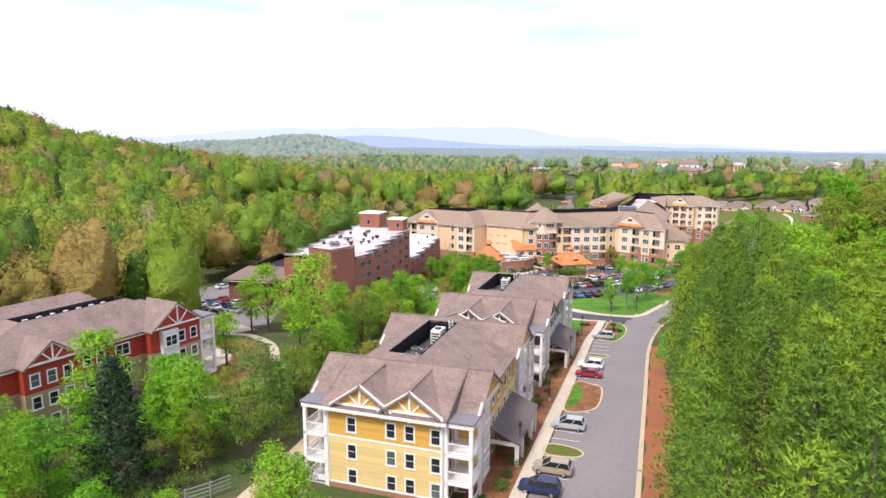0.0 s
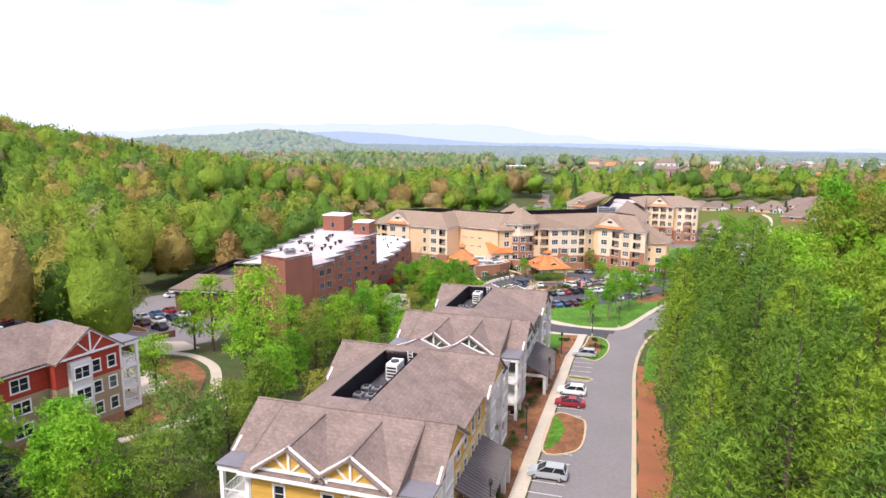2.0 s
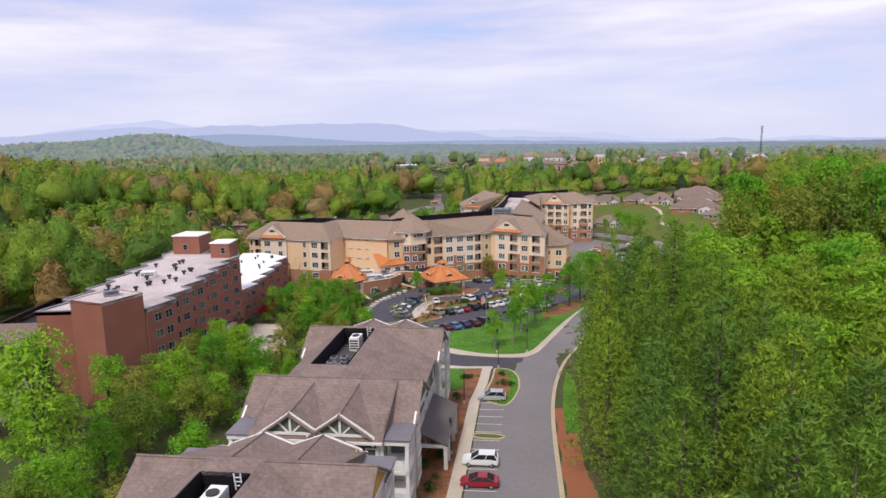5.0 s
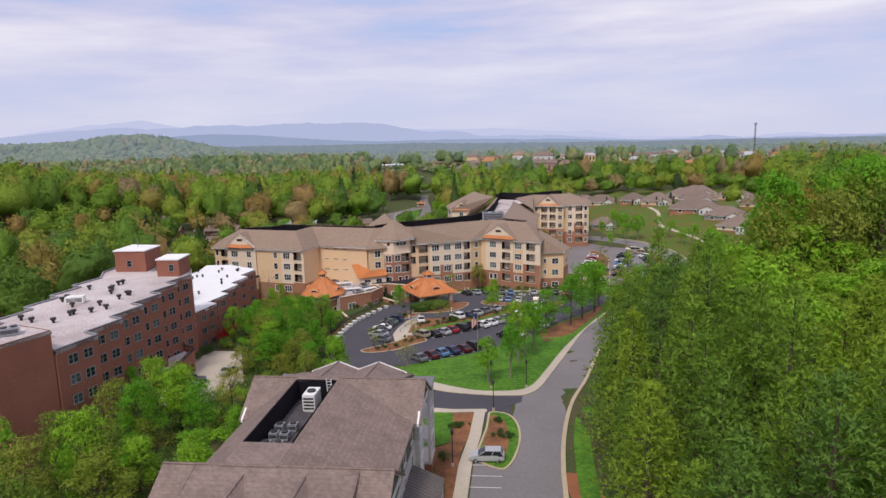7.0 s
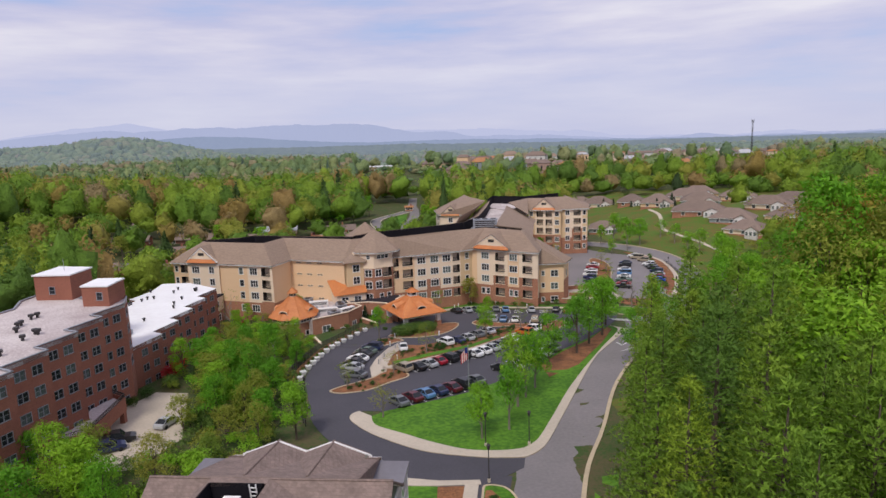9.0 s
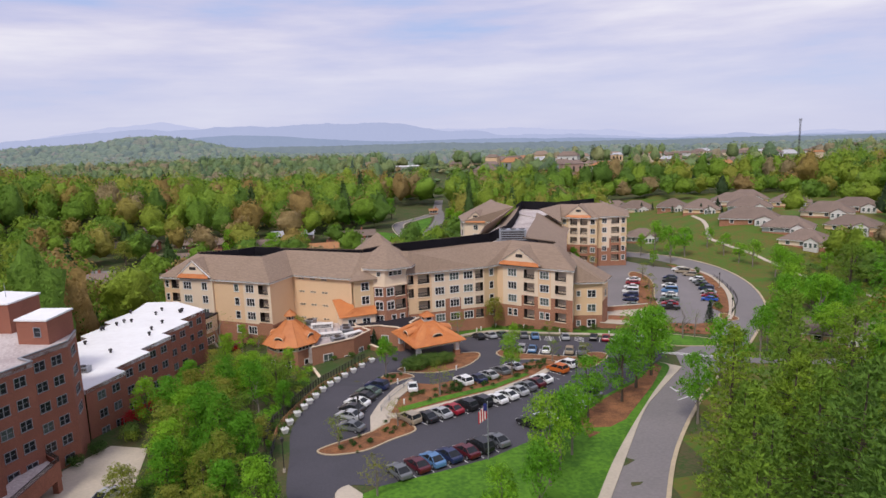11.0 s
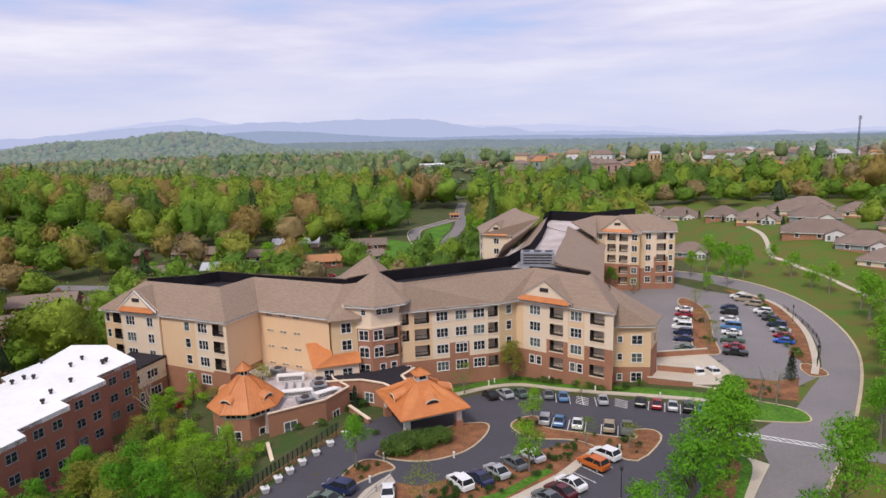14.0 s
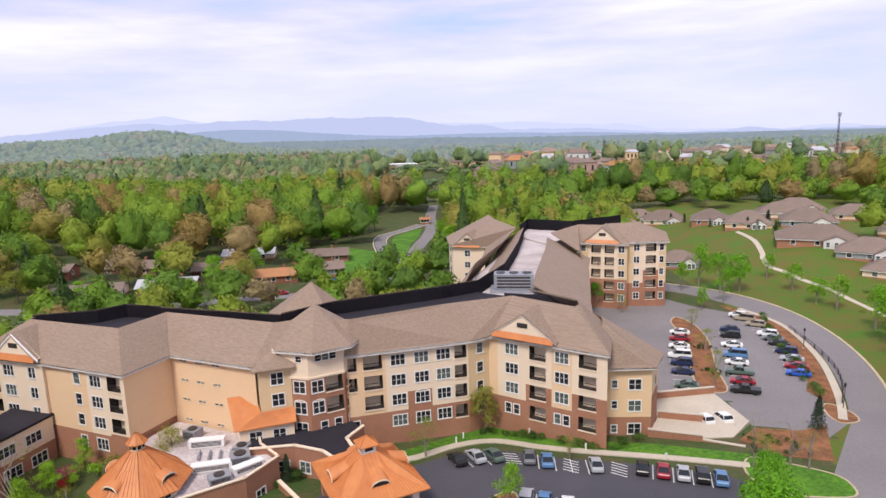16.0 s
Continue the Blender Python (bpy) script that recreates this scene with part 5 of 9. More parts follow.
    parapet([(-8.4, 200.2), (-1.2, 206.6), (17.6, 215.0), (24.5, 219), (31, 233), (36.8, 257), (41.6, 281)], 12.4, 15.6)
    hip_ring(t, "rear_tower_roof", [(-12.6, 205), (-0.6, 205), (1.4, 214), (-5.6, 222), (-14.6, 216)], [(-5.6, 212)] * 5, 11.5, 17.9, "shingle_b", True)
    # the linking wing's east side and its roof plant
    hip_ring(t, "wing_roof", [(45.5, 215), (47.2, 224), (54.8, 258), (57.5, 268)], [(34.5, 217.0), (36.4, 226), (42.8, 252), (46.0, 268)], 8.8, 14.8, "shingle_b")
    part("parapet", Shape().box(0, 0, 0, 10.5, 0.3, 1.6), "black", t, "dark membrane screen wall", Matrix.Translation((28.6, 211.6, 13.1)) @ pose(0, 0, 0, 0, 0, -20))
    facade(t, (44.0, 212), (54.6, 262), B, 8.8, [(-3, "brick_tan"), (9, "tan")], [(s, z, 1.6, 1.7, "trim") for s in (8, 16, 24, 32, 40, 46) for z in (6.4, 3.0, -0.4)])
    part("flat_roof", Shape().prism([(22.8, 219), (33.5, 212.5), (36, 224), (42.8, 252), (46, 270), (40.5, 281.5), (33, 258.5), (24.8, 234.5)], 9, 12.6), "gravel_roof", t)
    u = roof_unit(t, 0, 0, 0, 7.6, 3.4, 3.0, "grey_metal", 3, "cooling_plant")
    u.matrix_basis = pose(31.6, 222.0, 13.0, 0, 0, -8)
    part("plant_deck", Shape().box(-4.6, -2.6, -0.5, 4.6, 2.6, 0.0), "grey_metal", t, "", pose(31.6, 221.7, 13.0, 0, 0, -8))
    # link to the brick block at the west end
    facade(t, (-47.5, 184.5), (-44.2, 195.6), B, 1.6, [(-2.2, "brick_tan"), (2, "cream")], [(3.5, -0.4, 2.6, 1.5, "trim"), (8, -0.4, 2.6, 1.5, "trim"), (4, -4.0, 2.8, 1.6, "trim"), (8.5, -4.0, 2.6, 1.6, "trim")])
    part("link_roof", Shape().prism([(-54, 186), (-47.3, 184.2), (-44.0, 195.8), (-52, 199)], 1.5, 1.9), "black", t)
    return t


long_building()


def rear_wing():
    t = thing("apartment_building", "rear five-storey wing in cream stucco and brick, brown gabled roof", "building", pose(0, 0, 0))
    rz = (10.2, 6.8, 3.4, 0.0, -3.4)
    B = -9
    facade(t, (54.0, 262), (56.2, 275.5), B, 11.9, [(-1.8, "brick_tan"), (13, "ochre")], [(s, z, 1.0, 1.7, "trim") for s in (4, 9) for z in rz[:4]])
    m, L = facade(t, (56.2, 275.5), (68.2, 270.6), B, 12.1, [(1.8, "brick_tan"), (13, "cream", (2.6, 10.4)), (13, "ochre")], [(1.2, z, 1.2, 1.7, "trim") for z in rz] + [(11.4, z, 1.5, 1.7, "trim") for z in rz], [(s, z, 2.5, 2.3) for s in (4.6, 8.2) for z in rz[:3]] + [(8.2, z, 2.6, 2.3) for z in rz[3:]])
    gable_front(t, m, 1.6, 11.0, 12.2, 16.2, "cream", skirt="copper")
    s = Shape()
    s.slab([(1.2, -0.8, 12.1), (6.3, -0.8, 16.4), (6.3, 7, 16.4), (1.2, 0.6, 12.1)][::-1])
    s.slab([(11.4, -0.8, 12.1), (6.3, -0.8, 16.4), (6.3, 7, 16.4), (11.4, 0.6, 12.1)])
    part("gable_roof", s, "shingle_b", t, "", m)
    facade(t, (68.2, 270.6), (69.0, 273.6), B, 11.9, [(0.2, "brick_tan"), (13, "tan")])
    facade(t, (69.0, 273.6), (79.6, 273.0), B, 11.9, [(0.2, "brick_tan"), (3.8, "brick_tan", (4.4, 8.6)), (13, "cream", (2, 8.6)), (13, "ochre")], [(2.6, z, 1.5, 1.7, "trim") for z in rz] + [(9.4, z, 1.1, 1.7, "trim") for z in rz], [(6.5, z, 2.8, 2.2) for z in rz])
    facade(t, (79.6, 273.0), (84, 288), B, 11.9, [(0.2, "brick_tan"), (13, "cream")], [(s, z, 1.5, 1.7, "trim") for s in (4, 10) for z in rz])
    hip_ring(t, "roof", [(53.4, 262), (55.6, 274.6), (68.4, 269.6), (69.2, 272.8), (80.2, 272.2), (84.8, 288)], [(47, 268), (57, 281), (63, 278.6), (66, 281), (73, 281.6), (74, 290)], 11.9, 16.0, "shingle_b")
    # dark parapet ring and the western arm with its own gable
    ring = [(40.5, 281), (44.5, 294), (56.5, 287), (73.5, 296)]
    a = Shape()
    for p, q in zip(ring[:-1], ring[1:]):
        a.face((*p, 12.2), (*q, 12.2), (*q, 16.2), (*p, 16.2))
        a.face((*q, 12.2), (*p, 12.2), (*p, 16.2), (*q, 16.2))
    part("parapet", a, "black", t)
    part("flat_roof", Shape().prism([(40.5, 281), (46, 268), (57, 281), (66, 281.4), (74, 290), (73.5, 296), (56, 289), (44.5, 296)], 9, 13.0), "gravel_roof", t)
    m, L = facade(t, (20.6, 304), (21.4, 289), B, 9.6, [(-2, "brick_tan"), (10, "cream")], [(s, z, 1.6, 1.7, "trim") for s in (3, 11) for z in (7.4, 4, 0.6)], [(7, z, 2.6, 2.2) for z in (7.4, 4.0, 0.6)])
    m, L = facade(t, (21.4, 289), (30.5, 285.5), B, 9.6, [(-2, "brick_tan"), (10, "cream")], [(4.6, z, 1.6, 1.7, "trim") for z in (7.4, 4, 0.6)])
    gable_front(t, m, 0.6, 8.8, 9.8, 13.4, "cream", skirt="copper")
    s = Shape()
    s.slab([(0.2, -0.8, 9.7), (4.7, -0.8, 13.6), (4.7, 8, 13.6), (0.2, 0.6, 9.7)][::-1])
    s.slab([(9.2, -0.8, 9.7), (4.7, -0.8, 13.6), (4.7, 8, 13.6), (9.2, 0.6, 9.7)])
    part("gable_roof", s, "shingle_b", t, "", m)
    facade(t, (30.5, 285.5), (29.5, 270), B, 9.6, [(-2, "brick_tan"), (10, "tan")], [(s, z, 1.6, 1.7, "trim") for s in (4, 10) for z in (7.4, 4, 0.6)])
    hip_ring(t, "roof", [(19.8, 305), (20.6, 288.4), (31, 284.6), (28.6, 268), (26, 250), (20, 232), (18, 222)], [(34, 311), (35, 300), (39.5, 281.5), (37.5, 274), (33, 258), (24.8, 234), (22.6, 221)], 9.7, 15.6, "shingle_b")
    return t


rear_wing()


def rotunda():
    t = thing("dining_pavilion", "round brick dining pavilion with copper-coloured metal roof", "pavilion", pose(0, 0, 0))
    c, R = (-22.3, 177.6), 5.4
    pts = [(c[0] + R * math.cos(radians(22.5 + 45 * i)), c[1] + R * math.sin(radians(22.5 + 45 * i))) for i in range(8)]
    for i in range(8):
        w = [(0.75 + 0.86 * k, -0.35, 0.75, 0.95, "plain") for k in range(4)]
        low = [(2.1, -4.3, 0.9, 2.2, "trim")] if i in (5, 6) else [(2.1, -3.9, 1.6, 1.6, "trim")]
        facade(t, pts[i], pts[(i + 1) % 8], -9, 0.3, [(-1.1, "brick_tan"), (1, "cream")], w + low)
    seamed_cone(t, "roof", c, 8, R + 0.9, 0.15, 1.0, 4.7, "copper", 8, radians(22.5))
    part("cupola", Shape().prism([(c[0] + 0.85 * math.cos(radians(22.5 + 45 * i)), c[1] + 0.85 * math.sin(radians(22.5 + 45 * i))) for i in range(8)], 4.3, 5.7), "cream", t)
    for i in range(8):
        a = radians(45 * i)
        part("cupola_window", Shape().box(-0.22, -0.03, -0.3, 0.22, 0.03, 0.3), "glass", t, "", Matrix.Translation((c[0] + 0.8 * math.cos(a), c[1] + 0.8 * math.sin(a), 5.15)) @ pose(0, 0, 0, 0, 0, 45 * i + 90))
    seamed_cone(t, "cupola_roof", c, 8, 1.35, 5.65, 0.05, 6.9, "copper", 2, radians(22.5))
    for a in (-112.5 + 0, -22.5, -157.5 - 45):
        ar = radians(a)
        m = Matrix.Translation((c[0] + 4.3 * math.cos(ar), c[1] + 4.3 * math.sin(ar), 1.35)) @ pose(0, 0, 0, 0, 0, a + 90)
        s, g = Shape(), Shape()
        n = 8
        for i in range(n):
            b0, b1 = math.pi * i / n, math.pi * (i + 1) / n
            s.face((-math.cos(b0) * 1.2, -0.5, math.sin(b0) * 0.75), (-math.cos(b1) * 1.2, -0.5, math.sin(b1) * 0.75), (-math.cos(b1) * 1.0, 2.2, math.sin(b1) * 0.6 + 0.9), (-math.cos(b0) * 1.0, 2.2, math.sin(b0) * 0.6 + 0.9))
            g.face((-math.cos(b0) * 0.95, -0.45, math.sin(b0) * 0.52), (-math.cos(b1) * 0.95, -0.45, math.sin(b1) * 0.52), (0, -0.45, 0))
        d = part("dormer", s, "copper", t, "", m)
        part("dormer_window", g, "glass", d)
        r = Shape()
        for i in range(n):
            b0, b1 = math.pi * i / n, math.pi * (i + 1) / n
            r.slab([(-math.cos(b0) * 1.2, -0.55, math.sin(b0) * 0.75), (-math.cos(b1) * 1.2, -0.55, math.sin(b1) * 0.75), (-math.cos(b1) * 1.2, -0.4, math.sin(b1) * 0.75), (-math.cos(b0) * 1.2, -0.4, math.sin(b0) * 0.75)], 0.2)
        part("dormer_trim", r, "cream", d)
    # brick wing with roof plant behind the round room
    ring = [(-17.2, 172.6), (-9.0, 178.0), (-6.0, 183.5), (-9.5, 187.4), (-10.8, 191.0), (-25.4, 197.6), (-28.8, 190), (-27, 182)]
    for i, (a, b) in enumerate(zip(ring[:-1], ring[1:])):
        if i in (4, 5, 6):
            continue
        w = [(3.6, -3.7, 2.0, 2.5, "trim"), (8.0, -4.9, 1.0, 2.2, "trim")] if i == 0 else [(2.5, -4.0, 1.6, 1.7, "trim")]
        facade(t, a, b, -9, -0.2, [(-0.3, "brick_tan")], w)
        m, L = wall_frame(a, b)
        part("coping", Shape().box(-0.1, -0.14, -0.25, L + 0.1, 0.2, -0.05), "cream", t, "", m)
    part("flat_roof", Shape().prism([(-18, 174), (-9.2, 178.4), (-6.3, 183.5), (-9.7, 187.2), (-10.9, 190.8), (-25.4, 197.2), (-28.6, 190)], -5, -0.9), "gravel_roof", t)
    for x, y, w, d, h, a in ((-17.6, 188.4, 5.0, 1.3, 1.3, 8), (-14.6, 181.6, 5.4, 1.3, 1.1, 12), (-11.2, 183.2, 2.6, 2.4, 1.5, 20), (-9.6, 181.2, 4.2, 1.3, 1.1, 40), (-20.8, 191.5, 2.2, 2.0, 1.4, -20), (-12.6, 178.6, 2.8, 2.0, 1.0, 30), (-11.8, 186.0, 2.0, 2.0, 1.3, -10)):
        u = roof_unit(t, 0, 0, 0, w, d, h, "white" if d < 1.5 else "grey_metal", 0 if d < 1.5 else 1)
        u.matrix_basis = pose(x, y, -0.9, 0, 0, a)
    for i in range(5):
        part("duct", Shape().tube((-18 + i * 1.5, 186.5, -0.6), (-17.4 + i * 1.5, 184.0, -0.5), 0.2, None, 8), "grey_metal", t)
    # low brick apron wall and terrace below
    for a, b, z in (((-6.0, 182.0), (-1.8, 176.5), -3.2), ((-16.8, 169.5), (-13.6, 162.0), -3.6)):
        m, L = wall_frame(a, b)
        part("garden_wall", Shape().box(0, 0, -9, L, 0.4, z), "brick_tan", t, "", m)
        part("coping", Shape().box(-0.1, -0.08, z, L + 0.1, 0.48, z + 0.18), "cream", t, "", m)
    # copper roof over the low bay against the tan wall
    facade(t, (-12.7, 188.4), (-5.2, 190.4), -6, 1.5, [(-1.9, "brick_tan"), (3, "cream")], [(s, 0.0, 1.7, 1.6, "trim") for s in (2.2, 5.6)])
    facade(t, (-14.8, 193.4), (-12.7, 188.4), -6, 1.5, [(-1.9, "brick_tan"), (3, "cream")])
    s = Shape()
    el, er, tr, mid, rd, tl = Vector((-13.3, 187.7, 1.6)), Vector((-4.7, 189.9, 1.9)), Vector((-5.3, 192.0, 3.4)), Vector((-10.1, 190.4, 3.3)), Vector((-11.2, 193.2, 5.0)), Vector((-15.4, 192.0, 5.0))
    s.slab([el, mid, rd, tl], 0.16).slab([el, er, tr, mid], 0.16)
    up = Vector((0, 0, 0.04))
    for k in range(1, 10):
        s.tube(el.lerp(mid, k / 10) + up, tl.lerp(rd, k / 10) + up, 0.04, None, 4)
    for k in range(1, 15):
        s.tube(el.lerp(er, k / 15) + up, mid.lerp(tr, k / 15) + up, 0.04, None, 4)
    part("low_roof", s, "copper", t, "copper-coloured standing seam roof")
    # low brick range with a dark flat roof between pavilion and porch
    line = [(-11.0, 185.2), (-4.3, 185.9), (0.0, 184.0), (3.3, 180.3)]
    for a, b in zip(line[:-1], line[1:]):
        m, L = wall_frame(a, b)
        facade(t, a, b, -9, 0.0, [(0.5, "brick_tan")], [(L * 0.35, -3.0, 1.6, 1.6, "trim")] + ([(L * 0.75, -3.0, 1.6, 1.6, "trim")] if L > 6 else []))
        part("coping", Shape().box(-0.1, -0.16, 0.0, L + 0.1, 0.3, 0.2), "cream", t, "", m)
    line = [(3.6, 180.5), (5.0, 183.2), (3.0, 187.6), (5.0, 191.4)]
    for a, b in zip(line[:-1], line[1:]):
        m, L = wall_frame(a, b)
        facade(t, a, b, -9, 0.0, [(0.5, "brick_tan")], [])
        part("coping", Shape().box(-0.1, -0.16, 0.0, L + 0.1, 0.3, 0.2), "cream", t, "", m)
    part("flat_deck", Shape().prism([(-10.8, 185.5), (-4.3, 186.2), (0.1, 184.3), (3.4, 180.8), (4.7, 183.2), (2.7, 187.6), (4.7, 191.4), (3.0, 194), (-12, 191)], -5, -0.35), "black", t, "dark membrane flat roof")
    return t


rotunda()


def entrance_porch():
    t = thing("entrance_porch", "drive-through entrance porch with copper-coloured metal roof", "porch", pose(7.1, 177.4, 0, 0, 0, 24.5))
    gz = ground(7, 177)
    for x, y in ((-4.4, -5.0), (4.4, -5.0), (-4.4, 5.0), (4.4, 5.0)):
        part("pier", Shape().box(x - 0.6, y - 0.6, gz - 0.3, x + 0.6, y + 0.6, gz + 1.5), "brick_tan", t)
        part("column", Shape().prism([(x - 0.45, y - 0.45), (x + 0.45, y - 0.45), (x + 0.45, y + 0.45), (x - 0.45, y + 0.45)], gz + 1.5, 0.0), "white", t)
    part("soffit", Shape().box(-5.2, -5.9, -0.7, 5.2, 5.9, -0.1), "white", t)
    s = Shape()
    e = [(-5.9, -6.7), (5.9, -6.7), (5.9, 6.7), (-5.9, 6.7)]
    r = 1.1
    top = [(-r, -r), (r, -r), (r, r), (-r, r)]
    for i in range(4):
        a, b, c, d = e[i], e[(i + 1) % 4], top[(i + 1) % 4], top[i]
        s.slab([(*a, 0.0), (*b, 0.0), (*c, 3.5), (*d, 3.5)], 0.15)
        n = 26
        for k in range(n + 1):
            q = k / n
            lo_ = Vector((*a, 0.05)).lerp(Vector((*b, 0.05)), q)
            edge = max(abs(q - 0.5) * 2, 0.0)
            lim = min(1.0, (1 - edge) / (1 - r / 6.9) if edge > r / 6.9 else 1.0)
            hi_ = Vector((*d, 3.55)).lerp(Vector((*c, 3.55)), min(max((q - 0.5) * 6.9 / r * 1.0 + 0.5, 0), 1))
            s.tube(lo_, lo_.lerp(hi_, max(lim, 0.02)), 0.045, None, 4)
    part("roof", s, "copper", t)
    part("cupola", Shape().box(-0.95, -0.95, 3.2, 0.95, 0.95, 4.5), "white", t)
    for k in range(4):
        part("cupola_window", Shape().box(-0.55, -0.99, 3.75, 0.55, -0.93, 4.25), "glass", t, "", pose(0, 0, 0, 0, 0, 90 * k))
    seamed_cone(t, "cupola_roof", (0, 0), 4, 1.9, 4.5, 0.05, 5.5, "copper", 4, radians(45))
    for k in range(4):
        m = pose(0, 0, 0, 0, 0, 90 * k) @ Matrix.Translation((0, -4.6, 1.1))
        d, g, w = Shape(), Shape(), Shape()
        for i in range(8):
            b0, b1 = math.pi * i / 8, math.pi * (i + 1) / 8
            d.face((-math.cos(b0) * 1.3, -0.5, math.sin(b0) * 0.8), (-math.cos(b1) * 1.3, -0.5, math.sin(b1) * 0.8), (-math.cos(b1) * 1.1, 1.8, math.sin(b1) * 0.6 + 0.8), (-math.cos(b0) * 1.1, 1.8, math.sin(b0) * 0.6 + 0.8))
            g.face((-math.cos(b0) * 1.0, -0.45, math.sin(b0) * 0.55), (-math.cos(b1) * 1.0, -0.45, math.sin(b1) * 0.55), (0, -0.45, 0))
            w.slab([(-math.cos(b0) * 1.3, -0.56, math.sin(b0) * 0.8), (-math.cos(b1) * 1.3, -0.56, math.sin(b1) * 0.8), (-math.cos(b1) * 1.3, -0.42, math.sin(b1) * 0.8), (-math.cos(b0) * 1.3, -0.42, math.sin(b0) * 0.8)], 0.2)
        o = part("dormer", d, "copper", t, "", m)
        part("dormer_window", g, "glass", o)
        part("dormer_trim", w, "cream", o)
    return t


entrance_porch()


def brick_block():
    t = thing("apartment_block", "six-storey red-brown brick block with sawtooth front and flat roof", "building", pose(0, 0, 0))
    B = -6.0

    def saw(y0, n, step, inner, outer, roof_z, zs, west_x):
        """Bays that swing out to the north, each with a short return; the back mirrors them."""
        front, back = [], []
        for i in range(n):
            front += [(inner, y0 + i * step), (outer, y0 + i * step + step * 0.82)]
            back += [(west_x - 1.1, y0 + i * step), (west_x + 1.1, y0 + i * step + step * 0.82)]
        for i in range(n):
            a, b = front[2 * i], front[2 * i + 1]
            L = math.hypot(b[0] - a[0], b[1] - a[1])
            facade(t, a, b, B, roof_z, [(99, "brick_red")], [(L * f, z, 1.4, 1.2, "brickwin") for f in (0.36, 0.72) for z in zs])
            if i < n - 1:
                nx = front[2 * i + 2]
                facade(t, b, nx, B, roof_z, [(99, "brick_red")], [(1.3, z, 0.7, 1.2, "brickwin") for z in zs])
        return front, back

    f, b = saw(82.4, 6, 7.75, -43.3, -40.9, 16.9, (14.9, 12.1, 9.3, 6.5, 3.7, 0.9), -59.5)
    facade(t, f[-1], (-42.6, 132.8), B, 16.9, [(99, "brick_red")], [(2.6, z, 2.4, 1.2, "brickwin") for z in (14.9, 12.1, 9.3, 6.5)])
    facade(t, (-42.6, 132.8), (-50.6, 133.2), 2, 16.9, [(99, "brick_red")])
    facade(t, (-50.6, 133.2), (-51.0, 141.0), 2, 16.9, [(99, "brick_red")])
    facade(t, (-51.0, 141.0), (-59.2, 141.6), 2, 16.9, [(99, "brick_red")])
    facade(t, b[0], f[0], B, 16.9, [(99, "brick_red")])
    b += [(-60.4, 133.0), (-59.2, 141.6)]
    for i in range(len(b) - 1, 0, -1):
        facade(t, b[i], b[i - 1], B, 16.9, [(99, "brick_red")])
    loop = f + [(-42.6, 132.8), (-50.6, 133.2), (-51.0, 141.0)] + b[::-1]
    part("roof", Shape().prism(loop, 16.2, 16.7), "gravel_roof", t, "pale gravel roof with dark stains")
    cop = Shape()
    for p, q in zip(loop, loop[1:] + loop[:1]):
        m, L = wall_frame(p, q)
        if L > 0.3:
            v = [m @ Vector(k) for k in ((-0.05, -0.08, 16.98), (L + 0.05, -0.08, 16.98), (L + 0.05, 0.2, 16.98), (-0.05, 0.2, 16.98))]
            cop.slab(v, 0.16)
    part("coping", cop, "grey_metal", t)
    # the stair tower at the south corner and the penthouses
    tower = [(-53.0, 78.6), (-46.9, 75.8), (-43.5, 82.2), (-49.8, 85.6)]
    for p, q in zip(tower, tower[1:] + tower[:1]):
        facade(t, p, q, B, 19.6, [(99, "brick_red")])
    part("tower_roof", Shape().prism(tower, 19.1, 19.5), "gravel_roof", t)
    for pts, h in (([(-58.0, 133.6), (-51.6, 132.8), (-50.9, 139.0), (-57.2, 140.8)], 21.0), ([(-47.4, 127.6), (-42.9, 126.9), (-42.7, 132.7), (-47.2, 133.1)], 20.0)):
        for p, q in zip(pts, pts[1:] + pts[:1]):
            facade(t, p, q, 16.5, h, [(99, "brick_red")], [(3.0, 18.4, 0.9, 1.2, "brickwin")] if q == pts[1] else [])
        c = (sum(p[0] for p in pts) / 4, sum(p[1] for p in pts) / 4)
        part("penthouse_roof", Shape().prism([(c[0] + (x - c[0]) * 1.06, c[1] + (y - c[1]) * 1.06) for x, y in pts], h - 0.05, h + 0.18), "membrane", t)
    part("aerial", Shape().tube((-54.5, 137, 21.1), (-54.5, 137, 23.2), 0.05, 0.03, 5), "grey_metal", t)
    # low north part with a white roof
    f, b = saw(134.2, 5, 9.2, -43.2, -40.8, 7.2, (5.4, 2.5, -0.4), -57.4)
    f, b = f + [(-49.8, 186.4)], b + [(-56.6, 186.6)]
    facade(t, f[-2], f[-1], B, 7.2, [(99, "brick_red")])
    facade(t, f[-1], b[-1], B, 7.2, [(99, "brick_red")])
    for i in range(len(b) - 1, 0, -1):
        facade(t, b[i], b[i - 1], B, 7.2, [(99, "brick_red")])
    part("white_roof", Shape().prism(f + b[::-1], 6.6, 7.3), "membrane", t, "bright white membrane roof")
    r = random.Random(3)
    for i in range(24):
        y = r.uniform(88, 122)
        x = -51 + r.uniform(-6, 5.5)
        s = Shape().tube((0, 0, 0), (0, 0, 0.5), 0.22, None, 8).tube((0, 0, 0.5), (0, 0, 0.85), 0.45, 0.4, 10)
        part("roof_vent", s, "dark_metal", t, "", pose(x, y, 16.7))
    for i in range(20):
        y, x = r.uniform(138, 183), -51 + r.uniform(-5.5, 6)
        s = Shape().tube((0, 0, 0), (0, 0, 0.45), 0.2, None, 8).tube((0, 0, 0.45), (0, 0, 0.7), 0.35, 0.3, 8)
        part("roof_vent", s, "dark_metal", t, "", pose(x, y, 7.3))
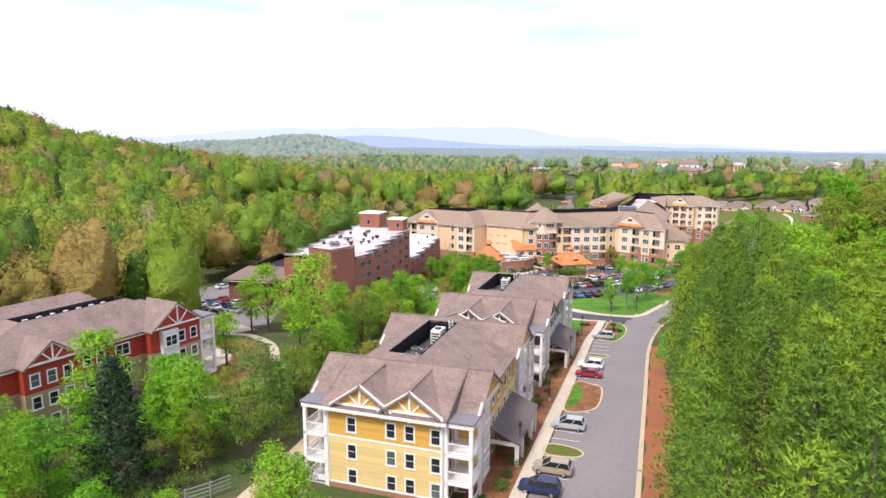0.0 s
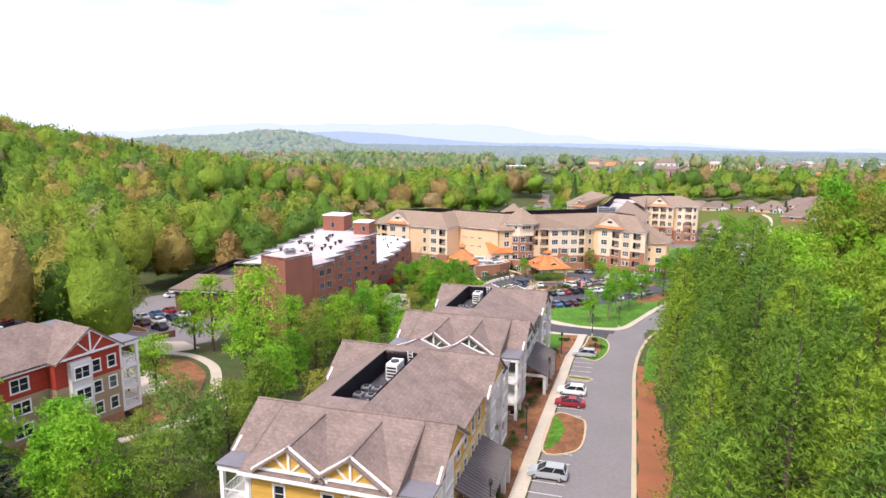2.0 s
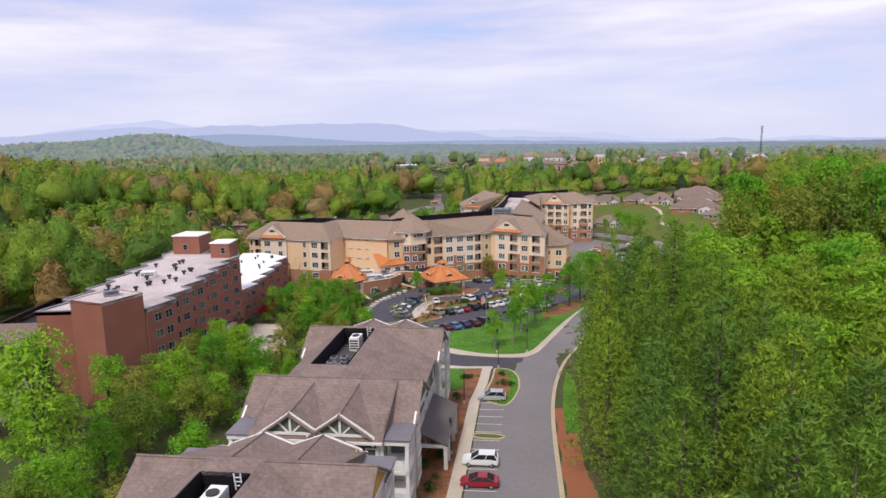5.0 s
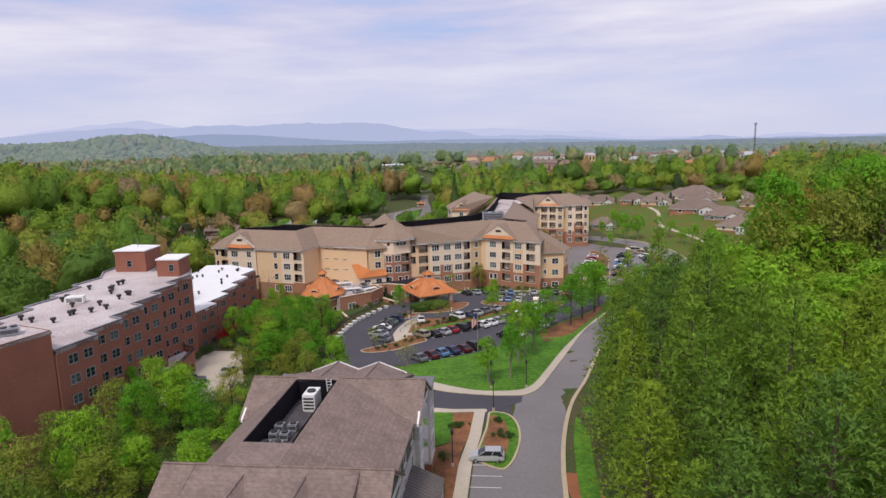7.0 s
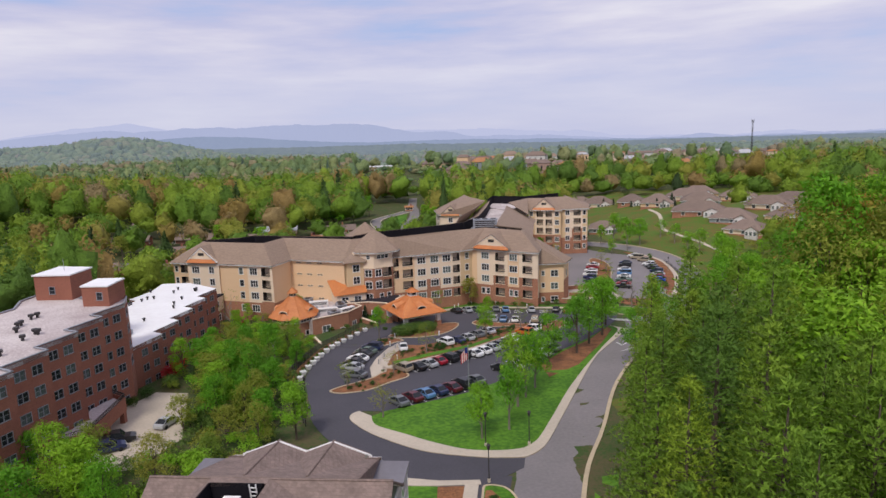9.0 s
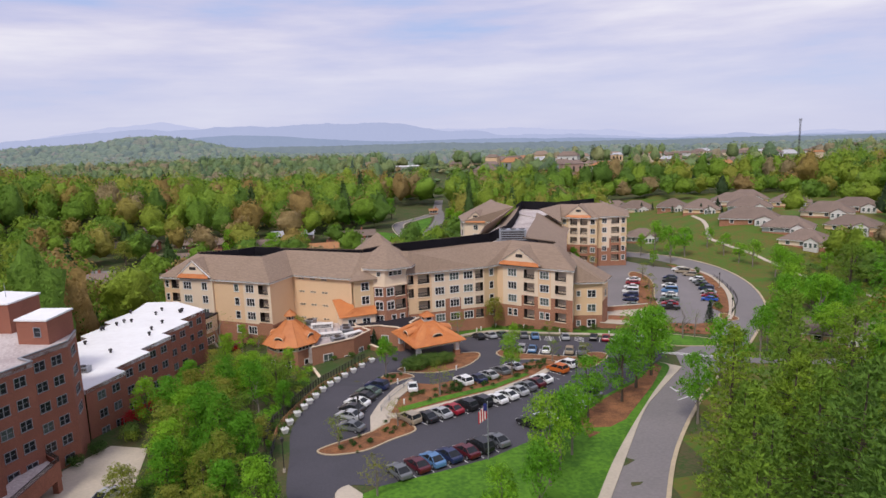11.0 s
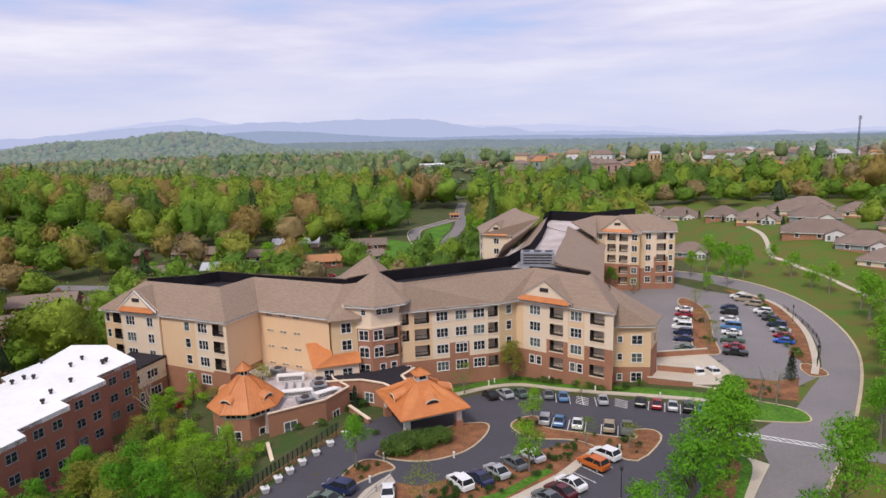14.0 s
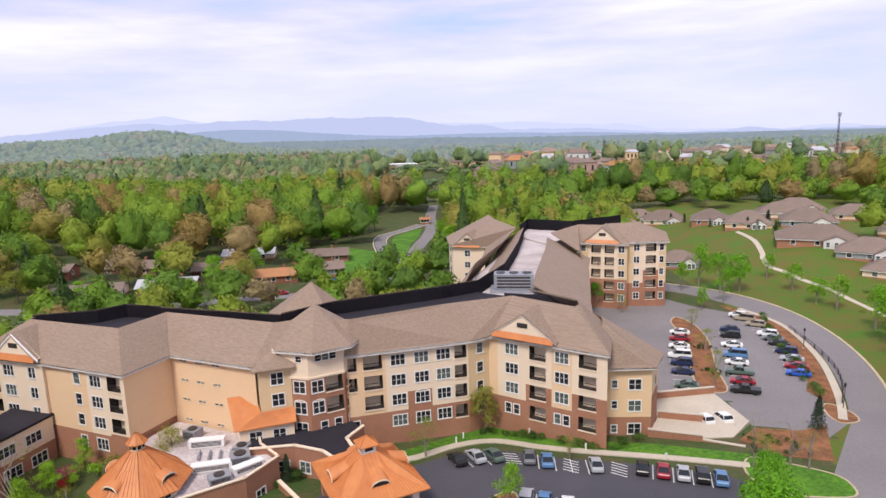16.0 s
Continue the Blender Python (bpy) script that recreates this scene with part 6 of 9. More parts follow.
    u = roof_unit(t, 0, 0, 0, 2.8, 1.6, 1.2, "white", 0)
    u.matrix_basis = pose(-53.4, 108, 16.7, 0, 0, 10)
    u = roof_unit(t, 0, 0, 0, 2.2, 1.6, 1.0, "grey_metal", 2)
    u.matrix_basis = pose(-47.8, 81.0, 19.5, 0, 0, 30)
    u = roof_unit(t, 0, 0, 0, 2.0, 1.4, 0.9, "grey_metal", 1)
    u.matrix_basis = pose(-47.5, 142, 7.3, 0, 0, 0)
    # terrace over the service entry
    deck = [(-42.4, 103.0), (-38.4, 106.4), (-38.4, 118.4), (-42.4, 121.4)]
    part("terrace", Shape().prism(deck, 2.2, 3.6), "brick_red", t)
    part("terrace_floor", Shape().prism([(-42.4, 103.4), (-38.8, 106.6), (-38.8, 118.2), (-42.4, 121.0)], 3.6, 3.68), "gravel_roof", t)
    for p, q in zip(deck[:-1], deck[1:]):
        m, L = wall_frame(p, q)
        part("parapet", Shape().box(0, 0.0, 3.6, L, 0.25, 4.3), "brick_red", t, "", m)
        part("railing", rail_mesh(L, "dark_metal"), "", t, "", m @ pose(L / 2, 0.12, 3.9))
    for y in (106.9, 112.4, 117.9):
        part("pier", Shape().box(-39.2, y - 0.45, B, -38.5, y + 0.45, 2.2), "brick_red", t)
    # older low annexe to the west
    part("annexe", Shape().prism([(-80, 92), (-60.5, 92), (-60.5, 122), (-80, 122)], B, 8.5), "brick_dark", t)
    hip_ring(t, "annexe_roof", [(-81, 91), (-60.3, 91), (-60.3, 123), (-81, 123)], [(-77, 97), (-64, 97), (-64, 117), (-77, 117)], 8.5, 11.0, "shingle_c", True)
    part("annexe_well", Shape().prism([(-77, 97), (-64, 97), (-64, 117), (-77, 117)], 8.4, 9.2), "black", t)
    return t


brick_block()

# ---- the terrace row ----
def porch_stack(parent, x0, y0, x1, y1, floors, top, open_sides, roof="porch_roof"):
    """A stack of open porches: slabs, posts, railings and a flat metal roof."""
    deck = Shape()
    for z in floors:
        deck.box(x0, y0, z - 0.35, x1, y1, z)
    deck.box(x0 - 0.1, y0 - 0.1, top - 0.55, x1 + 0.1, y1 + 0.1, top - 0.1)
    part("porch_deck", deck, "white", parent)
    part("porch_roof", Shape().box(x0 - 0.2, y0 - 0.2, top - 0.1, x1 + 0.2, y1 + 0.2, top + 0.08), roof, parent, "flat grey metal porch roof")
    for x, y in ((x0 + 0.18, y0 + 0.18), (x1 - 0.18, y0 + 0.18), (x1 - 0.18, y1 - 0.18), (x0 + 0.18, y1 - 0.18)):
        part("porch_post", Shape().box(x - 0.18, y - 0.18, floors[0], x + 0.18, y + 0.18, top - 0.5), "white", parent)
    for z in floors:
        if "s" in open_sides:
            part("railing", rail_mesh(x1 - x0 - 0.5, "white", 0.2), "", parent, "", pose((x0 + x1) / 2, y0 + 0.12, z))
        if "n" in open_sides:
            part("railing", rail_mesh(x1 - x0 - 0.5, "white", 0.2), "", parent, "", pose((x0 + x1) / 2, y1 - 0.12, z))
        if "e" in open_sides:
            part("railing", rail_mesh(y1 - y0 - 0.5, "white", 0.2), "", parent, "", pose(x1 - 0.12, (y0 + y1) / 2, z, 0, 0, 90))
        if "w" in open_sides:
            part("railing", rail_mesh(y1 - y0 - 0.5, "white", 0.2), "", parent, "", pose(x0 + 0.12, (y0 + y1) / 2, z, 0, 0, 90))


def terrace(label, m, zr, ze, L, r1, r2, well, upper, lower, gable, base_z, canopy, gx=(-2.4, 2.9)):
    t = thing("terrace_building", label, "building", m)
    f3, f2, f1 = ze - 3.4, ze - 6.3, ze - 9.1
    wz = (ze - 1.9, ze - 4.8, ze - 7.5)
    G = base_z
    brick_top = f1 + 0.75
    bands = [(brick_top, "brick_tan"), (f3 + 0.1, lower), (99, upper)]
    xw, xe = -6.4, 6.2
    # end walls with the twin gables
    for y, flip in ((0.0, False), (L, True)):
        p0, p1 = ((xw, y), (xe, y)) if not flip else ((xe, y), (xw, y))
        cols = (2.8, 7.1, 9.1, 11.8) if not flip else (0.8, 3.5, 5.5, 9.8)
        w = [(s, z, 0.85, 1.45, "trim") for s in cols for z in wz]
        mm, LL = facade(t, p0, p1, G - 3, ze + 0.15, bands, w)
        part("band", Shape().box(0, -0.06, f3, LL, 0.05, f3 + 0.22).box(0, -0.06, brick_top - 0.1, LL, 0.05, brick_top + 0.08), "white", t, "", mm)
        part("corner_board", Shape().box(-0.02, -0.07, brick_top, 0.24, 0.06, ze), "white", t, "", mm)
        part("corner_board", Shape().box(LL - 0.24, -0.07, brick_top, LL + 0.02, 0.06, ze), "white", t, "", mm)
        sk = Shape().slab([(-0.5, -0.75, ze - 0.05), (LL + 0.5, -0.75, ze - 0.05), (LL + 0.5, 0.4, ze + 0.5), (-0.5, 0.4, ze + 0.5)], 0.18)
        part("skirt_roof", sk, "shingle_a", t, "", mm)
        part("gutter", Shape().box(-0.5, -0.85, ze - 0.3, LL + 0.5, -0.72, ze - 0.03), "white", t, "", mm)
        for g in gx:
            c = g - xw if not flip else xe - g
            gable_front(t, mm, c - 3.05, c + 3.05, ze + 0.42, ze + (1.5 if flip else 2.55), gable, vent=False, truss=True, out=0.35)
        for k in range(5):
            s0 = 0.5 + k * (LL - 1) / 4
            part("bracket", Shape().box(s0 - 0.08, -0.6, ze - 0.6, s0 + 0.08, 0.0, ze - 0.3), "white", t, "", mm)
    # long walls
    for x, p in ((8.2, ((8.2, 3.6), (8.2, L - 3.6))), (-8.5, ((-8.5, L - 3.6), (-8.5, 3.6)))):
        LL = L - 7.2
        cols = [2.0, 4.6, 8.0, LL / 2 - 1.5, LL / 2 + 1.5, LL - 8.0, LL - 4.6, LL - 2.0]
        w = [(s, z, 0.95, 1.5, "trim") for s in cols for z in wz]
        facade(t, *p, G - 3, ze + 0.15, [(f2 - 0.1, "brick_tan"), (f3 + 0.1, lower), (99, upper)], w)
        sgn = 1 if x > 0 else -1
        for yb in (r1, r2):
            b = Shape()
            for z in wz:
                b.box(-1.5, -0.5, z - 1.5, 1.5, 0, z + 1.25)
            mm = pose(x, yb, 0, 0, 0, 90 if x > 0 else -90)
            part("bay", b, "white_siding", t, "", mm)
            for z in wz:
                fr, gl, gp = window_mesh(1.9, 1.5, "trim")
                o = part("window", fr, "", t, "", mm @ pose(0, -0.52, z))
                part("pane", gl, "", o)
    for x in (-6.4, 6.2):
        for y0, y1 in ((0.0, 3.6), (L - 3.6, L)):
            p = ((x, y0), (x, y1)) if x > 0 else ((x, y1), (x, y0))
            facade(t, *p, G - 3, ze, bands, [(1.8, z - 0.3, 1.5, 2.0, "trim") for z in wz])
            x2 = 8.2 if x > 0 else -8.5
            ya = 3.6 if y0 == 0 else L - 3.6
            q = ((x, ya), (x2, ya)) if (x > 0) == (y0 == 0) else ((x2, ya), (x, ya))
            facade(t, *q, G - 3, ze, bands)
    for x0, x1, side in ((6.25, 9.1, "e"), (-9.2, -6.45, "w")):
        for y0, y1, ns in ((0.05, 3.55, "s"), (L - 3.55, L - 0.05, "n")):
            porch_stack(t, x0, y0, x1, y1, (f1, f2, f3), ze - 0.1, side + ns)
            part("porch_base", Shape().box(x0, y0, G - 3, x1, y1, f1 - 0.36), "brick_tan", t)
    # roofs
    s = Shape()
    for yr, d in ((r1, -1), (r2, 1)):
        ye = -0.55 if d < 0 else L + 0.55
        yw = yr + d * 4.6
        s.slab([(-6.8, ye, ze + 0.1), (6.6, ye, ze + 0.1), (6.6, yr, zr), (-6.8, yr, zr)][:: -d])
        for xa, xb in ((-9.6, -6.8), (6.6, 9.4)):
            s.slab([(xa, yw, ze), (xb, yw, ze), (xb, yr, zr), (xa, yr, zr)][:: -d])
        for xc in (-6.8, 6.6):
            part("cheek", Shape().slab([(xc - 0.08, ye, ze + 0.1), (xc + 0.08, ye, ze + 0.1), (xc + 0.08, yr, zr), (xc - 0.08, yr, zr)], 0.2).face((xc, ye, ze), (xc, yw, ze - 0.1), (xc, yr, zr)).face((xc + 0.04, ye, ze), (xc + 0.04, yr, zr), (xc + 0.04, yw, ze - 0.1)), "shingle_a", t)
        yi = yr - d * 4.6
        for xa, xb in ((-9.6, well[0] - 0.2), (well[1] + 0.2, 9.4)):
            s.slab([(xa, yi, ze), (xb, yi, ze), (xb, yr, zr), (xa, yr, zr)][::d])
        for g in gx:
            for k in (-1, 1):
                y0 = -0.85 if d < 0 else L + 0.85
                y1 = 0.3 if d < 0 else L - 0.3
                s.slab([(g, y0, zr - (0.35 if d < 0 else 1.4)), (g, yr + d * 0.9, zr - 0.3), (g + k * 3.15, y1, ze + 0.35), (g + k * 3.15, y0, ze + 0.3)][:: k * d], 0.2)
    x0, x1, y0, y1 = well
    s.slab([(-8.9, r1, ze), (x0 - 0.15, r1, zr + 0.05), (x0 - 0.15, r2, zr + 0.05), (-8.9, r2, ze)][::-1])
    s.slab([(8.7, r1, ze), (x1 + 0.15, r1, zr + 0.05), (x1 + 0.15, r2, zr + 0.05), (8.7, r2, ze)])
    s.box(x0 - 0.2, r1 - 0.2, zr - 0.25, x1 + 0.2, y0, zr + 0.06).box(x0 - 0.2, y1, zr - 0.25, x1 + 0.2, r2 + 0.2, zr + 0.06)
    part("roof", s, "shingle_a", t)
    ridge = Shape()
    for yr in (r1, r2):
        ridge.tube((-9.6, yr, zr + 0.0), (9.4, yr, zr + 0.0), 0.12, None, 6)
    for g in gx:
        ridge.tube((g, -0.8, zr - 0.35), (g, r1 - 0.9, zr - 0.3), 0.11, None, 6).tube((g, L + 0.8, zr - 1.4), (g, r2 + 0.9, zr - 0.3), 0.11, None, 6)
    part("ridge_cap", ridge, "shingle_a", t)
    # gable ends of the cross ridges, east and west
    for yr in (r1, r2):
        for x, a in ((8.9, 90), (-9.1, -90)):
            mm = pose(x, yr, 0, 0, 0, a)
            gable_front(t, mm, -4.3, 4.3, ze + 0.1, zr - 0.2, gable, vent=False, out=0.1)
            part("gable_soffit", Shape().box(-4.4, -0.1, ze - 0.4, 4.4, 0.8, ze + 0.1), "white", t, "", mm)
    # the roof well
    w = Shape()
    for a, b in (((x0, y0), (x1, y0)), ((x1, y0), (x1, y1)), ((x1, y1), (x0, y1)), ((x0, y1), (x0, y0))):
        w.face((*b, zr - 2.3), (*a, zr - 2.3), (*a, zr + 0.08), (*b, zr + 0.08))
        w.face((*a, zr - 2.3), (*b, zr - 2.3), (*b, zr + 0.08), (*a, zr + 0.08))
    part("well_wall", w, "black", t, "dark membrane wall of the roof well")
    part("well_floor", Shape().box(x0 - 0.3, y0 - 0.3, zr - 2.6, x1 + 0.3, y1 + 0.3, zr - 2.2), "well_floor", t)
    u = roof_unit(t, 0, 0, 0, 1.3, 2.2, 1.9, "white", 1)
    u.matrix_basis = pose(x0 + (x1 - x0) * 0.52, y1 - 2.2, zr - 2.2)
    r = random.Random(int(L * 7))
    for i in range(8):
        u = roof_unit(t, 0, 0, 0, 0.85, 0.85, 0.8, "grey_metal", 1)
        u.matrix_basis = pose(x0 + 0.7 + (i % 2) * 1.15 + r.uniform(-0.1, 0.1), y0 + 1.0 + (i // 2) * 1.9 + r.uniform(-0.2, 0.2), zr - 2.2)
    for i in range(8):
        part("pipe_vent", Shape().tube((0, 0, 0), (0, 0, 0.5), 0.09, None, 6).box(-0.2, -0.12, 0.4, 0.2, 0.12, 0.55), "white", t, "", pose(x1 - 0.45, y0 + 1.2 + i * 1.0, zr - 2.2))
    lad = Shape()
    for k in (-0.25, 0.25):
        lad.box(k - 0.04, -0.04, 0, k + 0.04, 0.04, 2.8)
    for i in range(7):
        lad.box(-0.25, -0.03, 0.3 + i * 0.36, 0.25, 0.03, 0.36 + i * 0.36)
    part("ladder", lad, "white", t, "white metal roof ladder", pose(x1 - 0.5, y1 - 0.5, zr - 2.2, 10, 0, 0))
    # covered entry on the street side
    ya, yb, zc = canopy
    c = Shape().slab([(8.1, ya, zc + 1.5), (11.5, ya, zc), (11.5, yb, zc), (8.1, yb, zc + 1.5)], 0.18)
    for i in range(int((yb - ya) / 0.5) + 1):
        y = ya + i * 0.5
        c.slab([(8.1, y - 0.04, zc + 1.57), (11.5, y - 0.04, zc + 0.07), (11.5, y + 0.04, zc + 0.07), (8.1, y + 0.04, zc + 1.57)], 0.08)
    part("entry_roof", c, "seam_metal", t, "dark standing seam metal porch roof")
    part("entry_beam", Shape().box(11.0, ya + 0.1, zc - 0.5, 11.4, yb - 0.1, zc - 0.1).box(8.2, ya + 0.1, zc - 0.4, 11.2, ya + 0.35, zc), "white", t)
    for y in (ya + 0.5, ya + 3, yb - 3, yb - 0.5):
        part("entry_post", Shape().box(10.95, y - 0.22, G - 1.5, 11.4, y + 0.22, zc - 0.45), "white", t)
    part("entry_floor", Shape().box(8.2, ya, G - 1.5, 11.6, yb, f1 - 1.4), "concrete", t)
    # downpipes
    for x in (-6.3, 6.1):
        part("downpipe", Shape().tube((x, -0.12, G), (x, -0.12, ze - 0.2), 0.06, None, 6), "white", t)
    return t


terrace("three-storey yellow and white terrace building with brown shingle roof", pose(*bw(-15.8, -0.1), 0, 0, 0, -9.0), 19.4, 16.5, 31.4, 6.8, 24.6, (-3.3, 0.4, 9.0, 22.6), "mustard", "yellow", "mustard", 6.6, (10.3, 21.6, 10.0))
terrace("three-storey green and white terrace building with brown shingle roof", pose(*bw(-15.9, 38.6), 0, 0, 0, -9.0), 17.3, 14.4, 35.2, 8.2, 27.0, (-4.4, -0.2, 12.0, 26.2), "green_siding", "white_siding", "green_siding", 4.2, (11.6, 23.4, 8.0), (-2.5, 2.5))


def red_house():
    """The red and beige block across the garden."""
    t = thing("terrace_building", "three-storey red and beige building with brown shingle roof", "building", pose(-60.2, 7.96, 0, 0, 0, 70.5))
    ze, G, L0, L1, D = 16.5, 3.0, -10.0, 24.5, 25.0
    wz = (14.6, 11.8, 9.0)
    bands = [(7.4, "brick_tan"), (13.1, "beige_siding"), (99, "red_siding")]
    for s0, s1, y, at in ((L0, -1, 1.6, (2.0, 6.0)), (-1, 5.6, 0.0, (1.3, 3.3, 5.3)), (5.6, 16, 1.6, (2.2, 4.0, 7.2)), (16, L1, 0.0, (5.2, 7.3))):
        wide = 1.9 if s0 == 5.6 else 0.95
        facade(t, (s0, y), (s1, y), G, ze, bands, [(a, z, wide if a == 7.2 else 0.95, 1.45, "trim") for a in at for z in wz])
    for s, k in ((-1, 1), (5.6, 0), (16, 1)):
        p = ((s, 1.6), (s, 0)) if k else ((s, 0), (s, 1.6))
        facade(t, *p, G, ze, bands)
    facade(t, (L1, 0), (L1, D), G, ze, bands, [(s, z, 0.95, 1.45, "trim") for s in (6, 9, 12) for z in wz])
    facade(t, (L0, D), (L0, 1.6), G, ze, bands)
    facade(t, (L1, D), (L0, D), G, ze, bands)
    for s0, s1, rise in ((-0.8, 5.4, 2.5), (16.2, 24.3, 3.2)):
        gable_front(t, Matrix(), s0, s1, ze + 0.2, ze + rise, "red_siding", vent=False, truss=True)
        c, k = (s0 + s1) / 2, rise + 0.2
        r = Shape()
        r.slab([(s0 - 0.5, -0.8, ze), (c, -0.8, ze + k), (c, 6.0, ze + k), (s0 - 0.5, 2.0, ze)][::-1])
        r.slab([(s1 + 0.5, -0.8, ze), (c, -0.8, ze + k), (c, 6.0, ze + k), (s1 + 0.5, 2.0, ze)])
        part("gable_roof", r, "shingle_a", t)
    q = [(2.5, 6.6), (17.2, 6.6), (17.2, 9.4), (2.5, 9.4)]
    hip_ring(t, "roof", [(L0 - 0.6, 0.9), (L1 + 0.6, 0.9), (L1 + 0.6, 16.6), (L0 - 0.6, 16.6)], q, ze, ze + 3.8, "shingle_a", True)
    # the rear range, with a ridge of its own
    r = Shape()
    r.slab([(L0 - 0.6, 12.4, ze), (L1 - 3, 12.4, ze), (L1 - 7, 18.6, ze + 3.4), (L0 + 4, 18.6, ze + 3.4)])
    r.slab([(L1 - 3, D + 0.6, ze), (L0 - 0.6, D + 0.6, ze), (L0 + 4, 18.6, ze + 3.4), (L1 - 7, 18.6, ze + 3.4)])
    r.slab([(L1 - 3, 12.4, ze), (L1 - 3, D + 0.6, ze), (L1 - 7, 18.6, ze + 3.4)])
    part("rear_roof", r, "shingle_a", t)
    w = Shape()
    for i in range(4):
        p0, p1 = q[i], q[(i + 1) % 4]
        w.face((*p1, ze + 1.2), (*p0, ze + 1.2), (*p0, ze + 3.85), (*p1, ze + 3.85))
    w.box(2.5, 6.6, ze + 0.9, 17.2, 9.4, ze + 1.3)
    part("roof_well", w, "black", t)
    for i in range(7):
        part("pipe_vent", Shape().box(-0.3, -0.15, 0, 0.3, 0.15, 0.5), "white", t, "", pose(4.4 + i * 1.8, 8.9, ze + 2.9))
    part("bay", Shape().box(17.5, -0.7, 9.8, 20.2, 0.3, 16.1), "white_siding", t)
    for z in (14.6, 11.8):
        fr, gl, gp = window_mesh(1.8, 1.4, "trim")
        o = part("window", fr, "", t, "", pose(18.85, -0.8, z))
        part("pane", gl, "", o)
    porch_stack(t, L1 + 0.05, 0.2, L1 + 2.9, 4.0, (7.4, 10.2, 13.1), ze - 0.1, "es")
    porch_stack(t, L1 + 0.05, 14.0, L1 + 2.9, 18.0, (7.4, 10.2, 13.1), ze - 0.1, "en")
    return t


red_house()

# ---- houses ----
def cottage(x, y, turn, w, d, h, wall, roof, label, group, dz=0.0, sun=True):
    z = min(ground(x + ox, y + oy) for ox in (-w / 3, w / 3) for oy in (-d / 3, d / 3)) + dz
    t = thing("house", label, "house", pose(x, y, z, 0, 0, turn), group)
    c = [(-w / 2, -d / 2), (w / 2, -d / 2), (w / 2, d / 2), (-w / 2, d / 2)]
    for i, (p, q) in enumerate(zip(c, c[1:] + c[:1])):
        L = w if i % 2 == 0 else d
        facade(t, p, q, -2.5, h, [(0.8, "brick_tan" if wall != "brick_red" else "brick_red"), (99, wall)], [(L * f, 1.7, 1.3, 1.3, "trim") for f in ((0.2, 0.5, 0.8) if i == 0 else (0.4,))])
    o = 0.6
    if sun:
        e = [(-w / 2 - o, -d / 2 - o), (w / 2 + o, -d / 2 - o), (w / 2 + o, d / 2 + o), (-w / 2 - o, d / 2 + o)]
        k = min(w, d) / 2
        r0, r1 = ((-w / 2 + k, 0), (w / 2 - k, 0)) if w >= d else ((0, -d / 2 + k), (0, d / 2 - k))
        inner = [r0, r1, r1, r0] if w >= d else [r0, r0, r1, r1]
        hip_ring(t, "roof", e, inner, h, h + k * 0.62, roof, True)
        s = Shape().slab([(w * 0.05, -d / 2 - 2.2, h - 0.1), (w * 0.22, -d / 2 - 2.2, h + 1.7), (w * 0.22, 0, h + 1.9), (w * 0.05, -d / 2 + 1, h)][::-1]).slab([(w * 0.39, -d / 2 - 2.2, h - 0.1), (w * 0.22, -d / 2 - 2.2, h + 1.7), (w * 0.22, 0, h + 1.9), (w * 0.39, -d / 2 + 1, h)])
        part("porch_roof", s, roof, t)
        b = Shape().box(w * 0.07, -d / 2 - 2.0, -2.5, w * 0.37, -d / 2 + 0.2, h - 0.15)
        b.face((w * 0.07, -d / 2 - 2.0, h - 0.15), (w * 0.37, -d / 2 - 2.0, h - 0.15), (w * 0.22, -d / 2 - 2.0, h + 1.5))
        part("sunroom", b, "white_siding", t)
        for k in range(3):
            fr, gl, gp = window_mesh(1.0, 1.6, "trim")
            wn_ = part("window", fr, "", t, "", pose(w * 0.07 + w * 0.3 * (k + 0.5) / 3, -d / 2 - 2.1, 1.6))
            part("pane", gp, "", wn_)
    else:
        s = Shape()
        s.slab([(-w / 2 - o, -d / 2 - o, h), (w / 2 + o, -d / 2 - o, h), (w / 2 + o, 0, h + d * 0.22), (-w / 2 - o, 0, h + d * 0.22)])
        s.slab([(w / 2 + o, d / 2 + o, h), (-w / 2 - o, d / 2 + o, h), (-w / 2 - o, 0, h + d * 0.22), (w / 2 + o, 0, h + d * 0.22)])
        part("roof", s, roof, t)
        for k in (-1, 1):
            part("gable", Shape().face((k * w / 2, -d / 2, h), (k * w / 2, d / 2, h), (k * w / 2, 0, h + d * 0.21)), wall, t)
        part("chimney", Shape().box(w * 0.2, 0.3, h, w * 0.2 + 0.8, 1.2, h + d * 0.22 + 1.0), "brick_red", t)
    return t


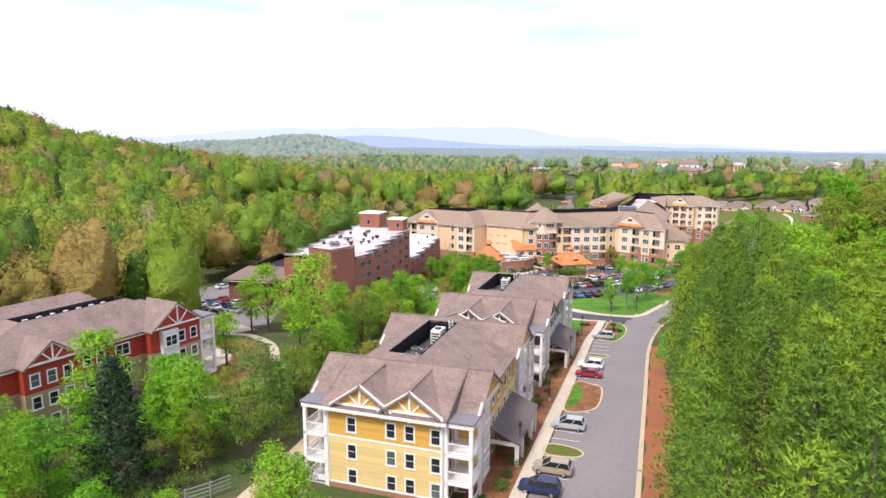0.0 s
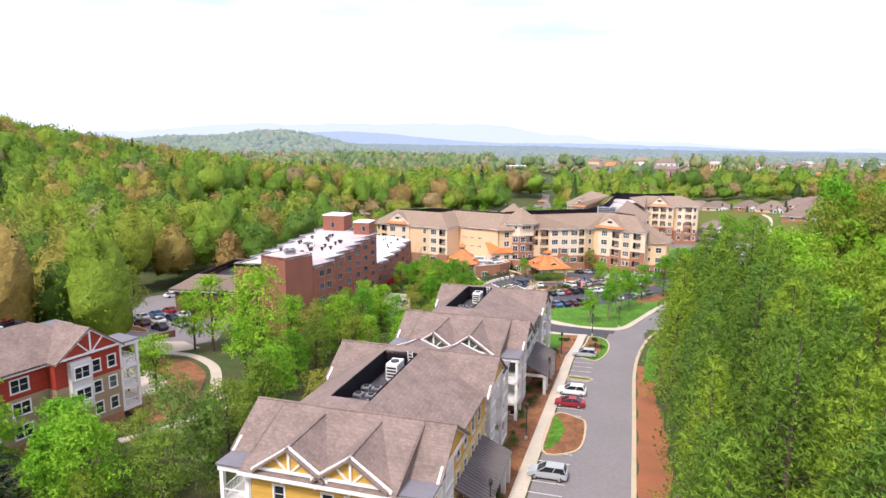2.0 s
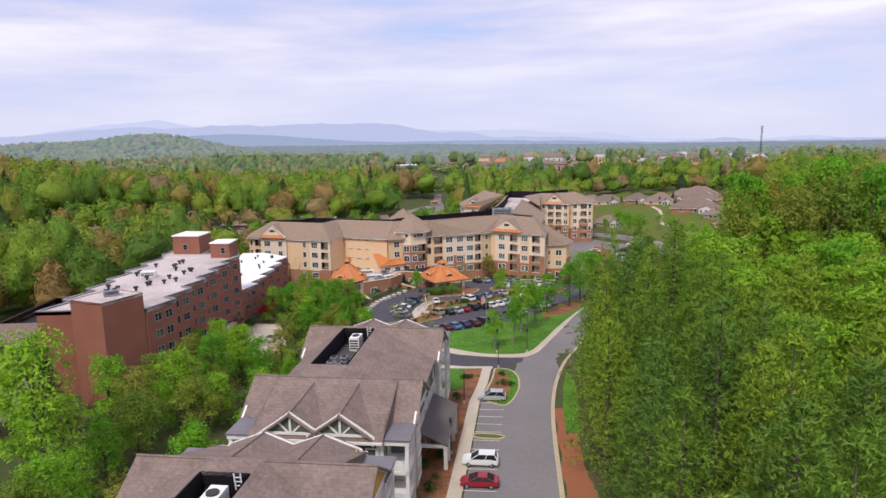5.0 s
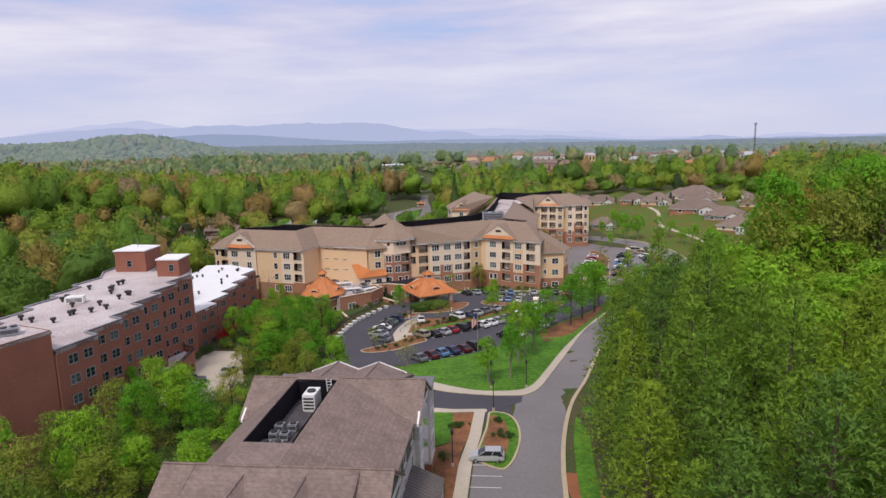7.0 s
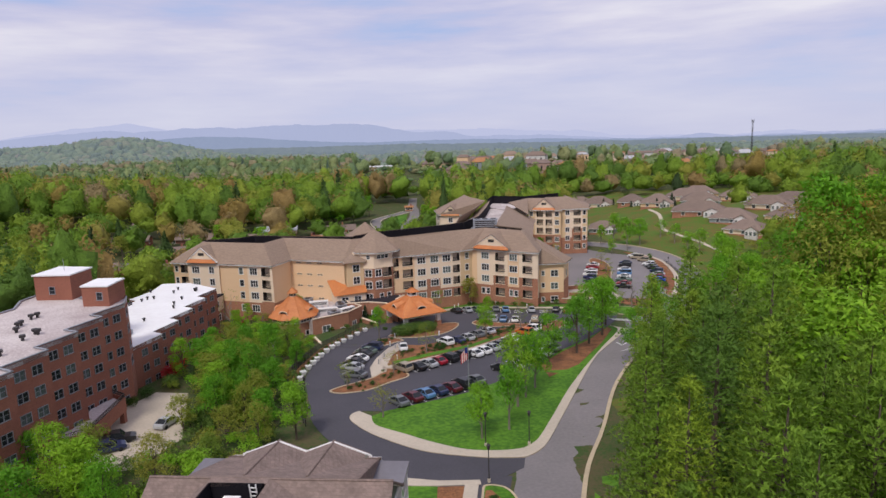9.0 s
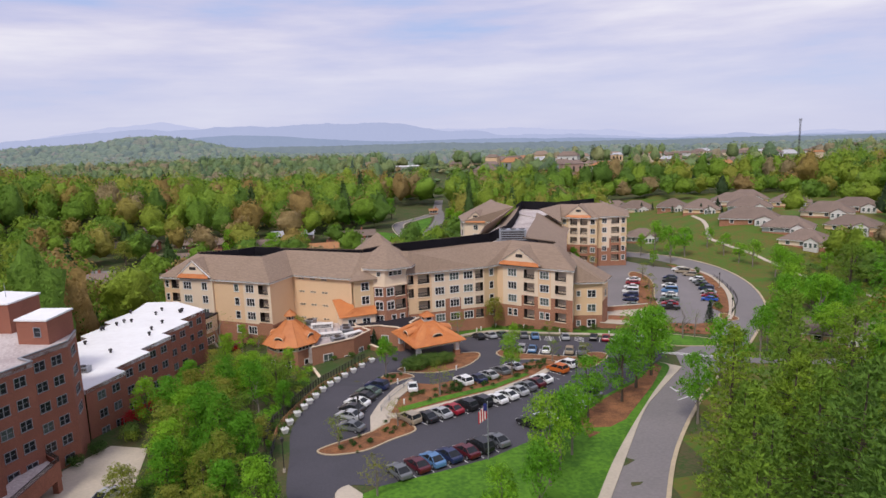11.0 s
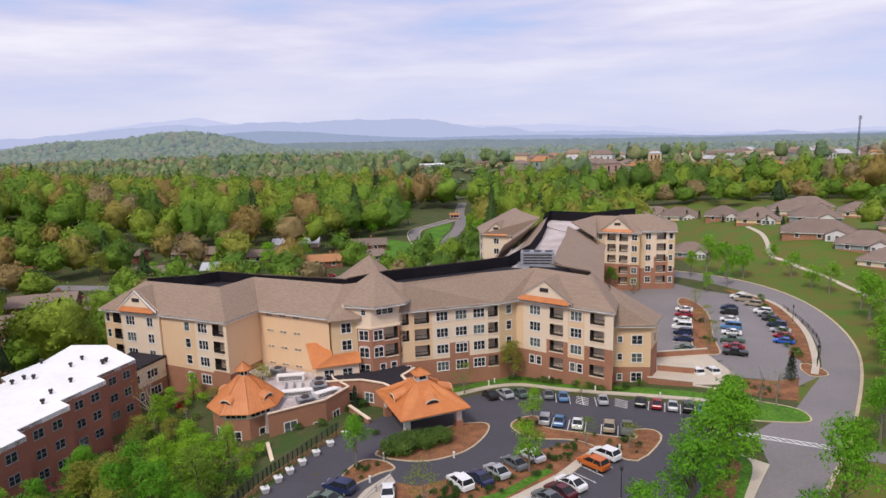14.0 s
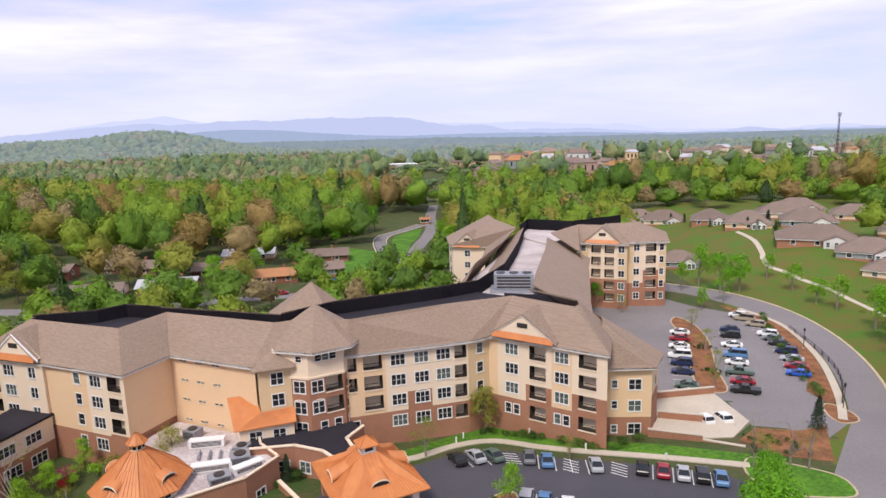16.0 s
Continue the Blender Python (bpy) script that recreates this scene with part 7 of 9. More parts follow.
M["roof_rust"] = mat("roof_rust", (0.45, 0.22, 0.1), (0.36, 0.17, 0.08), 0.9, 4, 30, 0.2)
M["roof_pale"] = mat("roof_pale", (0.5, 0.5, 0.53), (0.4, 0.4, 0.43), 0.8, 4, 30, 0.1)
M["sided_grey"] = mat("sided_grey", (0.3, 0.33, 0.33), (0.25, 0.28, 0.28), 0.8, 4, 20, 0.05)
E_COT = "brown-roofed cottages on the meadow"
for x, y, a, w, d, wall in ((101, 320, -15, 13, 10, "sided_grey"), (117, 419, -15, 18, 12, "cream"), (124, 400, -18, 18, 13, "cream"), (136, 377, -22, 15, 13, "brick_tan"), (143, 357, -25, 17, 14, "tan"), (163, 350, -25, 19, 14, "sided_grey"), (147, 317, -26, 24, 14, "brick_tan"), (154, 299, -35, 18, 13, "sided_grey"), (152, 283, -45, 16, 12, "cream"), (190, 362, -30, 18, 12, "tan"), (166, 374, -25, 20, 13, "cream"), (180, 388, -20, 20, 13, "tan"), (206, 336, -30, 20, 12, "tan"), (184, 322, -35, 20, 13, "cream"), (180, 298, -45, 18, 12, "tan"), (104, 440, 0, 18, 12, "tan"), (84, 428, 5, 16, 12, "cream")):
    cottage(x, y, a, w, d, 2.9, wall, "shingle_c", "single-storey cottage with brown hipped roof and white sunroom", E_COT)
cottage(97, 176, -30, 15, 12, 2.9, "tan", "shingle_c", "single-storey cottage with brown roof among trees", E_COT)
W_H = "ranch houses along the village street"
for x, y, a, w, d, wall, roof in ((-94, 300, 8, 21, 9, "cream", "shingle_c"), (-72, 308, 8, 18, 9, "brick_red", "roof_pale"), (-62, 332, 10, 20, 10, "brick_dark", "shingle_c"), (-40, 318, 12, 16, 9, "brick_red", "roof_rust"), (-24, 326, 15, 13, 9, "sided_grey", "shingle_c"), (-30, 352, 8, 22, 10, "brick_dark", "shingle_c"), (-96, 335, -5, 22, 10, "brick_dark", "shingle_c"), (-120, 322, 5, 18, 9, "brick_red", "shingle_c"), (-128, 372, 10, 18, 9, "cream", "shingle_c"), (-60, 360, 5, 20, 9, "cream", "roof_pale"), (-150, 300, 15, 20, 9, "brick_dark", "shingle_c"), (-112, 404, 0, 18, 9, "tan", "shingle_c"), (-165, 340, 0, 18, 9, "brick_red", "shingle_c")):
    cottage(x, y, a, w, d, 2.7, wall, roof, "low single-storey ranch house with shallow gabled roof", W_H, sun=False)
for x, y, a in ((-96, 232, 20), (-112, 214, 20), (-82, 250, 20), (-104, 250, 20), (-128, 240, 15)):
    cottage(x, y, a, 17, 10, 5.4, "brick_dark", "shingle_c", "two-storey dark brick apartment house", "apartment houses behind the long building", sun=False)
cottage(10.4, 446, 0, 5, 4, 2.6, "cream", "roof_rust", "small gatehouse with rust-orange roof", "gatehouse", sun=False)
for x, y, a in ((-128, 128, 30), (-150, 150, 20), (-170, 120, 10)):
    cottage(x, y, a, 18, 10, 3.0, "brick_dark", "shingle_c", "low brown house among trees", "houses in the western wood", sun=False)

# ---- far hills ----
# Distance haze painted into the surface: bluish base colours plus a blue emission.
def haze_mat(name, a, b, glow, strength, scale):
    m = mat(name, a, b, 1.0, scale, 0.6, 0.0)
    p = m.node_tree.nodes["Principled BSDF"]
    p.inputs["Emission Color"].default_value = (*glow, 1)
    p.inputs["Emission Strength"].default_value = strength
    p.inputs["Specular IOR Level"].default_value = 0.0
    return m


def far_band(name, dist, base, crest, amp, wave, rough, material, seed, label, deep=60):
    """A long uneven wooded or mountain crest seen across the plain."""
    s, n = Shape(), 520
    top = []
    for i in range(n + 1):
        x = (i / n - 0.5) * dist * 2.3
        y = dist * (1.0 - 0.10 * abs(i / n - 0.5) * 2)
        z = crest(x) + amp * noise.fractal((x / wave, seed, 0), 0.9, 2.1, 5) + rough * noise.noise((x / 13.0, seed, 4)) + rough * noise.noise((x / 31.0, seed, 9))
        top.append((x, y, z))
    for a, b in zip(top[:-1], top[1:]):
        s.face((a[0], a[1] - deep, base), (b[0], b[1] - deep, base), b, a)
    tagged(new(name, s.mesh(name, material)), label, "backdrop", "", "structure")


# the painted haze glow gets stronger from the nearest layer to the farthest
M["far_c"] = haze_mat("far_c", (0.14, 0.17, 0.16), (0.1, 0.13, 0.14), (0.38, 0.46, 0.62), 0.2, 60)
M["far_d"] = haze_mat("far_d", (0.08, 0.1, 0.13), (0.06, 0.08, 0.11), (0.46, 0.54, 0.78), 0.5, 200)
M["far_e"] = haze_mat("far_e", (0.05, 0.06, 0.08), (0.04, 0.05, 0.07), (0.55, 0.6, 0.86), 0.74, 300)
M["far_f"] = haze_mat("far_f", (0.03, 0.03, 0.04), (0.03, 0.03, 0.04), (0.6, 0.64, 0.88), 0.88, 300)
bump = lambda x, c, w: math.exp(-((x - c) / w) ** 2)
far_band("far_ridge", 2900, -90, lambda x: -12 - 14 * ramp(x, 0, 1500), 8, 500, 5, "far_c", 5, "far woods with blue-green haze painted in", 100)
far_band("far_ridge", 3500, -90, lambda x: 4 - 22 * ramp(x, -200, 1600), 8, 600, 3, "far_c", 6, "ridge with blue-green haze painted in", 200)
far_band("far_ridge", 4000, -90, lambda x: 14 + 66 * bump(x, -1150, 560) - 34 * ramp(x, 200, 1800), 9, 700, 2, "far_d", 7, "foothills with pale blue haze painted in", 200)
far_band("mountains", 4550, -90, lambda x: 18 + 118 * bump(x, -1700, 1400) + 66 * bump(x, -350, 700) - 36 * ramp(x, 600, 2000), 26, 460, 2, "far_e", 8, "mountains on the horizon, pale blue haze painted in", 200)
far_band("mountains", 4900, -90, lambda x: 20 + 160 * bump(x, -2050, 800) + 70 * bump(x, 300, 900) - 36 * ramp(x, 900, 2400), 30, 520, 2, "far_f", 9, "faint mountains made almost wholly of painted haze glow", 200)


# ---- the far town ----
def far_house(x, y, turn, w, d, h, wall, roof, label, flat=False):
    z = ground(x, y)
    t = thing("house", label, "house", pose(x, y, z, 0, 0, turn), "houses of the far town")
    part("wall", Shape().box(-w / 2, -d / 2, -2, w / 2, d / 2, h), wall, t)
    o = 0.6
    if flat:
        part("roof", Shape().box(-w / 2 - o, -d / 2 - o, h, w / 2 + o, d / 2 + o, h + 0.6), roof, t)
    else:
        k = h + d * 0.3
        s = Shape().slab([(-w / 2 - o, -d / 2 - o, h), (w / 2 + o, -d / 2 - o, h), (w / 2 - d * 0.3, 0, k), (-w / 2 + d * 0.3, 0, k)])
        s.slab([(w / 2 + o, d / 2 + o, h), (-w / 2 - o, d / 2 + o, h), (-w / 2 + d * 0.3, 0, k), (w / 2 - d * 0.3, 0, k)])
        for q in (-1, 1):
            s.slab([(q * (w / 2 + o), d / 2 + o, h), (q * (w / 2 + o), -d / 2 - o, h), (q * (w / 2 - d * 0.3), 0, k)])
        part("roof", s, roof, t)
    for i in range(3 if y < 800 else 0):
        part("window", Shape().box(w * (i - 1) * 0.3 - 0.8, -d / 2 - 0.06, h * 0.35, w * (i - 1) * 0.3 + 0.8, -d / 2 + 0.05, h * 0.8), "glass", t)


M["pink_block"] = mat("pink_block", (0.5, 0.33, 0.27), (0.42, 0.28, 0.23), 0.9, 6, 20, 0.05)
far_house(-29, 862, 5, 48, 20, 7, "white_siding", "membrane", "large white flat-roofed building among trees", True)
far_house(50, 790, 8, 34, 15, 5, "tan", "shingle_c", "long house with dark hipped roof")
far_house(186, 1353, 0, 60, 20, 14, "brick_red", "roof_rust", "large red-roofed brick building on the rise")
far_house(245, 1345, 0, 40, 18, 12, "brick_red", "roof_rust", "large red-roofed brick building on the rise")
town = random.Random(61)
for i in range(120):
    y = town.uniform(600, 1350)
    x = town.uniform(0.04, 0.55) * y + town.uniform(10, 60)
    w = town.uniform(12, 23)
    far_house(x, y, town.uniform(-30, 30), w, w * town.uniform(0.5, 0.75), town.choice((8, 9.5, 11.5)), town.choice(("white_siding", "cream", "tan", "pink_block", "white_siding", "sided_grey")), town.choice(("shingle_c", "roof_pale", "shingle_b", "shingle_c", "roof_pale", "shingle_a", "roof_rust")), "far-off house among trees")

# ---- vehicles ----
CARS = {}


def loft(sections):
    """A closed body through rings of eight points: (x, half width, low, high, shoulder)."""
    s = Shape()
    rings = []
    for x, w, lo, hi in sections:
        k = len(s.v)
        mid = lo + (hi - lo) * 0.55
        s.v += [(x, -w * 0.9, lo), (x, w * 0.9, lo), (x, w, lo + 0.12), (x, w, mid), (x, w * 0.94, hi), (x, -w * 0.94, hi), (x, -w, mid), (x, -w, lo + 0.12)]
        rings.append(k)
    for a, b in zip(rings[:-1], rings[1:]):
        s.f += [(a + i, b + i, b + (i + 1) % 8, a + (i + 1) % 8) for i in range(8)]
    s.f += [tuple(rings[0] + i for i in range(8)), tuple(rings[-1] + i for i in range(7, -1, -1))]
    return s


def car_model(kind):
    if kind == "suv":
        body = [(-2.3, 0.74, 0.45, 0.95), (-2.2, 0.88, 0.32, 1.08), (-1.3, 0.92, 0.28, 1.1), (0.9, 0.92, 0.28, 1.06), (1.7, 0.9, 0.3, 1.0), (2.15, 0.84, 0.34, 0.86), (2.28, 0.72, 0.42, 0.72)]
        cab = (-2.15, 1.2, -1.85, 0.2, 1.05, 1.68)
    elif kind == "pickup":
        body = [(-2.7, 0.82, 0.5, 0.98), (-2.6, 0.92, 0.4, 1.05), (0.9, 0.94, 0.34, 1.05), (1.9, 0.92, 0.36, 1.02), (2.5, 0.86, 0.4, 0.9), (2.62, 0.76, 0.5, 0.78)]
        cab = (-0.9, 1.15, -0.6, 0.6, 1.03, 1.72)
    elif kind == "van":
        body = [(-2.5, 0.84, 0.4, 1.1), (-2.4, 0.94, 0.3, 1.2), (1.2, 0.94, 0.3, 1.18), (1.9, 0.92, 0.32, 1.0), (2.4, 0.84, 0.38, 0.82)]
        cab = (-2.4, 1.4, -2.2, 0.7, 1.15, 1.95)
    else:
        body = [(-2.3, 0.7, 0.42, 0.78), (-2.2, 0.84, 0.3, 0.93), (-1.3, 0.88, 0.24, 0.96), (0.9, 0.88, 0.24, 0.92), (1.7, 0.86, 0.26, 0.82), (2.15, 0.8, 0.3, 0.7), (2.28, 0.66, 0.38, 0.58)]
        cab = (-1.85, 1.25, -0.95, 0.15, 0.92, 1.43)
    t = thing("car", "parked car", "car")
    part("body", loft(body), "car_paint", t)
    x0, x1, u0, u1, z0, z1 = cab
    w0, w1 = 0.84, 0.66
    if kind in ("pickup", "van", "suv"):
        w0, w1 = 0.87, 0.74
    roof = Shape().slab([(u0, -w1, z1), (u1, -w1, z1), (u1, w1, z1), (u0, w1, z1)], 0.07)
    pil = Shape()
    for sx, tx in ((x0, u0), (x1, u1)):
        for sy in (-1, 1):
            pil.tube((sx, sy * w0, z0), (tx, sy * w1, z1 - 0.03), 0.05, None, 5)
    mid0, mid1 = (x0 + x1) / 2 - 0.1, (u0 + u1) / 2 - 0.1
    for sy in (-1, 1):
        pil.tube((mid0, sy * w0, z0), (mid1, sy * w1, z1 - 0.03), 0.045, None, 5)
    part("roof_panel", roof, "car_paint", t)
    part("pillar", pil, "car_paint", t)
    b, c = [(x0, -w0, z0 - 0.03), (x1, -w0, z0 - 0.03), (x1, w0, z0 - 0.03), (x0, w0, z0 - 0.03)], [(u0, -w1, z1 - 0.04), (u1, -w1, z1 - 0.04), (u1, w1, z1 - 0.04), (u0, w1, z1 - 0.04)]
    for i, nm in ((0, "side_glass"), (1, "windscreen"), (2, "side_glass"), (3, "rear_window")):
        j = (i + 1) % 4
        part(nm, Shape().face(b[i], b[j], c[j], c[i]), "glass", t)
    xf, xr = (1.42, -1.42) if kind != "pickup" else (1.65, -1.65)
    ty = Shape().tube((0, -0.11, 0), (0, 0.11, 0), 0.33, None, 14)
    tym = ty.mesh("tyre", "rubber")
    rim = Shape().tube((0, -0.12, 0), (0, 0.12, 0), 0.2, None, 10).mesh("rim", "rim")
    for x in (xf, xr):
        for y in (-0.8, 0.8):
            o = part("wheel", tym, "", t, "", pose(x, y, 0.33))
            part("rim", rim, "", o)
    e = body[-2]
    for y in (-0.58, 0.58):
        part("headlight", Shape().box(e[0] - 0.05, y - 0.17, e[3] - 0.16, e[0] + 0.1, y + 0.17, e[3] - 0.03), "lamp_clear", t)
        part("tail_light", Shape().box(-2.27 if kind != "pickup" else -2.67, y - 0.15, body[1][3] - 0.3, -2.15, y + 0.15, body[1][3] - 0.1), "lamp_red", t)
    return t


PAINT = {"white": (0.8, 0.8, 0.8), "silver": (0.42, 0.43, 0.45), "grey": (0.15, 0.16, 0.17), "black": (0.018, 0.018, 0.02), "navy": (0.02, 0.03, 0.09), "blue": (0.1, 0.22, 0.42), "red": (0.32, 0.015, 0.03), "maroon": (0.1, 0.012, 0.02), "tan": (0.36, 0.3, 0.22), "orange": (0.55, 0.13, 0.02), "green": (0.1, 0.15, 0.12), "brightblue": (0.02, 0.1, 0.5)}
NAMES = {"navy": "dark blue", "brightblue": "bright blue", "blue": "light blue"}
KIND = {"s": "sedan", "u": "suv", "p": "pickup", "v": "van"}
WORD = {"sedan": "saloon car", "suv": "sport utility vehicle", "pickup": "pickup truck", "van": "minivan"}


def park(x, y, turn, kind, paint, group, scale=1.0):
    kind = KIND[kind]
    m = pose(x, y, ground(x, y) + 0.06, 0, 0, turn)
    gx, gy = math.cos(radians(turn)), math.sin(radians(turn))
    pitch = math.atan2(ground(x + gx, y + gy) - ground(x - gx, y - gy), 2)
    m = m @ pose(0, 0, 0, 0, -math.degrees(pitch), 0) @ Matrix.Scale(scale, 4)
    if kind not in CARS:
        CARS[kind] = car_model(kind)
        c = CARS[kind]
        c.matrix_basis = m
    else:
        c = copy_thing(CARS[kind], Matrix())
        c.matrix_basis = m
        if group in ("cars in the far car park", "cars in the western car park", ""):
            for o in [q for k in c.children for q in k.children]:
                bpy.data.objects.remove(o)
    for o in c.children:
        if o.name.split(".")[0] in ("body", "roof_panel", "pillar"):
            o.color = (*PAINT[paint], 1)
    tagged(c, "%s %s parked on asphalt" % (NAMES.get(paint, paint), WORD[kind]), "car", group)


def row(spots, turn, cars, group, scale=1.0, lines=4.6, lead=0.0):
    """Parked cars at the spots, with painted stall lines between them."""
    for (x, y), c in zip(spots, cars.split()):
        park(x, y, turn, c[0], c[1:], group, scale)
    dx, dy = math.cos(radians(turn)), math.sin(radians(turn))
    for (ax, ay), (bx, by) in zip(spots[:-1], spots[1:]):
        d = math.hypot(bx - ax, by - ay)
        n = max(1, round(d / 2.7))
        for k in range(n):
            q = (k + 0.5) / n
            cx, cy = ax + (bx - ax) * q, ay + (by - ay) * q
            s = Shape()
            for i in range(3):
                p = [(cx + dx * (lines * (i / 3 - 0.5)) - dy * 0.07, cy + dy * (lines * (i / 3 - 0.5)) + dx * 0.07), (cx + dx * (lines * (i / 3 - 0.5)) + dy * 0.07, cy + dy * (lines * (i / 3 - 0.5)) - dx * 0.07), (cx + dx * (lines * ((i + 1) / 3 - 0.5)) + dy * 0.07, cy + dy * (lines * ((i + 1) / 3 - 0.5)) - dx * 0.07), (cx + dx * (lines * ((i + 1) / 3 - 0.5)) - dy * 0.07, cy + dy * (lines * ((i + 1) / 3 - 0.5)) + dx * 0.07)]
                s.face(*[(x, y, ground(x, y) + 0.085) for x, y in p])
            tagged(new("stall_line", s.mesh("stall_line", "paint_line")), "white painted stall line on asphalt", "marking", "", "structure")


LOT = "cars in the front car park"
row([(4.3, 136.3), (6.9, 136.7), (9.1, 138.2), (11.0, 139.6), (13.3, 141.0), (15.8, 142.4), (18.4, 143.4), (20.4, 145.1), (22.4, 147.0), (24.2, 149.2), (26.0, 150.9), (27.6, 152.9), (31.6, 158.4), (33.9, 161.3)], 128, "utan sblack ssilver sred ublack ublack swhite swhite ssilver sgrey smaroon swhite uorange uwhite", LOT)
row([(13.5, 153.4), (16.1, 154.6), (18.4, 156.5), (20.9, 158.9), (23.6, 161.2)], 122, "uwhite snavy ssilver sgrey swhite", LOT)
row([(3.5, 118.8), (5.8, 120.4), (7.8, 121.7), (10.0, 122.9), (12.4, 123.9), (14.4, 125.4), (16.8, 127.0)], 122, "sgrey smaroon sblue snavy smaroon ublack sgrey", LOT)
row([(22.4, 132.6), (24.8, 134.2), (28.8, 136.6), (31.6, 141.4), (34.2, 144.4)], 128, "ublack swhite sgrey swhite sgrey", LOT)
row([(-2.0, 152.5), (-3.2, 149.5), (-3.9, 147.0), (-4.6, 144.2), (-5.1, 141.4), (-5.2, 138.5), (-4.4, 133.9)], 152, "unavy sgreen sblack swhite sblack ssilver sgrey", LOT)
park(4.4, 151.2, 95, "s", "white", LOT)
row([(18.9, 188.4), (21.7, 189.0), (24.4, 189.2)], 112, "sblack ssilver sgreen", LOT)
row([(29.6, 188.2), (32.0, 186.9), (38.6, 184.9)], 84, "sgrey sblue ssilver", LOT)
row([(44.9, 183.6), (47.4, 182.4), (49.8, 181.4), (52.1, 180.6), (54.2, 179.6)], 72, "sblack sred ssilver ublack sblue", LOT)
row([(27.4, 176.0), (29.6, 175.3), (32.3, 173.9), (36.9, 172.2), (39.4, 171.2)], 76, "usilver sblue swhite utan pgrey", LOT)
FARLOT = "cars in the far car park"
row([(74.6, 248.6), (73.0, 244.2), (71.0, 239.2), (68.8, 233.1), (67.6, 228.8), (66.0, 223.8), (64.0, 216.6), (62.8, 212.6)], 160, "swhite sred swhite vwhite unavy snavy sgreen swhite", FARLOT)
row([(87.2, 249.7), (85.3, 245.1), (82.8, 238.8), (80.6, 232.4), (78.9, 227.9), (76.9, 222.5), (75.2, 217.6), (73.6, 213.2)], 158, "snavy ublack swhite vblue swhite pgreen sred pblack", FARLOT)
row([(94.2, 260.4), (94.4, 257.4), (95.0, 252.6), (94.2, 245.2), (93.8, 242.0), (93.4, 238.6), (92.4, 233.6), (91.0, 228.8), (89.5, 224.5), (87.8, 220.6)], 150, "uwhite vtan utan uwhite sgrey sblack unavy ssilver sred sbrightblue", FARLOT)
row([(-0.3, 5.9), (1.0, 10.5), (3.0, 23.3), (6.8, 46.6), (7.4, 51.9), (11.2, 74.0)], 171, "unavy utan usilver sred uwhite usilver", "cars beside the terrace row", 0.94, 4.0)
WLOT = "cars in the western car park"
row([(-100.4, 87.6), (-100.0, 90.6), (-99.9, 93.9)], 150, "ssilver swhite snavy", WLOT)
row([(-87.9, 84.0), (-85.4, 87.0), (-84.1, 90.4), (-83.4, 95.0)], 150, "usilver swhite sblue sred", WLOT)
row([(-81.8, 81.4), (-80.0, 84.4), (-78.6, 87.4), (-77.6, 90.8)], 150, "smaroon swhite snavy swhite", WLOT)
row([(-76.0, 78.6), (-73.6, 82.2)], 150, "sblack ssilver", WLOT)
for x, y, a, k, p in ((-118, 76, 20, "s", "white"), (-93.3, 113.3, 60, "s", "white"), (-36.4, 107.0, 30, "u", "navy"), (-36.6, 110.0, 20, "p", "black"), (-38, 103, 60, "s", "white"), (-31.5, 115.5, 75, "s", "silver"), (-30, 262, 20, "s", "silver"), (-9, 322, 40, "s", "white"), (-20, 314, 20, "s", "brightblue"), (-33, 299, 15, "s", "red"), (-96, 270, 10, "s", "grey"), (-104, 268, 10, "s", "red"), (60.5, 200.5, 100, "u", "white"), (63.8, 200.8, 95, "u", "white")):
    park(x, y, a, k, p, "")

# ---- planting ----
tree_rng = random.Random(77)
STREET = "young trees round the car park"
for x, y, k, s in ((-0.8, 158.6, "young1", 1.0), (22.8, 157.2, "young0", 1.05), (9.2, 147.4, "budding", 1.0), (31.5, 134.6, "fresh1", 0.66), (38.6, 141.0, "fresh2", 0.74), (43.0, 147.4, "fresh3", 0.8), (47.8, 153.8, "fresh0", 0.95), (51.8, 163.6, "fresh1", 0.74), (46.2, 129.6, "young0", 1.5), (55.0, 142.0, "young2", 1.5), (64.6, 154.6, "young0", 1.1), (72.4, 162.6, "young1", 1.3), (76.4, 167.6, "young2", 1.2), (80, 174, "young0", 1.0), (15.0, 103.6, "young0", 1.15), (19.2, 106.0, "young1", 1.2), (22.0, 114.5, "young2", 1.35), (26.4, 122.5, "young0", 1.35), (24.0, 118.4, "young1", 1.3), (1.2, 113.6, "budding", 0.85), (-5.2, 127.2, "budding", 0.8), (32.0, 165.6, "budding", 0.75), (38, 164.4, "budding", 0.7), (25, 172.5, "young1", 0.85), (2.6, 134.6, "budding", 0.7), (60.4, 183.2, "bare", 0.9), (64.6, 181.6, "bare", 0.95), (67.5, 182.0, "bare", 0.8), (62.2, 184.0, "budding", 0.8), (77.0, 196.0, "spruce", 0.3), (23.8, 199.0, "olive1", 0.62), (14.2, 190.6, "budding", 1.0), (35.5, 188.0, "budding", 0.6), (72.2, 223, "budding", 0.85), (75.5, 236, "budding", 0.9), (78.2, 250, "budding", 0.95), (69.5, 217, "budding", 0.6), (88, 268, "young0", 0.9), (96.5, 274, "young2", 1.1), (90, 288, "young1", 1.1), (60.6, 273.0, "young1", 0.9), (66, 267.6, "budding", 0.9), (-10.8, 107.2, "fresh0", 0.62)):
    slim = k.startswith("young")
    plant(k, x, y, s * (1.15 if slim else 1.0), tree_rng.uniform(0, 360), STREET, 0.74 if slim else 1.0)
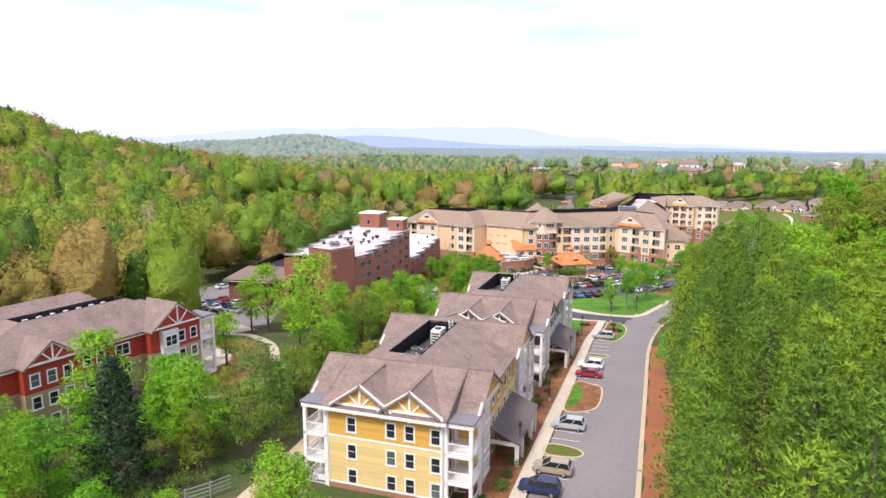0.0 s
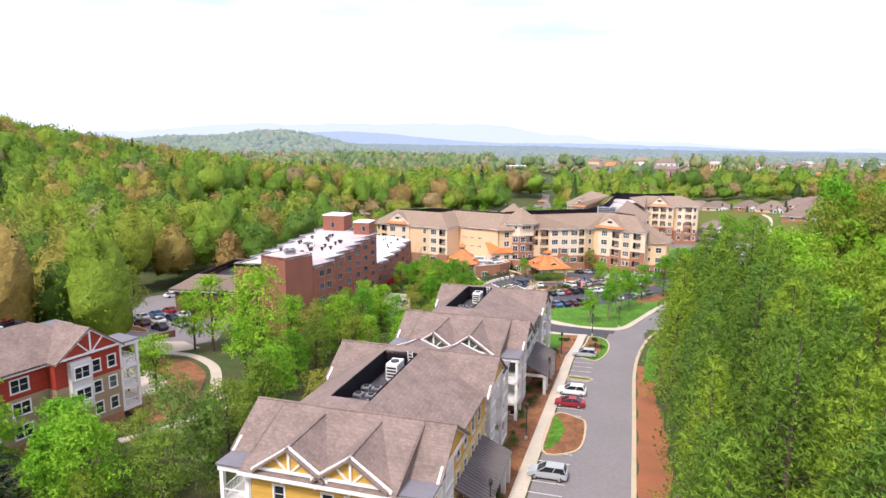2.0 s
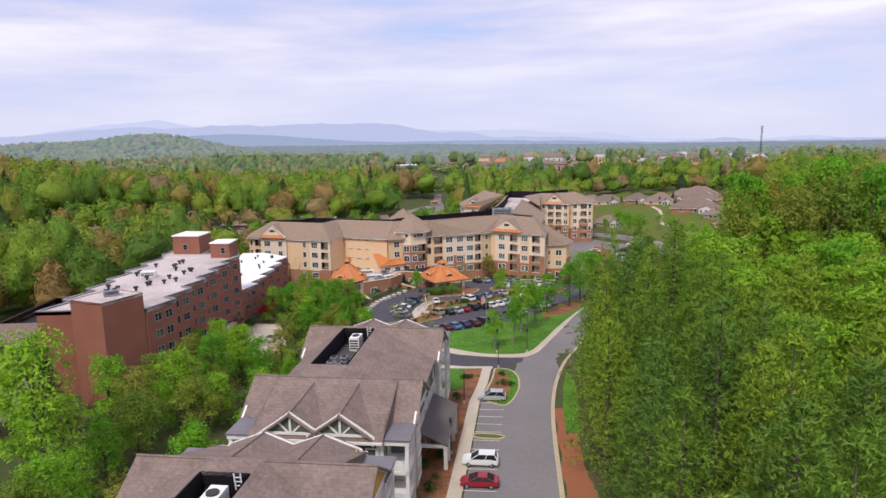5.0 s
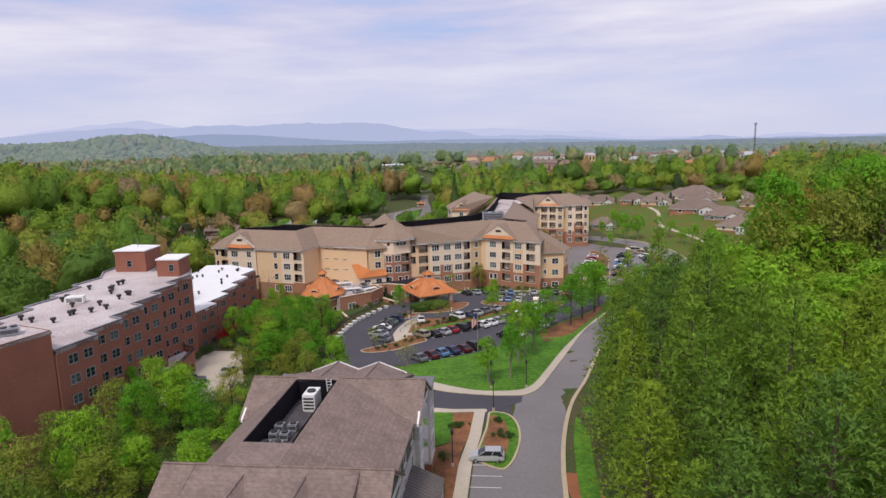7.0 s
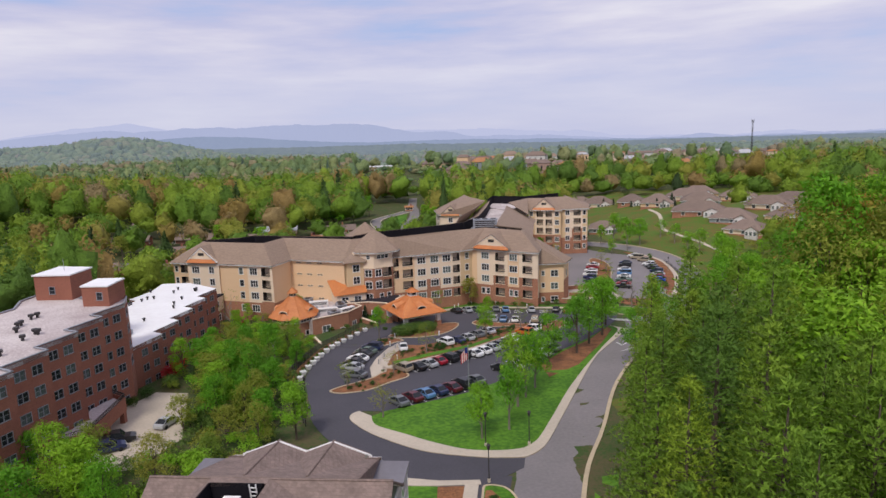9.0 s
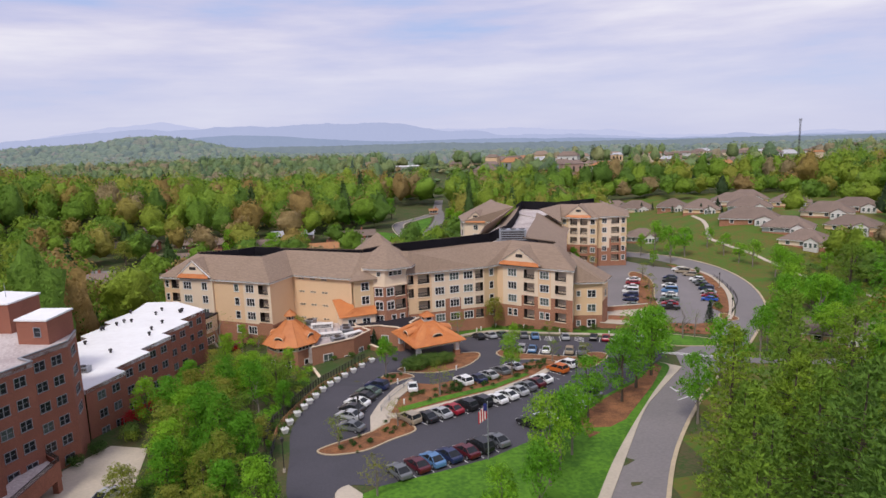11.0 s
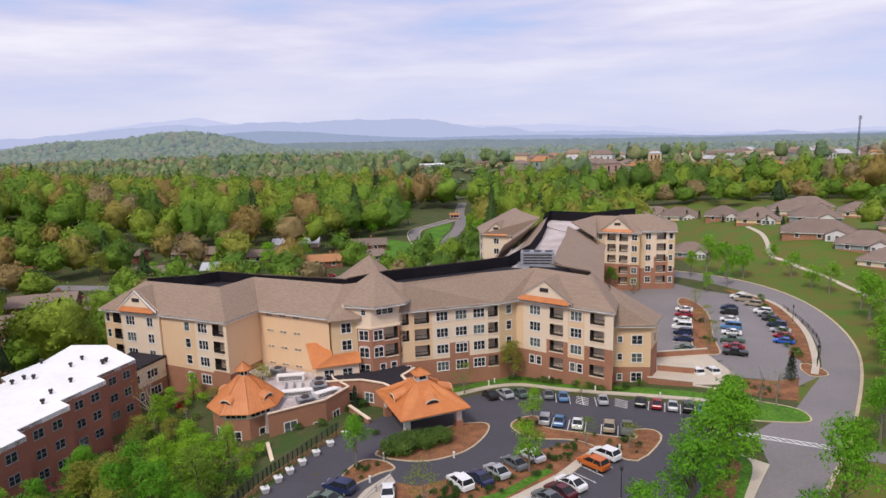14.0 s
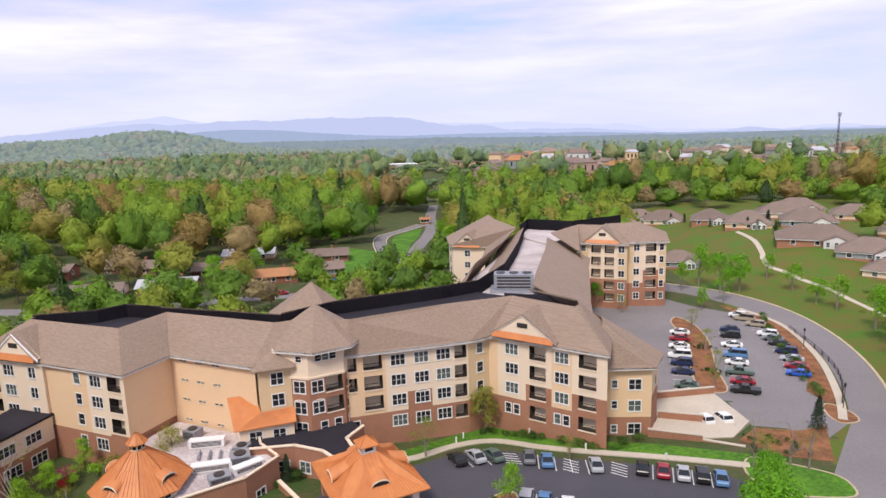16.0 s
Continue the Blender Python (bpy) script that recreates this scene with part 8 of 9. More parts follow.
for x, y, k, s in ((97.1, 292.8, "young2", 1.3), (100.1, 284.4, "young1", 1.3), (105.3, 283.3, "young0", 1.4), (117.5, 291.5, "young2", 0.8), (118.4, 278.8, "young1", 0.9), (118.9, 267.8, "young0", 0.9), (120.9, 261.9, "young2", 0.95), (117.2, 237.2, "young1", 1.3), (113.4, 226, "young2", 1.2), (107.1, 214, "young0", 1.3), (101, 203, "young2", 1.35), (95, 193, "young1", 1.3), (90.5, 185, "young0", 1.3), (121, 247, "young2", 1.1), (140, 250, "young0", 0.9)):
    plant(k, x, y, s * 1.3, tree_rng.uniform(0, 360), "young trees beside the street bend", 0.95)
for x, y, s in ((119.2, 411.7, 0.22), (124.2, 401.2, 0.22), (125.2, 394.5, 0.24), (128.8, 387.5, 0.22), (130.5, 375, 0.24), (132.2, 367.9, 0.2), (140.2, 351.9, 0.26), (142.1, 347.7, 0.22), (147.7, 350.7, 0.36), (143.2, 336, 0.26), (135.5, 362, 0.2), (121, 406, 0.24)):
    plant("spruce", x, y, s, tree_rng.uniform(0, 360), "small evergreens by the cottages")
for x, y, k, s in ((87, 125, "fresh2", 1.45), (66, 76, "fresh1", 1.4), (114, 152, "olive1", 1.3), (93, 143, "olive2", 1.3), (77, 134, "fresh3", 1.1), (78, 92, "fresh0", 1.4), (92, 104, "olive0", 1.5), (106, 120, "fresh3", 1.35)):
    plant(k, x, y, s, tree_rng.uniform(0, 360), "tall trees rising behind the pines")
part("wall", Shape().box(0, -0.15, -1, 4.6, 0.15, 1.2), "brick_dark", thing("garden_wall", "low dark brick wall beside the western car park", "wall", pose(-72.2, 69.9, ground(-72, 70), 0, 0, 57)))
plant("olive1", -84.0, 79.8, 1.0, 40, "trees round the western car park")
GARDEN = "garden trees west of the terrace row"
plant("spruce", -42.6, -1.0, 0.74, 30, GARDEN, 1.35)
for x, y, k, s in ((-39.5, 46.2, "fresh3", 1.12), (-57.0, 65.0, "fresh1", 0.95), (-53.0, 70.0, "spruce", 0.6), (-36.5, 16.5, "willow", 0.9), (-38.0, 5.0, "fresh2", 0.78), (-43.5, 8.0, "fresh0", 0.7), (-50.5, 7.0, "fresh1", 0.95), (-51.0, -12.0, "fresh2", 0.85), (-44.0, -14.0, "fresh3", 0.75), (-58.5, -6.0, "budding", 1.6), (-34.0, 24.0, "olive0", 0.75), (-33.5, 33.0, "olive1", 0.72), (-34.0, 55.4, "olive0", 0.78), (-36.5, 62.0, "olive2", 0.72), (-31.0, 68.0, "olive1", 0.66), (-38.5, 72.5, "olive0", 0.8), (-30.5, 87.6, "fresh0", 0.72), (-32.5, 80.0, "fresh2", 0.66), (-37.5, 84.0, "olive2", 0.66), (-35.5, 92.5, "fresh3", 0.6), (-41.0, 97.0, "fresh1", 0.5), (-58.0, 41.0, "white", 0.75), (-61.0, 65.6, "fresh2", 0.72), (-106.4, 139.4, "white", 0.95), (-68, 55, "maple", 0.7), (-26.5, 122.8, "olive1", 0.72), (-24.0, 117.0, "fresh1", 0.62), (-28.0, 112.4, "olive0", 0.5), (-20.5, 124.5, "fresh3", 0.6), (-22.0, 131.0, "olive2", 0.6), (-18.2, 118.0, "olive0", 0.62), (-15.6, 127.5, "olive1", 0.4), (-27.5, 131.5, "fresh0", 0.62), (-31.5, 138.0, "olive0", 0.6), (-36.6, 138.8, "fresh2", 0.5), (-25.0, 140.5, "olive1", 0.55), (-20.0, 141.0, "bare", 0.75), (-29.0, 148.0, "olive2", 0.55), (-34.5, 152.0, "fresh1", 0.48), (-33.5, 163.5, "olive2", 0.5), (-36.5, 174.0, "bare", 1.35), (-15.2, 104.0, "olive2", 0.5)):
    plant(k, x, y, s, tree_rng.uniform(0, 360), GARDEN)
for x, y, k, s in ((-39.4, 139.5, "azalea_red", 1.2), (-38.8, 142.4, "azalea_red", 1.3), (-39.2, 148.0, "azalea_red", 1.0), (-38.8, 153.0, "azalea_pink", 1.0), (-38.8, 160.0, "azalea_pink", 1.0), (-38.6, 167.0, "azalea_pink", 1.0), (-37.4, 134.0, "bush_big", 1.0), (-39.8, 129.0, "bush_big", 0.8), (-40.6, 125.0, "bush_big", 0.7), (-38.2, 186.5, "azalea_pink", 1.2), (-36.5, 184.0, "azalea_red", 0.8)):
    plant(k, x, y, s, tree_rng.uniform(0, 360), "flowering bushes by the brick block")
for i in range(26):
    u = -5.9 + tree_rng.uniform(-1.5, 1.2)
    v = 2 + i * 2.9
    plant("bush", *bw(u, v), tree_rng.uniform(0.6, 1.3), 40 * i, "shrubs along the terrace row")
for i in range(34):
    a = i / 33
    x, y = (3.4 + 13 * a, 163.4 + 11 * a ** 1.6 + tree_rng.uniform(-0.5, 2.6)) if i < 20 else (tree_rng.uniform(17, 40), 0)
    if i >= 20:
        y = 199.5 - abs(x - 24) * 0.52 + tree_rng.uniform(-0.6, 0.8)
    plant("bush_big" if i < 20 else "bush", x, y, tree_rng.uniform(0.75, 1.15) if i < 20 else tree_rng.uniform(0.7, 1.4), 50 * i, "shrubs by the entrance")
for i in range(22):
    q = i / 21
    plant("bush", 86 + 14 * q + tree_rng.uniform(-1, 1), 211 + 48 * q, tree_rng.uniform(0.8, 1.6), 60 * i, "shrubs on the verge")
for x, y, s in ((-13.2, 175.0, 0.5), (-9.5, 176.0, 0.55), (-4.2, 184.6, 0.7), (-1.5, 187.2, 0.6), (-6.0, 182.5, 0.5), (8.0, 190.0, 0.5), (44.5, 192.5, 0.6), (47.5, 193.8, 0.6), (0.2, 171.6, 0.4), (-3.4, 177.6, 0.45)):
    plant("bush_big", x, y, s, tree_rng.uniform(0, 360), "evergreen shrubs by the walls")
plant("spruce", -5.2, 184.2, 0.22, 0, "evergreen shrubs by the walls")

# ---- street furniture ----
def post_lamp(x, y, h, group):
    t = thing("lamp_post", "slim dark metal lamp post", "lamp post", pose(x, y, ground(x, y)), group)
    part("base", Shape().tube((0, 0, 0), (0, 0, 0.5), 0.2, 0.18, 10), "concrete", t)
    part("pole", Shape().tube((0, 0, 0.5), (0, 0, h), 0.075, 0.055, 8), "dark_metal", t)
    part("lantern", Shape().tube((0, 0, h), (0, 0, h + 0.5), 0.16, 0.22, 8).tube((0, 0, h + 0.5), (0, 0, h + 0.75), 0.28, 0.04, 8), "dark_metal", t)


for x, y in (bw(-4.6, 33), bw(-4.6, 55), bw(-4.6, 73), bw(-4.6, 12), (14.2, 90.8), (-3.4, 136), (15.2, 101.2), (21.0, 100.8), (-11.5, 121), (86.8, 204.8), (97.5, 236), (33, 149)):
    post_lamp(x, y, 4.2, "lamp posts along walks and drives")


def planter(x, y, i):
    t = thing("planter", "white tapered square planter with a small evergreen", "planter", pose(x, y, ground(x, y) + 0.05, 0, 0, 30), "planters along the drive edge")
    s = Shape()
    k = [(-0.42, -0.42), (0.42, -0.42), (0.42, 0.42), (-0.42, 0.42)]
    s.prism([(a * 1.25, b * 1.25) for a, b in k], 0.62, 0.78)
    s.v += [(a * q, b * q, z) for q, z in ((0.8, 0), (1.15, 0.64)) for a, b in k]
    n = len(s.v) - 8
    s.f += [(n + j, n + (j + 1) % 4, n + 4 + (j + 1) % 4, n + 4 + j) for j in range(4)]
    part("pot", s, "white", t)
    part("evergreen", TREES["bush"][1], "", t, "small clipped evergreen", Matrix.Translation((0, 0, 0.75)) @ Matrix.Diagonal((0.4, 0.4, 0.75, 1)))


edge_line = smooth([(-14.6, 130), (-15.0, 135.9), (-14.1, 142.6), (-13.2, 147.8), (-11.8, 154.6), (-9.9, 159.6), (-7.4, 166.0), (-4.6, 173.0)], 6)
for i, p in enumerate(edge_line[4::3]):
    planter(p[0] + 0.7, p[1], i)


def rail_fence(name, line, h, material, label, spacing=2.4, rails=2, group=""):
    t = thing(name, label, "fence", pose(0, 0, 0), group)
    for i, (a, b) in enumerate(zip(line[:-1], line[1:])):
        za, zb = ground(*a), ground(*b)
        part("post", Shape().box(a[0] - 0.07, a[1] - 0.07, za - 0.1, a[0] + 0.07, a[1] + 0.07, za + h + 0.1), material, t)
        r = Shape()
        for k in range(rails):
            z = h * (k + 1) / rails
            r.tube((*a, za + z), (*b, zb + z), 0.05, None, 4)
        part("rail", r, material, t)
    return t


rail_fence("guard_rail", offset(edge_line, 0.5), 0.9, "timber", "low reddish timber guard rail along the drive", rails=3)
rail_fence("black_fence", offset(edge_line, 1.6), 1.6, "dark_metal", "black metal fence above the wooded slope", rails=5)
rail_fence("black_fence", smooth([(-10.2, 112), (-13.2, 120), (-14.8, 130)], 4), 1.4, "dark_metal", "black metal fence beside the drive", rails=4)
rail_fence("rail_fence", smooth([(88, 207), (93, 215), (97, 224), (100, 236), (101.8, 250)], 3), 1.1, "dark_metal", "dark metal rail beside the far car park", rails=3)
rail_fence("walk_rail", [(-0.4, 141), (0.6, 146), (2.8, 152), (4.4, 156)], 1.0, "grey_metal", "grey handrail beside the car park walk", rails=2)
rail_fence("gate", [(-34.2, -3.0), (-32.6, -1.2), (-31.4, 0.6)], 1.7, "grey_metal", "low grey garden gate in wire fence", rails=4)
for x, y in ((20.2, 197.3), (24.2, 200.0), (31.0, 198.0), (34.0, 198.0), (38.3, 195.3), (38.6, 191.0), (49.3, 186.7), (19.0, 195.5), (40.6, 193.7), (24.6, 163.0), (12.6, 161.8), (2.6, 161.8), (1.6, 154.6), (36.4, 163.6), (3.2, 143.6)):
    t = thing("bollard_light", "short white bollard light", "bollard", pose(x, y, ground(x, y) + 0.1), "white bollard lights")
    part("post", Shape().tube((0, 0, 0), (0, 0, 0.9), 0.13, None, 8), "white", t)
    part("cap", Shape().tube((0, 0, 0.9), (0, 0, 1.0), 0.18, 0.12, 8), "white", t)

t = thing("flagpole", "tall flagpole with a hanging red, white and blue flag", "flagpole", pose(15.2, 122.0, ground(15.2, 122)))
part("pole", Shape().tube((0, 0, 0), (0, 0, 8.2), 0.08, 0.05, 8), "grey_metal", t)
M["flag_red"] = mat("flag_red", (0.5, 0.03, 0.05), None, 0.8, 1, 20, 0.05)
M["flag_blue"] = mat("flag_blue", (0.03, 0.04, 0.2), None, 0.8, 1, 20, 0.05)
for i in range(7):
    part("stripe", Shape().box(-0.1 - i * 0.16, -0.03 + 0.05 * (i % 2), 5.9 - 0.12 * i, -0.26 - i * 0.16, 0.03 + 0.05 * (i % 2), 7.9 - 0.18 * i), "flag_red" if i % 2 == 0 else "white", t)
part("canton", Shape().box(-0.08, -0.06, 7.0, -0.55, 0.1, 7.95), "flag_blue", t)
part("ball", Shape().tube((0, 0, 8.2), (0, 0, 8.35), 0.1, 0.04, 8), "grey_metal", t)

# low planting of the car park's strips and islands
low = random.Random(91)
spots = []
for k in range(90):
    q = low.random()
    x = float(np.interp(q, [0, 0.3, 0.7, 1], [4.5, 11, 21, 31])) + low.uniform(-1.6, 1.6)
    y = float(np.interp(q, [0, 0.3, 0.7, 1], [146, 149.5, 156, 165])) + low.uniform(-2.4, 2.4)
    spots.append(tree_at("bush", x, y, low.uniform(0.3, 0.75), low.uniform(0, 360), 1.0, 0.16))
for cx, cy, r, n in ((0.5, 158.2, 2.2, 12), (-3, 128.5, 2.5, 10), (1.6, 133, 2.0, 8), (24.4, 174.5, 1.8, 8), (36, 166, 3.5, 14), (67, 191, 4.0, 16), (76, 240, 2.5, 14), (72, 224, 2.2, 12), (14.0, 81, 1.2, 9), (8.6, 85, 1.1, 9), (14.4, 86, 1.0, 6)):
    spots += [tree_at("bush", cx + low.gauss(0, r * 0.6), cy + low.gauss(0, r * 0.6), low.uniform(0.3, 0.7), low.uniform(0, 360), 1.0, 0.12) for _ in range(n)]
join_trees("low_planting", spots, "low green shrubs on the mulched beds")
# hatched bays at the head of the car park
for cx, cy, a in ((27.0, 189.0, 98), (35.3, 185.9, 78), (41.8, 184.2, 74)):
    dx, dy = math.cos(radians(a)), math.sin(radians(a))
    for k in range(5):
        q = (k - 2) * 0.85
        p = (cx + dx * (q - 0.5) + dy * 1.1, cy + dy * (q - 0.5) - dx * 1.1)
        strip("hatch_bar", [p, (cx + dx * (q + 0.5) - dy * 1.1, cy + dy * (q + 0.5) + dx * 1.1)], 0.14, 0.086, "paint_line", "white painted hatch bar between stalls", "marking")

# road markings
for pts in (((48.6, 147.3), (51.3, 146.8), (48.9, 144.2)), ((47.3, 140.2), (49.7, 138.6), (50.6, 142.4))):
    s = Shape()
    c = (sum(p[0] for p in pts) / 3, sum(p[1] for p in pts) / 3)
    for a, b in ((0, 2), (1, 2)):
        p, q = pts[a], pts[b]
        o = 0.3
        quad = [p, q, (q[0] + (c[0] - q[0]) * o, q[1] + (c[1] - q[1]) * o), (p[0] + (c[0] - p[0]) * o, p[1] + (c[1] - p[1]) * o)]
        s.face(*[(x, y, ground(x, y) + 0.1) for x, y in quad])
    tagged(new("road_arrow", s.mesh("road_arrow", "paint_line")), "white painted arrow on the street", "marking", "", "structure")
for k in range(2):
    strip("crossing_line", [(55.2, 171.4 - 1.7 * k), (58.6, 169.1 - 1.7 * k), (62.2, 166.9 - 1.7 * k), (66.5, 164.2 - 1.7 * k)], 0.22, 0.09, "paint_line", "white crossing line on the street", "marking")
for k in range(12):
    a = (55.6 + 0.93 * k, 171.0 - 0.6 * k)
    strip("crossing_bar", [a, (a[0] + 0.5, a[1] - 1.75)], 0.2, 0.088, "paint_line", "white crossing bar on the street", "marking")

# service yard east of the long building
t = thing("service_yard", "pale concrete service yard with low brick retaining walls", "yard", pose(0, 0, 0))
part("deck", Shape().prism([(50.4, 197.0), (53.4, 201.8), (51.5, 208.5), (66.5, 210.5), (67.5, 199.0), (62.5, 193.8), (56.0, 193.8)], -8.5, -5.1), "concrete", t)
for a, b, h in (((49.6, 195.6), (57.2, 192.8), -4.2), ((57.2, 192.8), (62.6, 190.2), -4.9), ((51.6, 208.6), (66.5, 210.6), -4.0), ((53.2, 201.5), (60.0, 199.4), -4.0)):
    m, L = wall_frame(a, b)
    part("retaining_wall", Shape().box(0, -0.2, -9, L, 0.25, h), "brick_tan", t, "", m)
    part("coping", Shape().box(-0.05, -0.28, h, L + 0.05, 0.33, h + 0.14), "concrete", t, "", m)

# radio mast on the skyline
t = thing("radio_mast", "tall thin grey lattice radio mast with aerials", "mast", pose(345, 627, ground(345, 627)))
zt = 47 - ground(345, 627)
for k in range(3):
    a = 2 * math.pi * k / 3
    part("leg", Shape().tube((1.1 * math.cos(a), 1.1 * math.sin(a), 0), (0.5 * math.cos(a), 0.5 * math.sin(a), zt), 0.16, 0.12, 5), "dark_metal", t)
br = Shape()
for i in range(16):
    z0, z1 = zt * i / 16, zt * (i + 1) / 16
    for k in range(3):
        a, b = 2 * math.pi * k / 3, 2 * math.pi * (k + 1) / 3
        br.tube((math.cos(a) * 0.9, math.sin(a) * 0.9, z0), (math.cos(b) * 0.8, math.sin(b) * 0.8, z1), 0.09, None, 4)
part("bracing", br, "dark_metal", t)
for i in range(6):
    a = i * 1.05
    part("aerial", Shape().box(1.2 * math.cos(a) - 0.15, 1.2 * math.sin(a) - 0.15, zt - 2.6 + (i % 2) * 1.0, 1.2 * math.cos(a) + 0.15, 1.2 * math.sin(a) + 0.15, zt - 0.4 + (i % 2)), "grey_metal", t)

# ---- where nothing grows ----
bpy.context.view_layer.update()
OCC = set()
SOLID = ("roof", "wall", "street", "car_park", "walk", "drive", "court", "path", "parking_bay", "village_street", "garden_path", "meadow_path", "deck", "lawn", "island", "planted_strip", "porch", "stack", "coping", "verge", "sunroom")


def mark_occupied():
    for ob in bpy.data.objects:
        if ob.type != "MESH" or not ob.name.startswith(SOLID):
            continue
        mw = ob.matrix_world
        v = [mw @ q.co for q in ob.data.vertices]
        if not v or min(q.y for q in v) > 1500:
            continue
        for f in ob.data.polygons:
            q = [v[i] for i in f.vertices]
            for a, b in zip(q[1:-1], q[2:]):
                n = int(max((a - q[0]).length, (b - q[0]).length, (a - b).length) / 2.0) + 1
                for i in range(n + 1):
                    for j in range(n + 1 - i):
                        p = q[0] + (a - q[0]) * (i / n) + (b - q[0]) * (j / n)
                        OCC.add((int(p.x // 2), int(p.y // 2)))


mark_occupied()


def free(x, y, r):
    """True where a crown of that radius touches no house, road or walk."""
    k = int(r // 2) + 1
    cx, cy = int(x // 2), int(y // 2)
    for i in range(-k, k + 1):
        for j in range(-k, k + 1):
            if i * i + j * j <= (r / 2) ** 2 + 0.5 and (cx + i, cy + j) in OCC:
                return False
    return True


def scatter(seed, area, spacing, keys, lo, hi, group, limit, clear=2.4, joined=""):
    """Trees at uneven spacing over an area given by its corners."""
    r = random.Random(seed)
    xs, ys = [p[0] for p in area], [p[1] for p in area]
    done, lot = [], []
    for k in range(limit * 30):
        if len(done) >= limit:
            break
        x, y = r.uniform(min(xs), max(xs)), r.uniform(min(ys), max(ys))
        inside = False
        for (ax, ay), (bx, by) in zip(area, area[1:] + area[:1]):
            if (ay > y) != (by > y) and x < (bx - ax) * (y - ay) / (by - ay) + ax:
                inside = not inside
        if not inside or not free(x, y, clear) or any((x - a) ** 2 + (y - b) ** 2 < spacing ** 2 for a, b in done):
            continue
        done.append((x, y))
        key, sc, tn, wd = r.choice(keys), r.uniform(lo, hi), r.uniform(0, 360), r.uniform(0.9, 1.2)
        if joined:
            lot.append(tree_at(key, x, y, sc, tn, wd))
        else:
            plant(key, x, y, sc, tn, group, wd)
    if lot:
        join_trees(joined, lot, group)


F4, O3, Y3 = ["fresh0", "fresh1", "fresh2", "fresh3"], ["olive0", "olive1", "olive2"], ["young0", "young1", "young2"]
scatter(1, [(-62, -30), (-20, -30), (-18, 66), (-30, 74), (-52, 62), (-62, 30)], 5.0, F4 + F4 + O3, 0.4, 0.72, GARDEN, 44, 3.0)
scatter(2, [(-38, 66), (-18, 70), (-14, 112), (-30, 128), (-37, 96)], 5.0, O3 + F4, 0.36, 0.56, GARDEN, 14, 2.6)
scatter(3, [(-36, 108), (-15, 112), (-16, 146), (-20, 152), (-36, 158)], 4.6, O3 + F4 + F4, 0.3, 0.58, "small green garden trees beside the brick block", 20, 2.0, "grove")
scatter(51, [(-38, 150), (-17, 152), (-15, 172), (-22, 190), (-38, 192)], 4.0, O3 + F4 + ["bare"], 0.3, 0.5, "small olive and bare trees on the garden slope", 22, 1.8, "grove")
scatter(4, [(41, 108), (46, 104), (128, 104), (150, 190), (112, 184), (96, 150), (78, 140), (60, 132), (50, 124)], 6.2, F4 + O3, 0.5, 0.82, "mixed green and olive spring trees behind the pines", 42, 3.4, "grove")
TALL = "tall mixed spring trees beyond the pines"
tall = random.Random(41)
spots = [("amber", 72, 116, 35.0), ("amber", 108, 130, 36.0), ("olive2", 84, 112, 38.0)]
for row in range(4):
    for k in range(7):
        spots.append((tall.choice(F4 + O3 + O3), 66 + k * 8.4 + row * 5 + tall.uniform(-2.5, 2.5), 104 + row * 9 + k * 0.5 + tall.uniform(-2.5, 2.5), tall.uniform(33.5, 39.0)))
for key, x, y, top in spots:
    if free(x, y, 3.5):
        high = {"fresh0": 14, "fresh1": 15, "fresh2": 16, "fresh3": 17, "olive0": 12, "olive1": 13, "olive2": 14, "amber": 15}[key]
        plant(key, x, y, min(1.75, max(0.9, (top - ground(x, y)) / high)), tall.uniform(0, 360), TALL, tall.uniform(0.8, 1.0))
scatter(5, [(96, 184), (150, 184), (150, 236), (112, 226)], 8.0, Y3 + O3, 0.55, 1.1, "trees on the meadow slope", 12, 2.5)
scatter(7, [(104, 150), (150, 138), (200, 230), (160, 268), (136, 232), (112, 190)], 7.0, F4 + O3 + ["bare"], 0.45, 0.85, "mixed spring trees on the slope east of the street", 46, 2.6, "grove")
scatter(8, [(66, 300), (96, 308), (92, 400), (30, 400), (36, 330)], 8.0, F4 + O3, 0.5, 0.85, "spring trees in green and olive behind the rear wing", 34, 3.0, "grove")


shrub("under", 3.0, 2.0, "shrub", 110, 0.36, 115, "undergrowth")
shrub("under_pale", 3.2, 2.4, "leaf_olive", 100, 0.34, 116, "undergrowth")
shrub("under_fresh", 3.0, 2.2, "leaf_fresh", 100, 0.36, 117, "undergrowth")
TH = ["under", "under", "under_pale", "under_fresh"]
scatter(11, [(-62, -40), (-30, -36), (-31, 40), (-34, 60), (-42, 60), (-40, 30), (-62, 20)], 2.7, TH, 0.6, 1.3, "low mixed undergrowth and bushes", 130, 1.2, "undergrowth")
SCRUB = ["under_pale", "under_pale", "under_fresh", "under"]
scatter(42, [(112, 196), (150, 210), (160, 262), (138, 276), (126, 262), (120, 228)], 3.4, SCRUB, 0.5, 1.15, "low olive scrub on the meadow slope", 150, 1.2, "scrub")
scatter(43, [(58, 112), (84, 132), (112, 140), (108, 150), (86, 146), (60, 126)], 3.2, SCRUB, 0.6, 1.2, "low olive scrub beside the street", 90, 1.2, "scrub")
scatter(44, [(84, 166), (92, 176), (102, 196), (110, 212), (116, 210), (106, 190), (96, 174), (88, 164)], 3.8, ["young0", "young1", "young2"], 1.2, 1.7, "bright green trees lining the street bend", 20, 1.6)
